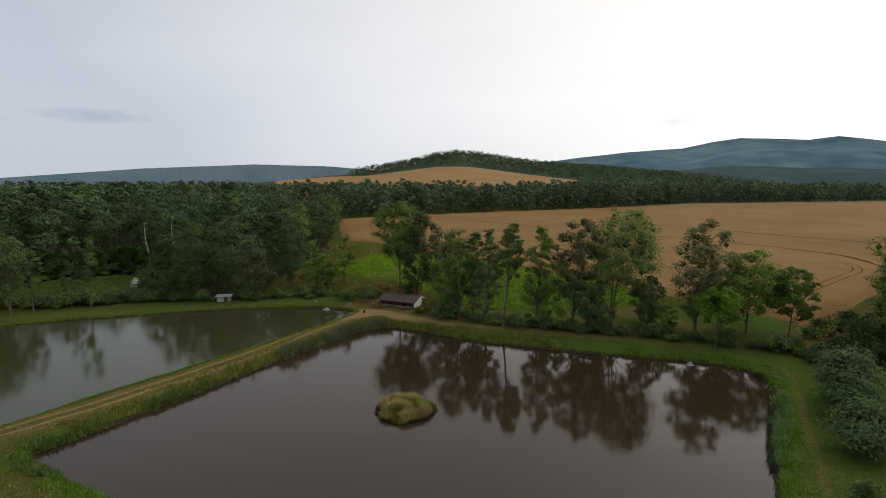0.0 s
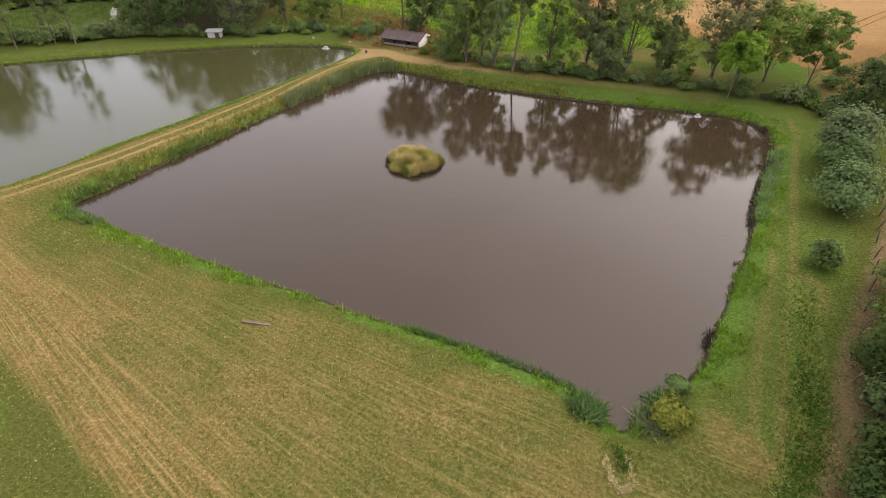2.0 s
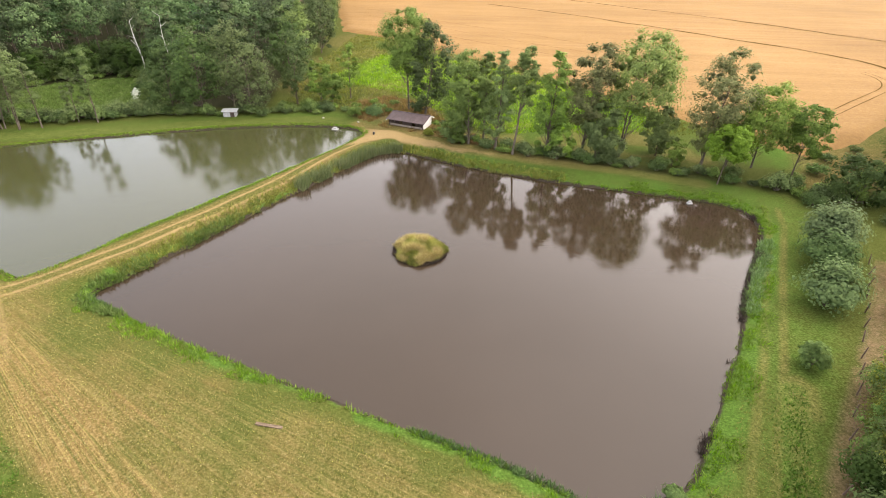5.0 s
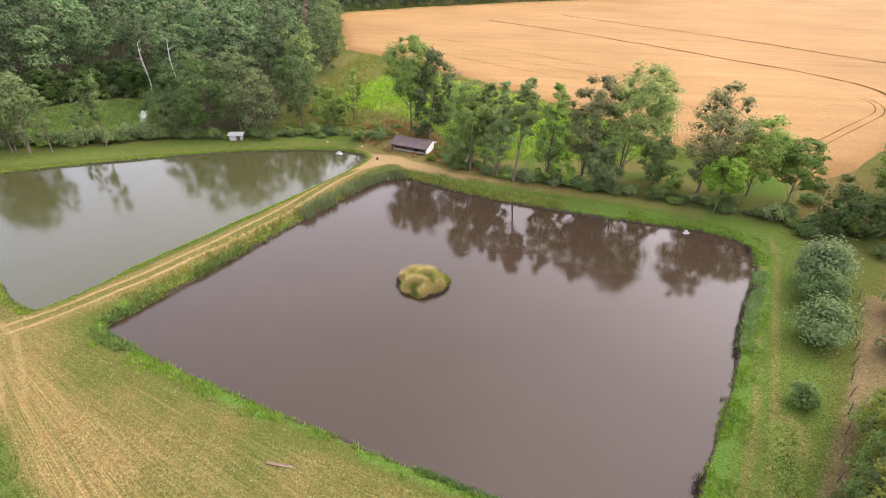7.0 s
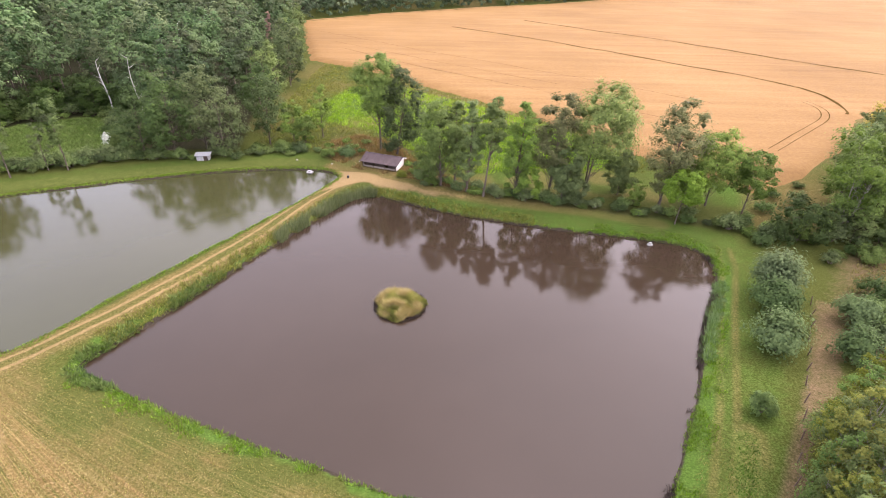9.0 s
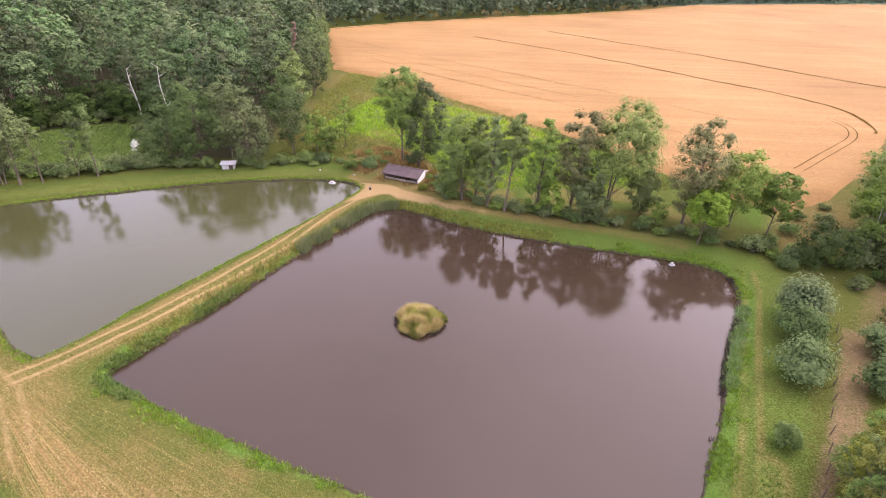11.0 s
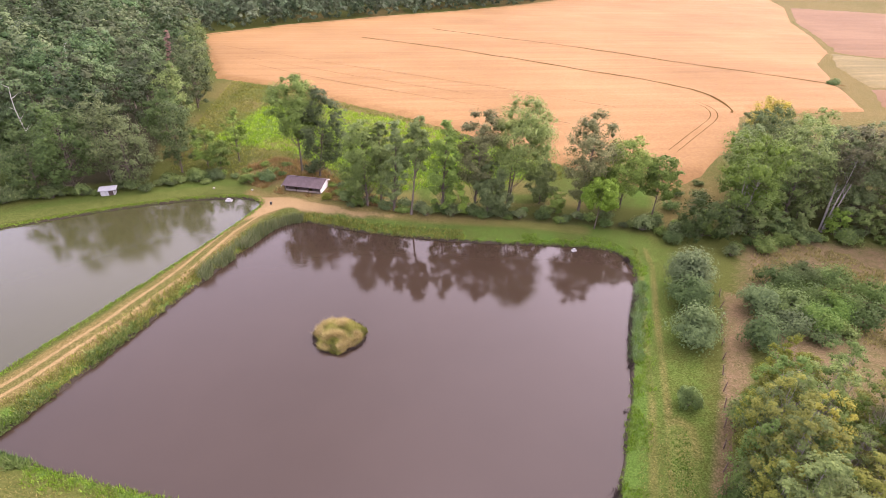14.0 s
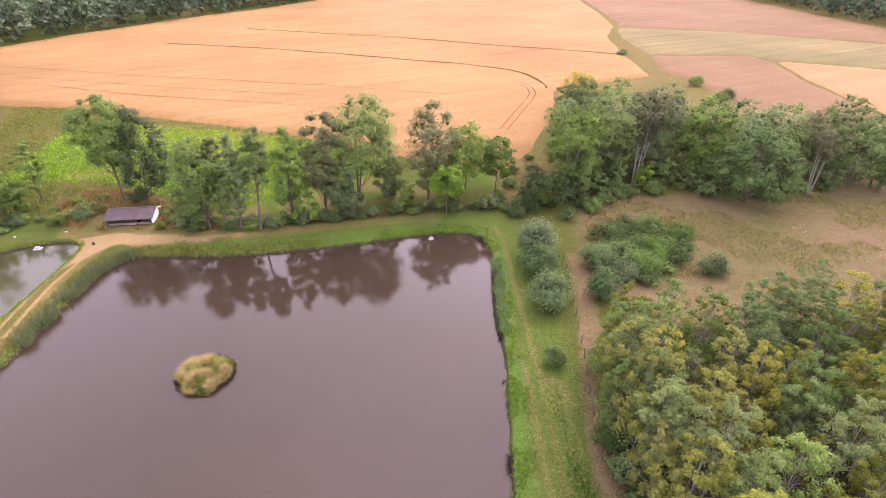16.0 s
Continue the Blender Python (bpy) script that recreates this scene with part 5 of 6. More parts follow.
for i in range(52):
    x = -99 + 0.84 * i + rng.normal() * 0.3
    y = np.interp(x, [-98, -80, -60, -45], [88.0, 90.4, 96.6, 100.2]) + rng.normal() * 0.7
    again(under[(0, 2, 0, 0)[i % 4]], (x, y), rng.random() * 360, rng.uniform(0.8, 1.45), "dark bramble hedge between bank and clearing")
for i in range(60):
    x = rng.uniform(-112, -66)
    y = np.interp(x, [-112, -97, -84, -70, -62], [112, 120, 126, 120, 108]) + rng.uniform(2, 24)
    again(under[0], (x, y), rng.random() * 360, rng.uniform(1.2, 2.4), "dark undergrowth bush in the wood's shade")
for i in range(15):
    t = i / 14
    again(under[(2, 1, 0)[i % 3]], (-74 + 11 * t + rng.normal() * 0.8, 113 - 9 * t + rng.normal() * 0.8), rng.random() * 360, rng.uniform(0.9, 1.5), "bramble bush in the sloping clearing")

# birch grove in the south-east: three builds, then copies
GROVE = [(29.6, 27.6, 12.0), (32.6, 31.0, 11.0), (35.2, 33.6, 10.4), (28.4, 24.0, 12.0), (31.5, 25.5, 12.0), (27.4, 20.5, 11.5)]
gv = np.random.default_rng(91)


def scatter(rng, outline, gap):
    """Places within an outline, on a shaken grid."""
    p = np.array(outline)
    (x0, y0), (x1, y1) = p.min(0), p.max(0)
    nx, ny = int((x1 - x0) / gap) + 1, int((y1 - y0) / gap) + 1
    gx_, gy_ = np.meshgrid(x0 + gap * np.arange(nx), y0 + gap * np.arange(ny))
    px, py = gx_.ravel() + rng.uniform(-0.42, 0.42, nx * ny) * gap, gy_.ravel() + rng.uniform(-0.42, 0.42, nx * ny) * gap
    ok = inside(px, py, outline)
    return px[ok], py[ok]


gxs, gys = scatter(gv, [(28, 28), (33, 34.5), (38, 34.6), (46, 31), (58, 26), (72, 20), (74, 8), (48, 2), (30, -2), (19.5, 2), (22.5, 11), (25, 18)], 3.75)
GROVE += [(29.8, 29.4, 9.0), (27.9, 26.0, 9.4), (26.4, 22.4, 9.6), (24.9, 19.0, 9.6), (23.4, 15.6, 9.6), (22.0, 12.0, 9.8), (20.8, 8.6, 10.0)]
GROVE += [(float(x), float(y), float(gv.uniform(8.4, 12.8) if y > 33.5 - 0.42 * (x - 34) - 4 else gv.uniform(8.6, 13.4))) for x, y in zip(gxs, gys)]
grove_kinds = [plant("birch_tree", (GROVE[i][0], GROVE[i][1]), tree_arrays(400 + i, GROVE[i][2], w, 0.12, "column", 50, 21, 0.150, 0.01, st, 0.6, 1.0, 3, 0.132, subs=6), BARK_PALE, LEAF[leaf], words, "tree", "trees of the grove")
               for i, (w, st, leaf, words) in enumerate([(6.0, 1, "birch", "yellow-green young birch with a pale stem"), (6.4, 2, "bramble", "mid-green young broadleaf tree of the grove"),
                                                         (5.4, 1, "birch", "slim yellow-green birch with a pale stem"), (6.8, 1, "broad", "bushy green young tree of the grove"),
                                                         (5.6, 1, "gold", "yellowing young birch with a pale stem"), (6.2, 1, "broad", "fresh green young tree of the grove")])]
for i, (x, y, h) in enumerate(GROVE[6:]):
    kind = grove_kinds[int(gv.choice(6, p=(0.28, 0.17, 0.22, 0.13, 0.13, 0.07)))]
    proto_h = GROVE[grove_kinds.index(kind)][2]
    again(kind, (x, y), gv.random() * 360, h / proto_h)

# trees at the edge of the west wood, one by one
EDGE = [
    (-87.4, 86.6, 15.6, 9.4, 0.20, "round", "grey", 1, "pale-stemmed tree at the wood's edge"), (-82.4, 84.6, 15.0, 8.4, 0.22, "round", "grey", 2, "sparse grey-green tree on twin stems"),
    (-79.6, 84.6, 14.6, 5.4, 0.30, "column", "grey", 2, "slim wispy grey-green tree on twin stems"), (-76.6, 86.2, 12.4, 4.2, 0.30, "column", "grey", 1, "thin wispy grey-green tree at the clearing"), (-84.4, 89.0, 14.0, 8.0, 0.2, "round", "grey", 1, "grey-green tree at the wood's edge"),
    (-69.0, 90.2, 13.4, 5.4, 0.34, "vase", "grey", 1, "thin wispy tree with a small pale crown"), (-72.5, 90.0, 9.0, 3.4, 0.30, "column", "grey", 1, "thin wispy young tree at the clearing"),
    (-59.0, 98.4, 13.5, 8.5, 0.04, "round", "dark", 1, "dark broadleaf tree at the wood's edge"), (-53.5, 99.0, 16.6, 10.6, 0.05, "round", "dark", 1, "big broad-crowned tree above the shed"),
    (-49.0, 103.0, 17.0, 9.4, 0.10, "round", "grey", 1, "big broad-crowned tree at the wood's edge"), (-44.2, 99.6, 15.6, 9.6, 0.03, "round", "grey", 1, "big dense tree beside the shed"),
    (-37.0, 105.6, 14.6, 7.2, 0.12, "round", "dark", 1, "dark dense tree at the wood's edge"), (-32.4, 107.0, 9.0, 5.0, 0.10, "round", "broad", 1, "lower tree at the wood's edge"),
    (-26.8, 109.0, 11.6, 4.6, 0.20, "column", "bright", 1, "young light green tree at the meadow"), (-29.5, 105.0, 7.0, 4.2, 0.12, "round", "broad", 1, "small tree at the meadow's edge"),
    (-40.8, 114.0, 15.0, 8.0, 0.1, "round", "dark", 1, "dark tree at the meadow's edge"), (-42.0, 124.0, 16.0, 8.0, 0.1, "round", "broad", 1, "broadleaf tree at the meadow's edge"),
    (-43.5, 135.0, 16.5, 8.0, 0.1, "round", "dark", 1, "broadleaf tree at the meadow's edge"), (-43.0, 146.0, 16.5, 8.0, 0.05, "round", "dark", 1, "dense tree at the meadow's edge"),
    (-44.5, 153.0, 17.0, 8.0, 0.12, "round", "grey", 1, "grey-green tree at the meadow's edge"), (-47.0, 163.0, 16.0, 8.0, 0.08, "round", "broad", 1, "broadleaf tree at the meadow's edge"),
    (-50.0, 156.0, 18.0, 3.4, 0.30, "cone", "red", 1, "dead conifer with reddish-brown needles"), (-49.5, 174.0, 16.0, 8.0, 0.08, "round", "dark", 1, "dark broadleaf tree at the wheat's edge"),
    (-52.0, 188.0, 16.0, 8.0, 0.08, "round", "broad", 1, "broadleaf tree at the wheat's edge"), (-56.0, 204.0, 16.0, 8.0, 0.08, "round", "broad", 1, "broadleaf tree at the wheat's edge"),
    (-98.5, 88.0, 13.0, 7.0, 0.15, "round", "broad", 1, "broadleaf tree at the end of the path"), (-104.0, 82.0, 12.0, 8.0, 0.08, "round", "dark", 1, "dark tree beside the lane"),
    (-98.0, 73.0, 11.0, 7.0, 0.05, "round", "dark", 1, "dark bushy tree beside the lane"), (-93.0, 70.4, 8.0, 5.6, 0.03, "round", "deep", 1, "bushy tree beside the lane"),
    (-101.5, 78.5, 12.0, 7.0, 0.05, "round", "dark", 1, "dark leafy tree beside the lane"), (-97.5, 65.5, 12.0, 7.5, 0.05, "round", "deep", 1, "dark leafy tree on the lane's far side"),
    (-104.0, 71.5, 13.0, 8.0, 0.05, "round", "dark", 1, "dark leafy tree on the lane's far side"), (-112.0, 87.0, 13.0, 9.5, 0.05, "round", "dark", 1, "dark tree at the wood's corner"),
    (-104.0, 90.0, 17.0, 11.5, 0.08, "round", "broad", 1, "big light-crowned tree at the wood's corner"), (-100.0, 99.0, 14.0, 8.0, 0.05, "round", "deep", 1, "dark tree at the clearing's end"),
    (-87.6, 66.6, 6.0, 5.0, 0.02, "round", "deep", 1, "dark bushy tree between lane and path"), (-95.5, 93.5, 9.0, 6.5, 0.04, "round", "dark", 1, "dark bushy tree at the clearing's end"),
    (-90.6, 61.0, 9.5, 7.0, 0.04, "round", "dark", 1, "leafy tree on the lane's far side"), (-85.0, 56.6, 9.0, 6.6, 0.04, "round", "dark", 1, "leafy tree on the lane's far side"),
    (-80.0, 51.6, 9.0, 6.4, 0.04, "round", "dark", 1, "leafy tree on the lane's far side"), (-75.0, 47.4, 9.0, 6.2, 0.04, "round", "broad", 1, "leafy tree on the lane's far side"),
    (-70.4, 43.6, 8.4, 5.8, 0.04, "round", "broad", 1, "leafy tree on the lane's far side"), (-66.2, 40.0, 7.8, 5.4, 0.04, "round", "broad", 1, "leafy tree on the lane's far side"),
    (-62.2, 36.8, 6.2, 4.8, 0.04, "round", "broad", 1, "low leafy tree on the lane's far side"), (-58.4, 33.2, 4.6, 4.2, 0.02, "round", "dark", 1, "low bushy tree on the lane's far side"),
    (-54.6, 29.2, 3.0, 3.6, 0.02, "round", "broad", 1, "low bushy tree on the lane's far side"), (-50.6, 25.6, 2.6, 3.4, 0.02, "round", "dark", 1, "low bushy tree on the lane's far side"),
]
for i, (x, y, h, w, clear, form, leaf, stems, words) in enumerate(EDGE):
    plant("edge_tree", (x, y), tree_arrays(500 + i, h, w, clear, form, int((20 + h * w * 0.26) * (0.6 if "wispy" in words else 1.0)), 18 if y > 80 else 26, 0.29 if y > 80 else 0.23, 0.01, stems, 0.8, 1.0, subs=6),
          BARK_PALE if leaf == "birch" else BARK, LEAF[leaf], words, "tree", "trees at the edge of the west wood", sink=0.1)
# bleached dead trunks
for i, (x, y, h) in enumerate([(-78.3, 122.2, 12.4), (-67.6, 115.8, 14.6), (-72.0, 150.0, 15.0)]):
    r2 = np.random.default_rng(600 + i)
    t = np.linspace(0, 1, 8)
    stem = np.stack([0.35 * np.sin(5 * t + i), 0.3 * np.cos(4 * t), h * t - 0.2], 1)
    pieces = [tube(stem, 0.17 * (1.1 - 0.85 * t), 7)]
    for k in range(7):
        a = stem[3 + k % 5]
        way = unit(np.array([r2.normal(), r2.normal(), 0.7]))
        pieces.append(tube([a, a + way * 0.7, a + way * 1.5 + (0, 0, 0.2)], (0.07, 0.045, 0.012), 4))
    v, f = joined(pieces)
    trunk = new("dead_tree", make_mesh("dead_tree", v, f, BARK_DEAD, True))
    trunk.location = (x, y, height_at(x, y))
    tagged(trunk, "bleached bare dead trunk standing in the wood", "dead tree", "dead trunks in the wood")


def woodland(name, seed, px, py, kinds, heights, mat, label, trunks=True, ground_fn=ground_height):
    """A stand of trees nobody could count, joined into one mesh."""
    r2 = np.random.default_rng(seed)
    z = ground_fn(px, py)
    crowns, stems, tints = [], [], []
    for x, y, g in zip(px, py, z):
        (tv, tf), (cv, cf), h0 = kinds[r2.integers(len(kinds))]
        s, a = r2.uniform(*heights) / h0, r2.random() * 6.283
        c, d = math.cos(a) * s * r2.uniform(0.9, 1.15), math.sin(a) * s * r2.uniform(0.9, 1.15)
        m = np.array([[c, -d, 0], [d, c, 0], [0, 0, s]])
        crowns.append((cv @ m.T + (x, y, g), cf))
        tints.append(np.full(len(cv), r2.random()))
        if trunks:
            stems.append((tv @ m.T + (x, y, g), tf))
    v, f = joined(crowns)
    ob = tagged(new(name, make_mesh(name, v, f, mat, attrs={"tint": np.concatenate(tints)})), label, "woodland", kind="stuff")
    if trunks:
        v, f = joined(stems)
        st = new("trunk", make_mesh("trunk", v, f, BARK))
        st.parent = ob
        tagged(st, "grey-brown trunks and limbs", kind="stuff")
    return ob


def kinds_of(seed, lumps, leaves, leaf, forms, width=9.0, clear=0.12, lump=0.19, subs=1):
    made = []
    for i, form in enumerate(forms):
        h = 16.0
        (tv, tf), crown = tree_arrays(seed + i, h, width * (1.15, 0.9, 1.0, 1.05)[i % 4] * (0.65 if form == "column" else 1), clear, form, lumps, leaves, leaf, 0, 1, 0.8, 1.0, 3, lump, subs)
        keep = min(len(tf), 60)
        made.append(((tv[: tf[:keep].max() + 1], tf[:keep]), crown, h))
    return made


FORMS = ("dome", "round", "dome", "dome", "round", "column", "dome")
NEAR_KINDS = kinds_of(700, 26, 15, 0.38, FORMS, 8.8, 0.30, 0.215, 5)
MID_KINDS = kinds_of(710, 17, 8, 0.72, FORMS, 9.0, 0.30, 0.24, 4)
FAR_KINDS = kinds_of(720, 14, 14, 1.45, ("dome", "round", "dome", "round", "column"), 12.0, 0.0, 0.22)
HILL_KINDS = kinds_of(730, 8, 7, 2.6, ("dome", "round", "dome"), 13.0, 0.0, 0.26)
rng = np.random.default_rng(11)
WEST = [(-46, 110), (-48, 150), (-52, 190), (-76, 280), (-120, 330), (-190, 300), (-180, 220), (-176, 180), (-182, 130), (-180, 60), (-150, 20), (-100, 45), (-107, 88), (-102, 100), (-101, 114), (-95, 121), (-84, 126), (-70, 118), (-62, 110), (-56, 104)]
px, py = scatter(rng, WEST, 8.3)
close = np.hypot(px + 2, py) < 176
woodland("woodland", 21, px[close], py[close], NEAR_KINDS, (13.0, 20.0), LEAF_WOOD, "dense broadleaf wood with rounded crowns beyond the ponds")
woodland("woodland", 28, px[~close], py[~close], MID_KINDS, (13.0, 20.5), LEAF_WOOD, "dense broadleaf wood with rounded crowns behind the clearing")
px, py = scatter(rng, [(-104, 62), (-92, 52), (-80, 42), (-72, 33), (-66, 24), (-110, -20), (-160, 10)], 6.0)
woodland("woodland", 22, px, py, MID_KINDS, (8.0, 12.0), LEAF_WOOD, "young broadleaf trees beyond the lane")
px, py = scatter(rng, [(-78, 274), (-39, 308), (5, 343), (67, 385), (117, 425), (187, 496), (372, 571), (448, 608), (900, 640), (900, 690), (430, 660), (180, 590), (60, 490), (-60, 410), (-130, 335)], 9.0)
woodland("woodland", 23, px, py, FAR_KINDS, (11.0, 24.0), LEAF_FAR_HAZED, "dark belt of trees behind the wheat", False)
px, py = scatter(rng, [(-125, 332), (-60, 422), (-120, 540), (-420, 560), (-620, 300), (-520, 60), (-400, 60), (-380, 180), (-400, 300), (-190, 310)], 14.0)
woodland("woodland", 24, px, py, FAR_KINDS, (15.0, 21.0), LEAF_FAR_HAZED, "far broadleaf wood beyond the fields", False)
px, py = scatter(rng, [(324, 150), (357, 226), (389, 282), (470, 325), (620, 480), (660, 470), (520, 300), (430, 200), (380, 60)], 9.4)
woodland("woodland", 25, px, py, FAR_KINDS, (14.0, 20.0), LEAF_FAR_HAZED, "dark wood beyond the eastern fields", False)
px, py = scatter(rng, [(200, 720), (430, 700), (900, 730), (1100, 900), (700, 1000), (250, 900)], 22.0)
woodland("woodland", 26, px, py, FAR_KINDS, (14.0, 20.0), LEAF_FAR_HAZED, "far wooded lowland below the mountains", False)
field_sheet("stubble_field", [(-195, 140), (-190, 215), (-205, 300), (-390, 300), (-370, 180), (-390, 90), (-200, 90)], STUBBLE, 0.2, 4.0, "pale harvested field behind the west wood", "field")

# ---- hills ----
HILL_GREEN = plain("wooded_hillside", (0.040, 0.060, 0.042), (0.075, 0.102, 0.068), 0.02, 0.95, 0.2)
# the blue of aerial haze is mixed into the woods' base colours
MOUNTAIN_HAZED = plain("wooded_mountain_hazed", (0.046, 0.092, 0.122), (0.142, 0.204, 0.232), 0.009, 0.95, 0.2)
RIDGE_HAZED = plain("far_wooded_ridge_hazed", (0.072, 0.118, 0.150), (0.140, 0.190, 0.220), 0.008, 0.95, 0.2)


def hill_height(x, y):
    x, y = np.asarray(x, float), np.asarray(y, float)
    top = 53 * np.exp(-0.5 * ((x - 20) / np.where(x < 20, 310, 350)) ** 2) + 20 * np.exp(-0.5 * ((x + 40) / 70) ** 2)
    return 2.0 + top * np.exp(-0.5 * ((y - 1100) / np.where(y < 1100, 245, 400)) ** 2)


hx, hy = np.meshgrid(np.arange(-620, 640, 9.0), np.arange(480, 1500, 9.0))
hxr, hyr = hx.ravel(), hy.ravel()
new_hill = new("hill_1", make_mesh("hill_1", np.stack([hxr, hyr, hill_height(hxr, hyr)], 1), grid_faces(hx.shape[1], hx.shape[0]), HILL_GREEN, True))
tagged(new_hill, "low rounded hill with woods above a wheat slope", "hill", kind="structure")
# wheat on the slope, its brightness in the distance painted into the material
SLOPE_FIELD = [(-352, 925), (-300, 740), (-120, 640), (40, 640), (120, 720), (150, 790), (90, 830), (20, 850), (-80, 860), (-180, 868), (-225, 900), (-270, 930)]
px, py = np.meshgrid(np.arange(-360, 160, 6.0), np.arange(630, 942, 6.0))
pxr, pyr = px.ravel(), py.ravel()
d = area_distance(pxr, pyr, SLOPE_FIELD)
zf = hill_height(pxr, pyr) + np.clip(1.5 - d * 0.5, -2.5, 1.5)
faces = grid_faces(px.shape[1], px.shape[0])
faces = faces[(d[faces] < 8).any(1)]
tagged(new("barley_field", make_mesh("barley_field", np.stack([pxr, pyr, zf], 1), faces, WHEAT_BRIGHT, True)), "pale golden wheat on the hill's slope, hazy brightness in its colour", "crop field", kind="stuff")
px, py = scatter(rng, [(-222, 908), (-180, 880), (-80, 872), (20, 862), (95, 842), (165, 790), (260, 760), (420, 800), (430, 1120), (150, 1180), (-160, 1180), (-212, 1000)], 11.6)
woodland("woodland", 27, px, py, HILL_KINDS, (6.5, 15.0), LEAF_FAR_HAZED, "dark wood over the crown of the hill", False, hill_height)

AZ = [-75, -60, -44, -33, -23, -16, -10, 0, 6, 10.5, 15, 20.3, 22.8, 25.2, 27.4, 30.5, 32.6, 36.3, 45, 60, 75]
TOPS = [60, 46, 34, 69, 88, 84, 70, 80, 118, 148, 170, 186, 217, 235, 228, 213, 222, 190, 150, 110, 90]


def far_range(name, r_low, r_top, az0, az1, share, mat, label, seed):
    """Wooded heights along the horizon, with the treetops' small teeth on the skyline."""
    n = 900
    az, rr = np.linspace(az0, az1, n), np.concatenate([np.linspace(r_low, r_top - 18, 14), [r_top, r_top + 60, r_top + 500]])
    A, R = np.meshgrid(az, rr)
    x, y = R * np.sin(np.radians(A)), R * np.cos(np.radians(A))
    top = np.interp(A, AZ, TOPS) * share * np.clip((A - az0) / 4, 0, 1) * np.clip((az1 - A) / 4, 0, 1)
    t = np.clip((R - r_low) / (r_top - r_low), 0, 1)
    z = -3 + (top + 3) * (t * t * (3 - 2 * t)) * np.where(R > r_top + 1, 0.9, 1)
    z = z + (64 * (vnoise(x, y, 330, seed) - 0.5) + 22 * (vnoise(x, y, 110, seed + 1) - 0.5)) * t * (1 - t) * 2
    teeth = 5.5 * (vnoise(A.ravel() * 40, R.ravel() * 0 + 3, 2.1, seed + 2).reshape(A.shape) - 0.5) + 3.5 * (vnoise(A.ravel() * 40, R.ravel() * 0 + 9, 0.8, seed + 3).reshape(A.shape) - 0.5)
    z = z + 0.42 * teeth * step(R, r_top - 17, r_top) * np.clip(share * np.interp(A, AZ, TOPS) / 150, 0.15, 1)
    return tagged(new(name, make_mesh(name, np.stack([x.ravel(), y.ravel(), z.ravel()], 1), grid_faces(n, len(rr)), mat, True)), label, "hills", kind="structure")


# all three ranges carry the haze of distance in their colour
far_range("backdrop_1", 1500, 3000, 3, 60, 1.0, MOUNTAIN_HAZED, "wooded mountain on the horizon, haze painted into its blue-green", 31)
far_range("backdrop_3", 1150, 1900, 8, 60, 0.30, plain("dark_foothill_hazed", (0.040, 0.070, 0.072), (0.075, 0.112, 0.110), 0.012, 0.95, 0.2), "dark wooded foothills below the mountain, tinted blue for haze", 39)
far_range("backdrop_2", 1500, 1500, -75, -4, 0.86, RIDGE_HAZED, "low wooded ridge on the horizon, haze painted into its blue-green", 35)


# ---- tufts, reeds and fringes ----
def tufts(name, seed, px, py, pz, height, per, spread, width, mat, label, category="grass", lean=0.5):
    """Bunches of blades, each blade one bent slip of leaf, joined."""
    r2 = np.random.default_rng(seed)
    n = len(px)
    k = np.repeat(np.arange(n), per)
    m = len(k)
    a = r2.random(m) * 6.283
    base = np.stack([px[k], py[k], pz[k] - 0.03], 1) + np.stack([np.cos(a), np.sin(a), 0 * a], 1) * (spread * np.sqrt(r2.random(m)))[:, None]
    h = height * r2.uniform(0.45, 1.15, m) * (0.7 + 0.6 * r2.random(n))[k]
    out = a + r2.normal(size=m) * 0.7
    tip = base + np.stack([np.cos(out) * h * lean * r2.random(m), np.sin(out) * h * lean * r2.random(m), h], 1)
    b = r2.random(m) * 6.283
    side = np.stack([np.cos(b), np.sin(b), 0 * b], 1) * (width * r2.uniform(0.6, 1.4, m))[:, None]
    v = np.stack([base - side, base + side, tip], 1).reshape(-1, 3)
    return tagged(new(name, make_mesh(name, v, np.arange(3 * m).reshape(-1, 3), mat, attrs={"tint": np.repeat(r2.random(n)[k], 3)})), label, category, kind="stuff")


def along_shore(seed, outline, count, near_, far_, keep):
    """Places along an outline, between two distances outside it."""
    r2 = np.random.default_rng(seed)
    p = np.array(outline + outline[:1])
    seg = np.linalg.norm(np.diff(p, axis=0), axis=1)
    pick = r2.choice(len(seg), count, p=seg / seg.sum())
    t = r2.random(count)[:, None]
    at = p[pick] * (1 - t) + p[pick + 1] * t
    c = r2.random(count) * 6.283
    at = at + np.stack([np.cos(c), np.sin(c)], 1) * (far_ * np.sqrt(r2.random(count)))[:, None]
    d = area_distance(at[:, 0], at[:, 1], outline)
    ok = (d > near_) & (d < far_) & keep(at[:, 0], at[:, 1])
    x, y = at[ok].T
    return x, y, full_height(x, y)


south_side = lambda x, y: y < 41 - 0.42 * (x + 36) + 3
x, y, z = along_shore(41, POND, 20000, 0.05, 2.6, lambda x, y: (south_side(x, y) | (x > 13)) & (vnoise(x, y, 2.2, 18) + 0.4 * vnoise(x, y, 0.7, 19) > 0.54 + 0.16 * area_distance(x, y, POND)))
tufts("shore_grass", 42, x, y, z, 0.30, 5, 0.2, 0.04, GRASS_LUSH, "fresh green grass fringe along the pond's edge", lean=1.0)
x, y, z = along_shore(43, POND, 16000, 0.05, 2.6, lambda x, y: (~south_side(x, y)) & (x < 13))
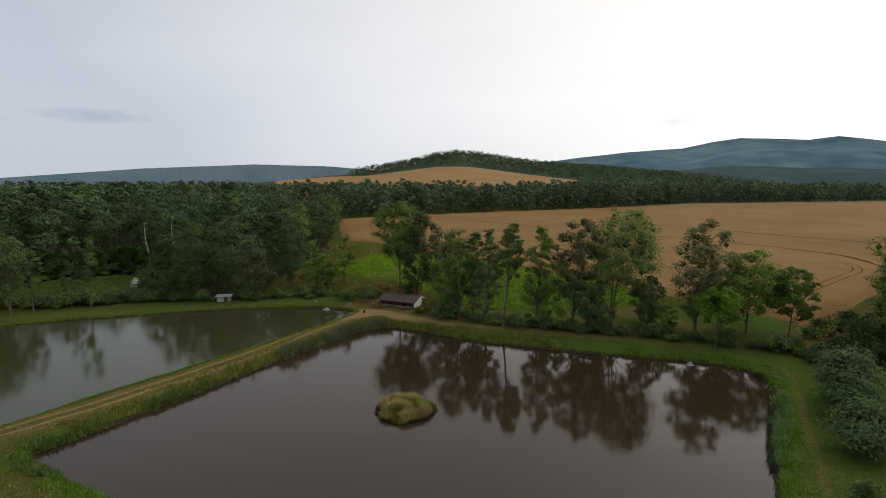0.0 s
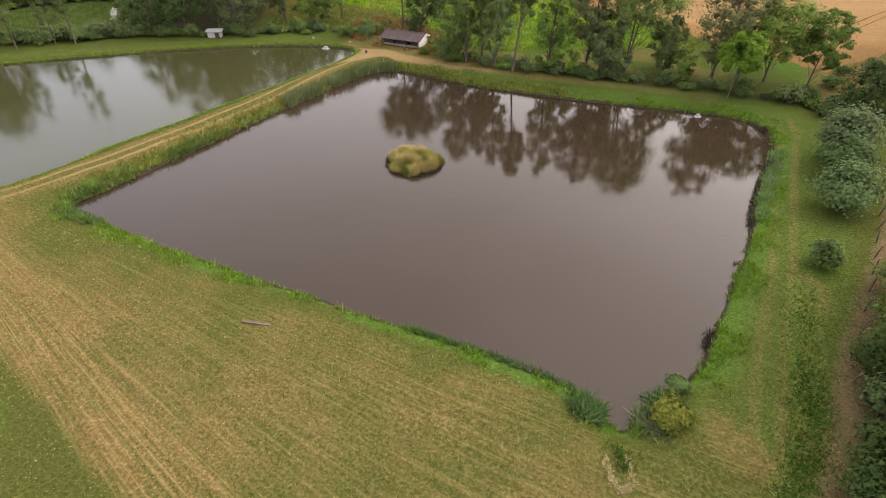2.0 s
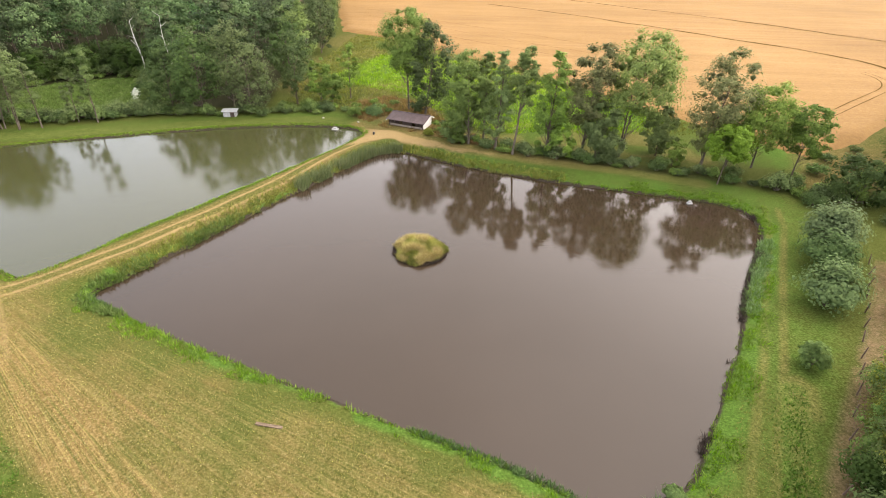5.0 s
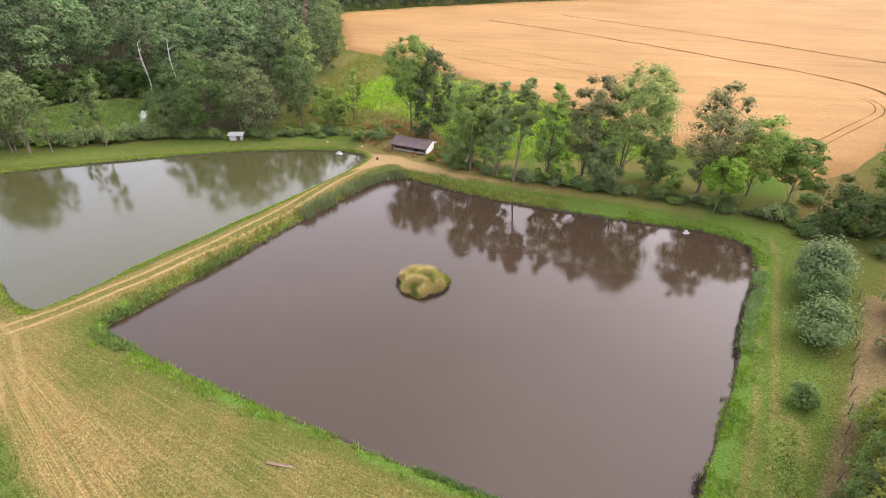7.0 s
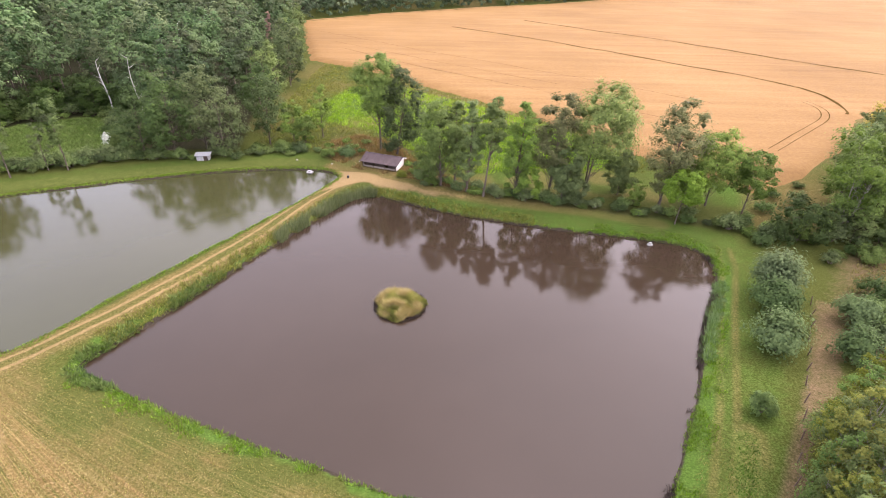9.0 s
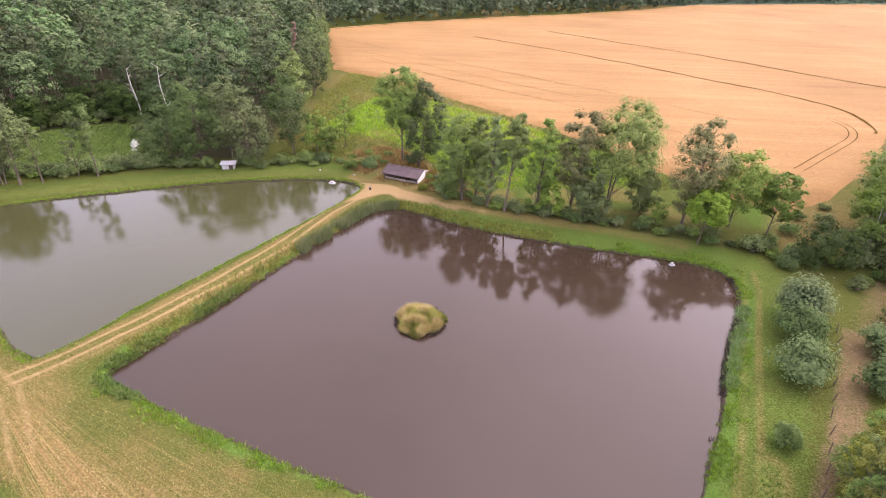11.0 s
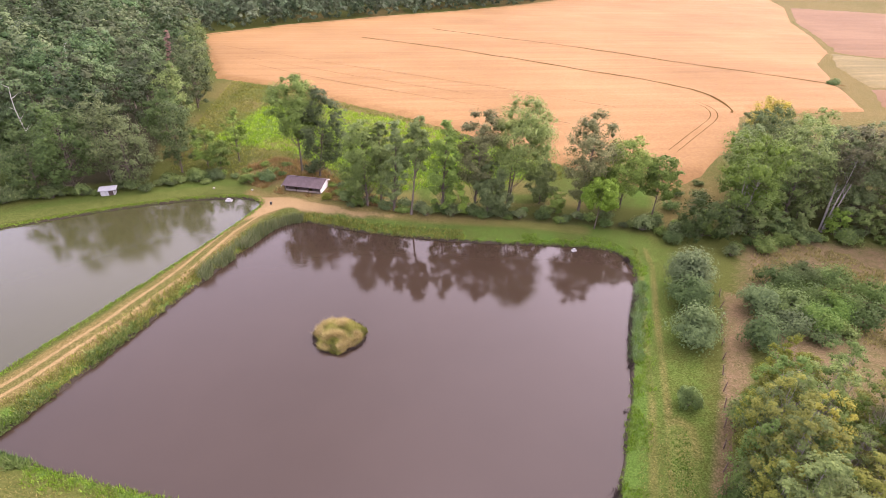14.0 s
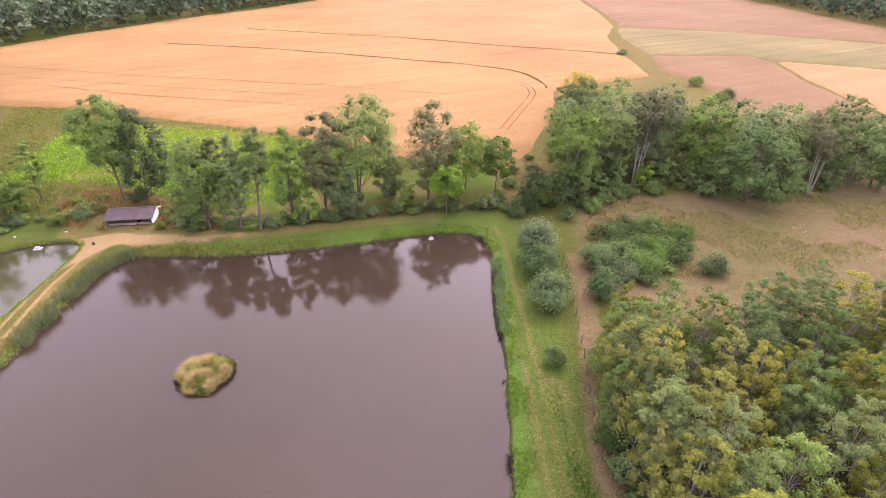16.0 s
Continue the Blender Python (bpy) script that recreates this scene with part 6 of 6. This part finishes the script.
tufts("bank_grass", 44, x, y, z, 0.42, 5, 0.22, 0.045, BANK, "rough olive grass on the dam's bank", lean=1.0)
x, y, z = along_shore(45, POND_UPPER, 9000, 0.05, 1.3, lambda x, y: x < 900)
tufts("bank_grass", 46, x, y, z, 0.25, 6, 0.15, 0.026, GRASS_LUSH, "short green grass along the upper pond's edge")
x, y, z = along_shore(47, POND, 16000, -0.3, 1.5, lambda x, y: (x < -12.5) & (y > 67) & (y < 86) & (vnoise(x, y, 1.5, 31) > 0.26))
tufts("reeds", 48, x, y, np.maximum(z, -0.05), 1.4, 6, 0.16, 0.03, REED, "tall grey-green reeds below the dam's end", "reeds", 0.5)
x, y, z = along_shore(49, POND, 20000, -0.1, 1.5, lambda x, y: (x > 26.5) & (x < 35.5) & (y > 43.5) & (y < 59) & (vnoise(x, y, 1.4, 15) > 0.36))
tufts("reeds", 50, x, y, np.maximum(z, -0.05), 0.34, 6, 0.26, 0.05, REED_PALE, "low silver-green reeds on the east bank", "reeds", 1.5)
x, y, z = along_shore(51, POND, 7000, -0.45, 0.25, lambda x, y: (x > 16) & (y < 66) & ((vnoise(x, y, 2.6, 16) > 0.52) | ((y > 43) & (y < 56))))
tufts("water_plants", 52, x, y, np.maximum(z, -0.05), 0.45, 6, 0.2, 0.03, TIMBER_DARK, "dark dead stems at the water's edge", "water plants", 1.1)
x, y, z = along_shore(63, POND, 9000, -0.15, 0.45, lambda x, y: south_side(x, y) & (x < 9) & (vnoise(x, y, 2.8, 17) > 0.68))
tufts("water_plants", 64, x, y, np.maximum(z, -0.03), 0.34, 7, 0.25, 0.045, REED_DARK, "dark green waterside plants in clumps", "water plants", 1.1)
x, y, z = along_shore(73, POND, 9000, 0.0, 1.5, lambda x, y: (x < -27) & (y > 37.4) & (y < 62) & (vnoise(x, y, 1.7, 20) > 0.25 + 0.012 * (y - 38)))
tufts("leafy_fringe", 74, x, y, z, 0.5, 7, 0.3, 0.075, GRASS_FRINGE, "leafy green waterside plants at the dam's foot", "water plants", 1.2)
rd = np.random.default_rng(65)
t = rd.random(1500) ** 0.8
along_d = np.array(DITCH)
x, y = np.interp(t, np.linspace(0, 1, 5), along_d[:, 0]) + rd.normal(size=1500) * 0.6, np.interp(t, np.linspace(0, 1, 5), along_d[:, 1]) + rd.normal(size=1500) * 0.6
tufts("ditch_grass", 66, x, y, full_height(x, y), 0.22, 4, 0.3, 0.045, DITCH_GRASS, "dark green sedge in a damp ditch", lean=1.1)
for k, (cx, cy, n_, hh) in enumerate(((7.9, 21.0, 100, 0.5), (11.6, 20.3, 80, 0.48), (12.4, 21.6, 70, 0.5))):
    a, rr = rd.random(n_) * 6.283, 1.1 * np.sqrt(rd.random(n_))
    x, y = cx + rr * np.cos(a), cy + rr * np.sin(a)
    tufts("reeds", 67 + k, x, y, np.maximum(full_height(x, y), -0.03), hh, 12, 0.2, 0.05, REED_DARK if k != 1 else REED, "arching dark green reed clump at the south corner", "reeds", 2.0)
# an oval of trodden straw round a green tuft
a = 2.6 + rd.random(240) * 4.4
x, y = 8.9 + 0.60 * np.cos(a) + rd.normal(size=240) * 0.06, 16.9 + 1.25 * np.sin(a) + rd.normal(size=240) * 0.08
tufts("straw_ring", 71, x, y, full_height(x, y), 0.10, 6, 0.12, 0.05, blades("pale_straw", (0.22, 0.18, 0.09), (0.40, 0.33, 0.18), (0.56, 0.48, 0.30)), "oval ring of pale cut straw on the meadow", lean=2.0)
x, y = 9.2 + rd.normal(size=70) * 0.28, 17.4 + rd.normal(size=70) * 0.6
tufts("weeds", 72, x, y, full_height(x, y), 0.22, 6, 0.2, 0.04, DITCH_GRASS, "dark green weeds inside a straw ring", lean=1.0)
r3 = np.random.default_rng(53)
x, y = r3.uniform(-62, 24, 60000), r3.uniform(5, 44, 60000)
ok = (area_distance(x, y, POND) > 1.5) & (area_distance(x, y, POND_UPPER) > 1.0) & (line_distance(x, y, LANE) > 1.4) & (x + 1.2 * y > -14)
x, y = x[ok][:16000], y[ok][:16000]
tufts("meadow_grass", 54, x, y, full_height(x, y), 0.13, 5, 0.16, 0.030, GRASS_DRY, "short dry mown grass of the meadow", lean=1.1)
x, y = r3.uniform(-50, 60, 30000), r3.uniform(92, 180, 30000)
ok = (area_distance(x, y, FIELD) > 0.5) & (x > -40) & (y + 0.35 * x > 93)
wet = inside(x, y, [(-34, 120), (-26, 146), (-12, 146), (6, 131), (24, 113), (33, 97), (20, 86), (-2, 95), (-14, 110)]) & ok
x1, y1 = x[wet][:5600], y[wet][:5600]
tufts("meadow_grass", 55, x1, y1, full_height(x1, y1), 0.5, 6, 0.6, 0.09, FRESH, "tall fresh green weeds behind the bank trees", lean=1.0)
rest = ok & ~wet
x1, y1 = x[rest][:5000], y[rest][:5000]
tufts("rough_grass", 61, x1, y1, full_height(x1, y1), 0.45, 5, 0.5, 0.06, BANK, "rough olive grass and weeds at the wheat's edge", lean=1.0)
x, y = r3.uniform(-100, -60, 9000), r3.uniform(88, 124, 9000)
ok = inside(x, y, [(-98, 108), (-95, 115), (-83, 121), (-68, 112), (-62, 103), (-66, 95), (-80, 90), (-93, 94)])
x, y = x[ok][:3500], y[ok][:3500]
tufts("meadow_grass", 56, x, y, full_height(x, y), 0.5, 7, 0.4, 0.05, GRASS_FRINGE, "tall green grass of the wood's clearing", lean=0.7)
x, y = r3.uniform(-27, 8, 9000), r3.uniform(83, 110, 9000)
ok = inside(x, y, [(-25, 101), (-22, 97.5), (-17.5, 94), (-9, 91), (-2, 87.4), (5, 83.6), (6, 86), (-2, 92), (-7, 98), (-12, 106), (-19, 109.5), (-26, 106)]) & (vnoise(x, y, 2.6, 30) > 0.36) & (np.hypot((x + 12.7) / 4.6, (y - 95.6) / 2.9) > 1)
x, y = x[ok][:1500], y[ok][:1500]
tufts("dry_weeds", 77, x, y, full_height(x, y), 0.62, 8, 0.45, 0.05, blades("rusty_weed_blades", (0.120, 0.075, 0.030), (0.235, 0.150, 0.062), (0.360, 0.255, 0.115)), "dry rusty weeds and bracken round the hut", lean=0.9)
x, y = r3.uniform(40, 110, 16000), r3.uniform(34, 70, 16000)
ok = inside(x, y, [(44, 48), (54, 62), (60, 68), (80, 60), (98, 52), (110, 48), (104, 26), (76, 33), (60, 40), (52, 42)]) & (vnoise(x, y, 6, 12) > 0.42)
x, y = x[ok][:4500], y[ok][:4500]
tufts("dry_weeds", 57, x, y, full_height(x, y), 0.4, 6, 0.35, 0.04, GRASS_DRY, "dry brownish weeds on bare ground", lean=0.8)

x, y = r3.uniform(-86, -30, 15000), r3.uniform(8, 58, 15000)
d_l = line_distance(x, y, LANE)
ok = inside(x, y, [(-84, 58), (-57.2, 36.6), (-36.5, 19.2), (-30, 12), (-44, 10), (-66, 30), (-90, 48)]) & (d_l > 1.25) & (vnoise(x, y, 2.5, 22) + 0.06 * d_l > 0.40)
x, y = x[ok][:5200], y[ok][:5200]
tufts("rough_grass", 75, x, y, full_height(x, y), 0.36, 7, 0.35, 0.045, DITCH_GRASS, "rough tall grass and weeds beyond the lane", lean=0.9)
x, y = r3.uniform(-70, -28, 16000), r3.uniform(16, 50, 16000)
ok = inside(x, y, VERGE)
x, y = x[ok][:3200], y[ok][:3200]
tufts("verge_grass", 76, x, y, full_height(x, y), 0.20, 4, 0.25, 0.04, DITCH_GRASS, "green verge grass beside the lane", lean=1.0)
for i in range(22):
    t = r3.random()
    lx, ly = np.interp(t, [0, 0.5, 1], [-78, -56, -37]), np.interp(t, [0, 0.5, 1], [52.5, 34.5, 16.5])
    again(under[i % 3], (lx - 3 + r3.normal() * 1.6, ly - 3 + r3.normal() * 1.6), r3.random() * 360, r3.uniform(0.7, 1.5), "low green bush on rough ground beyond the lane")
for i, (x, y) in enumerate([(-66, 48.6), (-64, 47.2), (-62, 45.6), (-60.2, 44.4), (-58.6, 43.4), (-67.6, 50.4), (-57.2, 42.0)]):
    again(under[(1, 2, 1, 0)[i % 4]], (x, y), 50 * i, 1.1 - 0.06 * i, "low leafy bush on the lane's green verge")

# ---- the island ----
isle = new("island")
isle.location = (-6.1, 52.6, 0)
n = 28
ring = []
for k, (rr, hh) in enumerate([(1.0, -0.5), (1.0, 0.03), (0.95, 0.24), (0.80, 0.46), (0.4, 0.64), (0.02, 0.68)]):
    for j in range(n):
        a = j / n * 6.2832
        wob = 1 + 0.10 * math.sin(3 * a + 1) + 0.06 * math.sin(7 * a)
        ring.append((2.75 * rr * wob * math.cos(a), 2.85 * rr * wob * math.sin(a), hh))
f = [(i * n + j, i * n + (j + 1) % n, (i + 1) * n + (j + 1) % n, (i + 1) * n + j) for i in range(5) for j in range(n)]
mound = new("mound", make_mesh("mound", ring, f, plain("peaty_soil", (0.020, 0.016, 0.010), (0.06, 0.05, 0.028), 3), True))
mound.parent = isle
a, rr = r3.random(2200) * 6.283, np.sqrt(r3.random(2200))
wob = 1 + 0.10 * np.sin(3 * a + 1) + 0.06 * np.sin(7 * a)
x, y = 2.80 * rr * np.cos(a) * wob, 2.90 * rr * np.sin(a) * wob
z = (0.76 + 0.5 * (vnoise(x + 40, y + 40, 0.9, 14) - 0.5)) * (1 - rr ** 3) + 0.05
patch = vnoise(x + 40, y + 40, 0.9, 14)
for k, (lo, hi, high, mat_, words) in enumerate(((0.0, 0.36, 0.26, BANK, "low green-brown grass"), (0.36, 0.58, 0.28, GRASS_ISLE, "tall yellow-green grass"), (0.58, 1.01, 0.44, STRAW_ISLE, "tall straw-coloured grass"))):
    sel = (patch >= lo) & (patch < hi)
    g = tufts("tall_grass", 58 + 10 * k, x[sel], y[sel], z[sel], high, 13, 0.18, 0.034, mat_, words, "", lean=1.5)
    g.parent = isle
a = r3.random(260) * 6.283
x, y = 2.95 * np.cos(a) * r3.uniform(0.95, 1.06, 260), 3.05 * np.sin(a) * r3.uniform(0.95, 1.06, 260)
g = tufts("dead_stems", 59, x, y, 0 * x + 0.02, 0.35, 6, 0.14, 0.03, TIMBER_DARK, "dark dead stems at the waterline", "", lean=1.2)
g.parent = isle
tagged(isle, "small round island of tall yellow-green grass in the pond", "island")


# ---- the hut by the dam's end ----
def slab_bm(corners, thick):
    """A flat slab over four corners, thickened downwards."""
    bm = bmesh.new()
    top = [bm.verts.new(c) for c in corners]
    low = [bm.verts.new((c[0], c[1], c[2] - thick)) for c in corners]
    bm.faces.new(top)
    bm.faces.new(low[::-1])
    for i in range(4):
        bm.faces.new((top[i], low[i], low[(i + 1) % 4], top[(i + 1) % 4]))
    bmesh.ops.recalc_face_normals(bm, faces=bm.faces)
    return bm


def prism_bm(profile, y0, y1):
    """An outline in x and z drawn along y."""
    bm = bmesh.new()
    a = [bm.verts.new((x, y0, z)) for x, z in profile]
    b = [bm.verts.new((x, y1, z)) for x, z in profile]
    bm.faces.new(a)
    bm.faces.new(b[::-1])
    for i in range(len(a)):
        bm.faces.new((a[i], b[i], b[(i + 1) % len(a)], a[(i + 1) % len(a)]))
    bmesh.ops.recalc_face_normals(bm, faces=bm.faces)
    return bm


HUT_L, HUT_D = 7.0, 3.4
hut = new("hut")
hut.matrix_basis = pose(-12.7, 95.6, height_at(-12.7, 95.6) - 0.05, 0, 0, -20)
L2, D2 = HUT_L / 2, HUT_D / 2
ridge_y, ridge_z, front_z, back_z = 0.5, 2.02, 1.28, 1.60
roof_front = part("roof_slope", slab_bm([(-L2 - 0.35, -D2 - 0.5, front_z - 0.12), (L2 + 0.35, -D2 - 0.5, front_z - 0.12), (L2 + 0.35, ridge_y, ridge_z), (-L2 - 0.35, ridge_y, ridge_z)], 0.07), ROOF, hut, "weathered brown-grey roofing")
part("roof_slope", slab_bm([(-L2 - 0.35, ridge_y, ridge_z - 0.004), (L2 + 0.35, ridge_y, ridge_z - 0.004), (L2 + 0.35, D2 + 0.4, back_z - 0.15), (-L2 - 0.35, D2 + 0.4, back_z - 0.15)], 0.07), ROOF, hut)
for i in range(9):
    x = -L2 - 0.2 + i * (HUT_L + 0.4) / 8
    slope = math.atan2(ridge_z - front_z + 0.12, ridge_y + D2 + 0.5)
    bm = box_bm(0.05, math.hypot(ridge_y + D2 + 0.5, ridge_z - front_z + 0.12) - 0.05, 0.035, bevel=0, turn=Matrix.Rotation(slope, 4, "X"))
    bmesh.ops.translate(bm, vec=(x, (ridge_y - D2 - 0.5) / 2, (ridge_z + front_z - 0.12) / 2 + 0.02), verts=bm.verts)
    part("roof_batten", bm, ROOF, roof_front)
part("ridge_cap", box_bm(HUT_L + 0.72, 0.24, 0.06, (0, ridge_y, ridge_z - 0.02)), ROOF, hut)
for sx in (-1, 1):
    prof = [(-D2, 0), (D2, 0), (D2, back_z - 0.12), (ridge_y, ridge_z - 0.09), (-D2, front_z - 0.04)]
    bm = prism_bm(prof, -0.06, 0.06)
    bmesh.ops.transform(bm, matrix=Matrix.Translation((sx * (L2 - 0.07), 0, 0)) @ Matrix.Rotation(radians(90), 4, "Z"), verts=bm.verts)
    part("gable_wall", bm, WHITEWASH, hut, "white limewashed gable wall")
part("back_wall", box_bm(HUT_L - 0.3, 0.1, back_z - 0.2, (0, D2 - 0.06, 0)), TIMBER_DARK, hut)
for i in range(22):
    if i in (6, 7, 15, 16):
        continue
    part("board", box_bm(0.275, 0.05, front_z - 0.44, (-L2 + 0.34 + i * 0.3, -D2 + 0.05, 0.34), 0.008), TIMBER_DARK, hut)
part("plinth", box_bm(HUT_L - 0.3, 0.16, 0.34, (0, -D2 + 0.04, 0)), TIMBER_GREY, hut, "grey weathered plinth")
for x in (-L2 + 0.12, -1.2, 1.2, L2 - 0.12):
    part("post", box_bm(0.12, 0.12, front_z - 0.1, (x, -D2 - 0.06, 0)), TIMBER_DARK, hut)
for sx in (-1, 1):
    for (ya, za), (yb, zb) in (((-D2 - 0.5, front_z - 0.2), (ridge_y, ridge_z - 0.08)), ((ridge_y, ridge_z - 0.08), (D2 + 0.4, back_z - 0.23))):
        part("barge_board", slab_bm([(sx * (L2 + 0.30), ya, za + 0.02), (sx * (L2 + 0.37), ya, za + 0.02), (sx * (L2 + 0.37), yb, zb + 0.02), (sx * (L2 + 0.30), yb, zb + 0.02)], 0.16), WHITEWASH, hut)
tagged(hut, "long low hut with brown roof and white gable walls", "hut")

# ---- small white shed at the wood's edge ----
shed = new("shed")
shed.matrix_basis = pose(-47.2, 96.9, height_at(-47.2, 96.9) - 0.03, 0, 0, 10) @ Matrix.Diagonal((1.2, 1.1, 0.82, 1))
part("wall", box_bm(1.9, 1.3, 1.25), SHED_WALL, shed)
part("roof", slab_bm([(-1.2, -0.85, 1.32), (1.2, -0.85, 1.32), (1.2, 0.85, 1.50), (-1.2, 0.85, 1.50)], 0.06), plain("pale_tin_roof", (0.30, 0.31, 0.31), (0.44, 0.44, 0.43), 3, 0.5, 0.1), shed, "pale tin roof")
# no opening: a dark slab on the wall paints the doorway's shade
door = part("door", box_bm(0.62, 0.05, 1.0, (0.45, -0.725, 0.08)), TIMBER_DARK, shed, "dark panel standing in for the open doorway's shade")
part("frame", box_bm(0.74, 0.04, 0.07, (0.45, -0.73, 1.09)), TIMBER_GREY, door)
tagged(shed, "small white shed with a dark doorway under the trees", "shed")


# ---- fence along the east track ----
def along(points, gap):
    out, carry = [], 0.0
    for (ax, ay), (bx, by) in zip(points[:-1], points[1:]):
        n = math.hypot(bx - ax, by - ay)
        while carry < n:
            out.append((ax + (bx - ax) * carry / n, ay + (by - ay) * carry / n))
            carry += gap
        carry -= n
    return out


fence = tagged(new("fence"), "old leaning wooden post and wire fence beside the track", "fence")
post_mesh = None
tops = []
for i, (x, y) in enumerate(along(FENCE[:-1], 2.7)):
    rz = random.Random(i)
    if post_mesh is None:
        v, f = tube([(0, 0, -0.3), (0.01, 0, 0.5), (0, 0.01, 1.25), (0, 0.01, 1.28)], (0.062, 0.060, 0.054, 0.02), 7)
        post_mesh = make_mesh("post", v, f, TIMBER_POST, True)
    p = new("post", post_mesh)
    p.parent = fence
    z = height_at(x, y)
    p.matrix_basis = pose(x, y, z, rz.uniform(-9, 9), rz.uniform(-4, 12), rz.uniform(0, 360))
    tops.append((x, y, z))
for level in (0.55, 1.0):
    v, f = tube([(x, y, z + level) for x, y, z in tops], [0.004] * len(tops), 4)
    w = new("wire", make_mesh("wire", v, f, WIRE))
    w.parent = fence

# ---- loose things ----
plank = new("plank")
plank.matrix_basis = pose(-13.9, 25.9, height_at(-13.9, 25.9) + 0.01, 0, 0, -6)
bm = box_bm(2.05, 0.24, 0.09, bevel=0.012)
part("board", bm, TIMBER_BROWN, plank)
part("bearer", box_bm(0.1, 0.3, 0.05, (-0.75, 0, -0.05), 0.006), TIMBER_GREY, plank)
part("bearer", box_bm(0.1, 0.3, 0.05, (0.75, 0, -0.05), 0.006), TIMBER_GREY, plank)
tagged(plank, "weathered brown plank lying on the mown meadow", "plank")


def rock(name, at, size, seed, label, z=None):
    r2 = np.random.default_rng(seed)
    bm = bmesh.new()
    bmesh.ops.create_icosphere(bm, subdivisions=2, radius=0.5)
    for v in bm.verts:
        v.co = Vector((v.co.x * size[0], v.co.y * size[1], v.co.z * size[2])) * (0.82 + 0.3 * r2.random())
    me = bpy.data.meshes.new(name)
    bm.to_mesh(me)
    bm.free()
    me.materials.append(STONE)
    ob = new(name, me)
    ob.location = (*at, (height_at(*at) if z is None else z) + size[2] * 0.25)
    return tagged(ob, label, "stone")


rock("stone", (-46.2, 36.6), (0.6, 0.4, 0.22), 1, "pale flat stone beside the track's crossing")
rock("stone", (-86.5, 69.0), (1.6, 0.5, 0.35), 2, "pale long stone beside the path")
rock("stone", (-22.5, 96.0), (0.5, 0.4, 0.3), 3, "small pale stone on the north bank")
rock("stone", (-29.5, 97.5), (0.5, 0.4, 0.3), 4, "small pale stone on the north bank")

bin_ = new("bin")
bin_.matrix_basis = pose(-18.2, 88.7, height_at(-18.2, 88.7)) @ Matrix.Diagonal((0.65, 0.65, 0.65, 1))
v, f = tube([(0, 0, -0.05), (0, 0, 0.3), (0, 0, 0.62)], (0.24, 0.26, 0.28), 12)
b_ = new("body", make_mesh("body", v, f, BLACK_PLASTIC, True))
b_.parent = bin_
v, f = tube([(0, 0, 0.62), (0, 0, 0.66), (0, 0, 0.70)], (0.30, 0.30, 0.05), 12)
b_ = new("lid", make_mesh("lid", v, f, BLACK_PLASTIC, True))
b_.parent = bin_
tagged(bin_, "small black bin standing at the tracks' crossing", "bin")


def raft(at, z, turn, sx, sy, label):
    """A small moored float: deck boards on two floats, with a low box."""
    thing = new("float")
    thing.matrix_basis = pose(at[0], at[1], z, 0, 0, turn)
    for s in (-1, 1):
        part("pontoon", box_bm(sx, 0.18, 0.16, (0, s * sy * 0.32, -0.06), 0.03), SHED_WALL, thing)
    for i in range(5):
        part("deck_board", box_bm(sx / 5 - 0.02, sy, 0.04, (-sx / 2 + sx / 10 + i * sx / 5, 0, 0.10), 0.006), SHED_WALL, thing)
    part("box", box_bm(sx * 0.5, sy * 0.55, 0.28, (0, 0, 0.14), 0.02), SHED_WALL, thing)
    return tagged(thing, label, "float")


raft((29.3, 69.0), 0.0, 12, 0.8, 0.5, "small white float moored on the brown pond")
raft((-25.9, 92.2), UPPER_LEVEL, -15, 1.2, 0.8, "small white float moored on the upper pond")

# ---- pale stones strewn on the bare ground ----
r4 = np.random.default_rng(77)
x, y = r4.uniform(58, 112, 900), r4.uniform(28, 60, 900)
ok = inside(x, y, [(60, 43), (66, 52), (82, 50), (100, 47), (108, 30), (80, 33)]) & (vnoise(x, y, 8, 13) > 0.4)
x, y = x[ok][:260], y[ok][:260]
base_v = np.array([(1, 0, 0), (0.3, 0.9, 0), (-0.8, 0.5, 0), (-0.7, -0.6, 0), (0.4, -0.9, 0), (0, 0, 1.0)])
base_f = np.array([(0, 1, 5), (1, 2, 5), (2, 3, 5), (3, 4, 5), (4, 0, 5)])
pieces = []
for px_, py_ in zip(x, y):
    k = r4.uniform(0.06, 0.17)
    pieces.append((base_v * (k, k * r4.uniform(0.6, 1), k * 0.6) + (px_, py_, height_at(px_, py_) - 0.02), base_f))
v, f = joined(pieces)
tagged(new("strewn_stones", make_mesh("strewn_stones", v, f, STONE)), "pale stones and straw strewn on the bare ground", "stones", kind="stuff")

# ---- three far houses among the trees ----
first_house = None
for x, y, turn in ((193, 640, 20), (219, 640, -35), (110, 648, 10)):
    z = float(hill_height(x, y))
    if first_house is None:
        first_house = new("house")
        part("wall", box_bm(9, 6.5, 16, (0, 0, -6)), WHITEWASH, first_house)
        part("roof", prism_bm([(-5.2, 9.9), (5.2, 9.9), (0, 13.4)], -3.8, 3.8), ROOF, first_house, "dark gabled roof")
        first_house.matrix_basis = pose(x, y, z, 0, 0, turn)
        tagged(first_house, "small white house with a dark gabled roof among far trees", "house", "far houses")
    else:
        copy_thing(first_house, pose(x, y, z, 0, 0, turn))
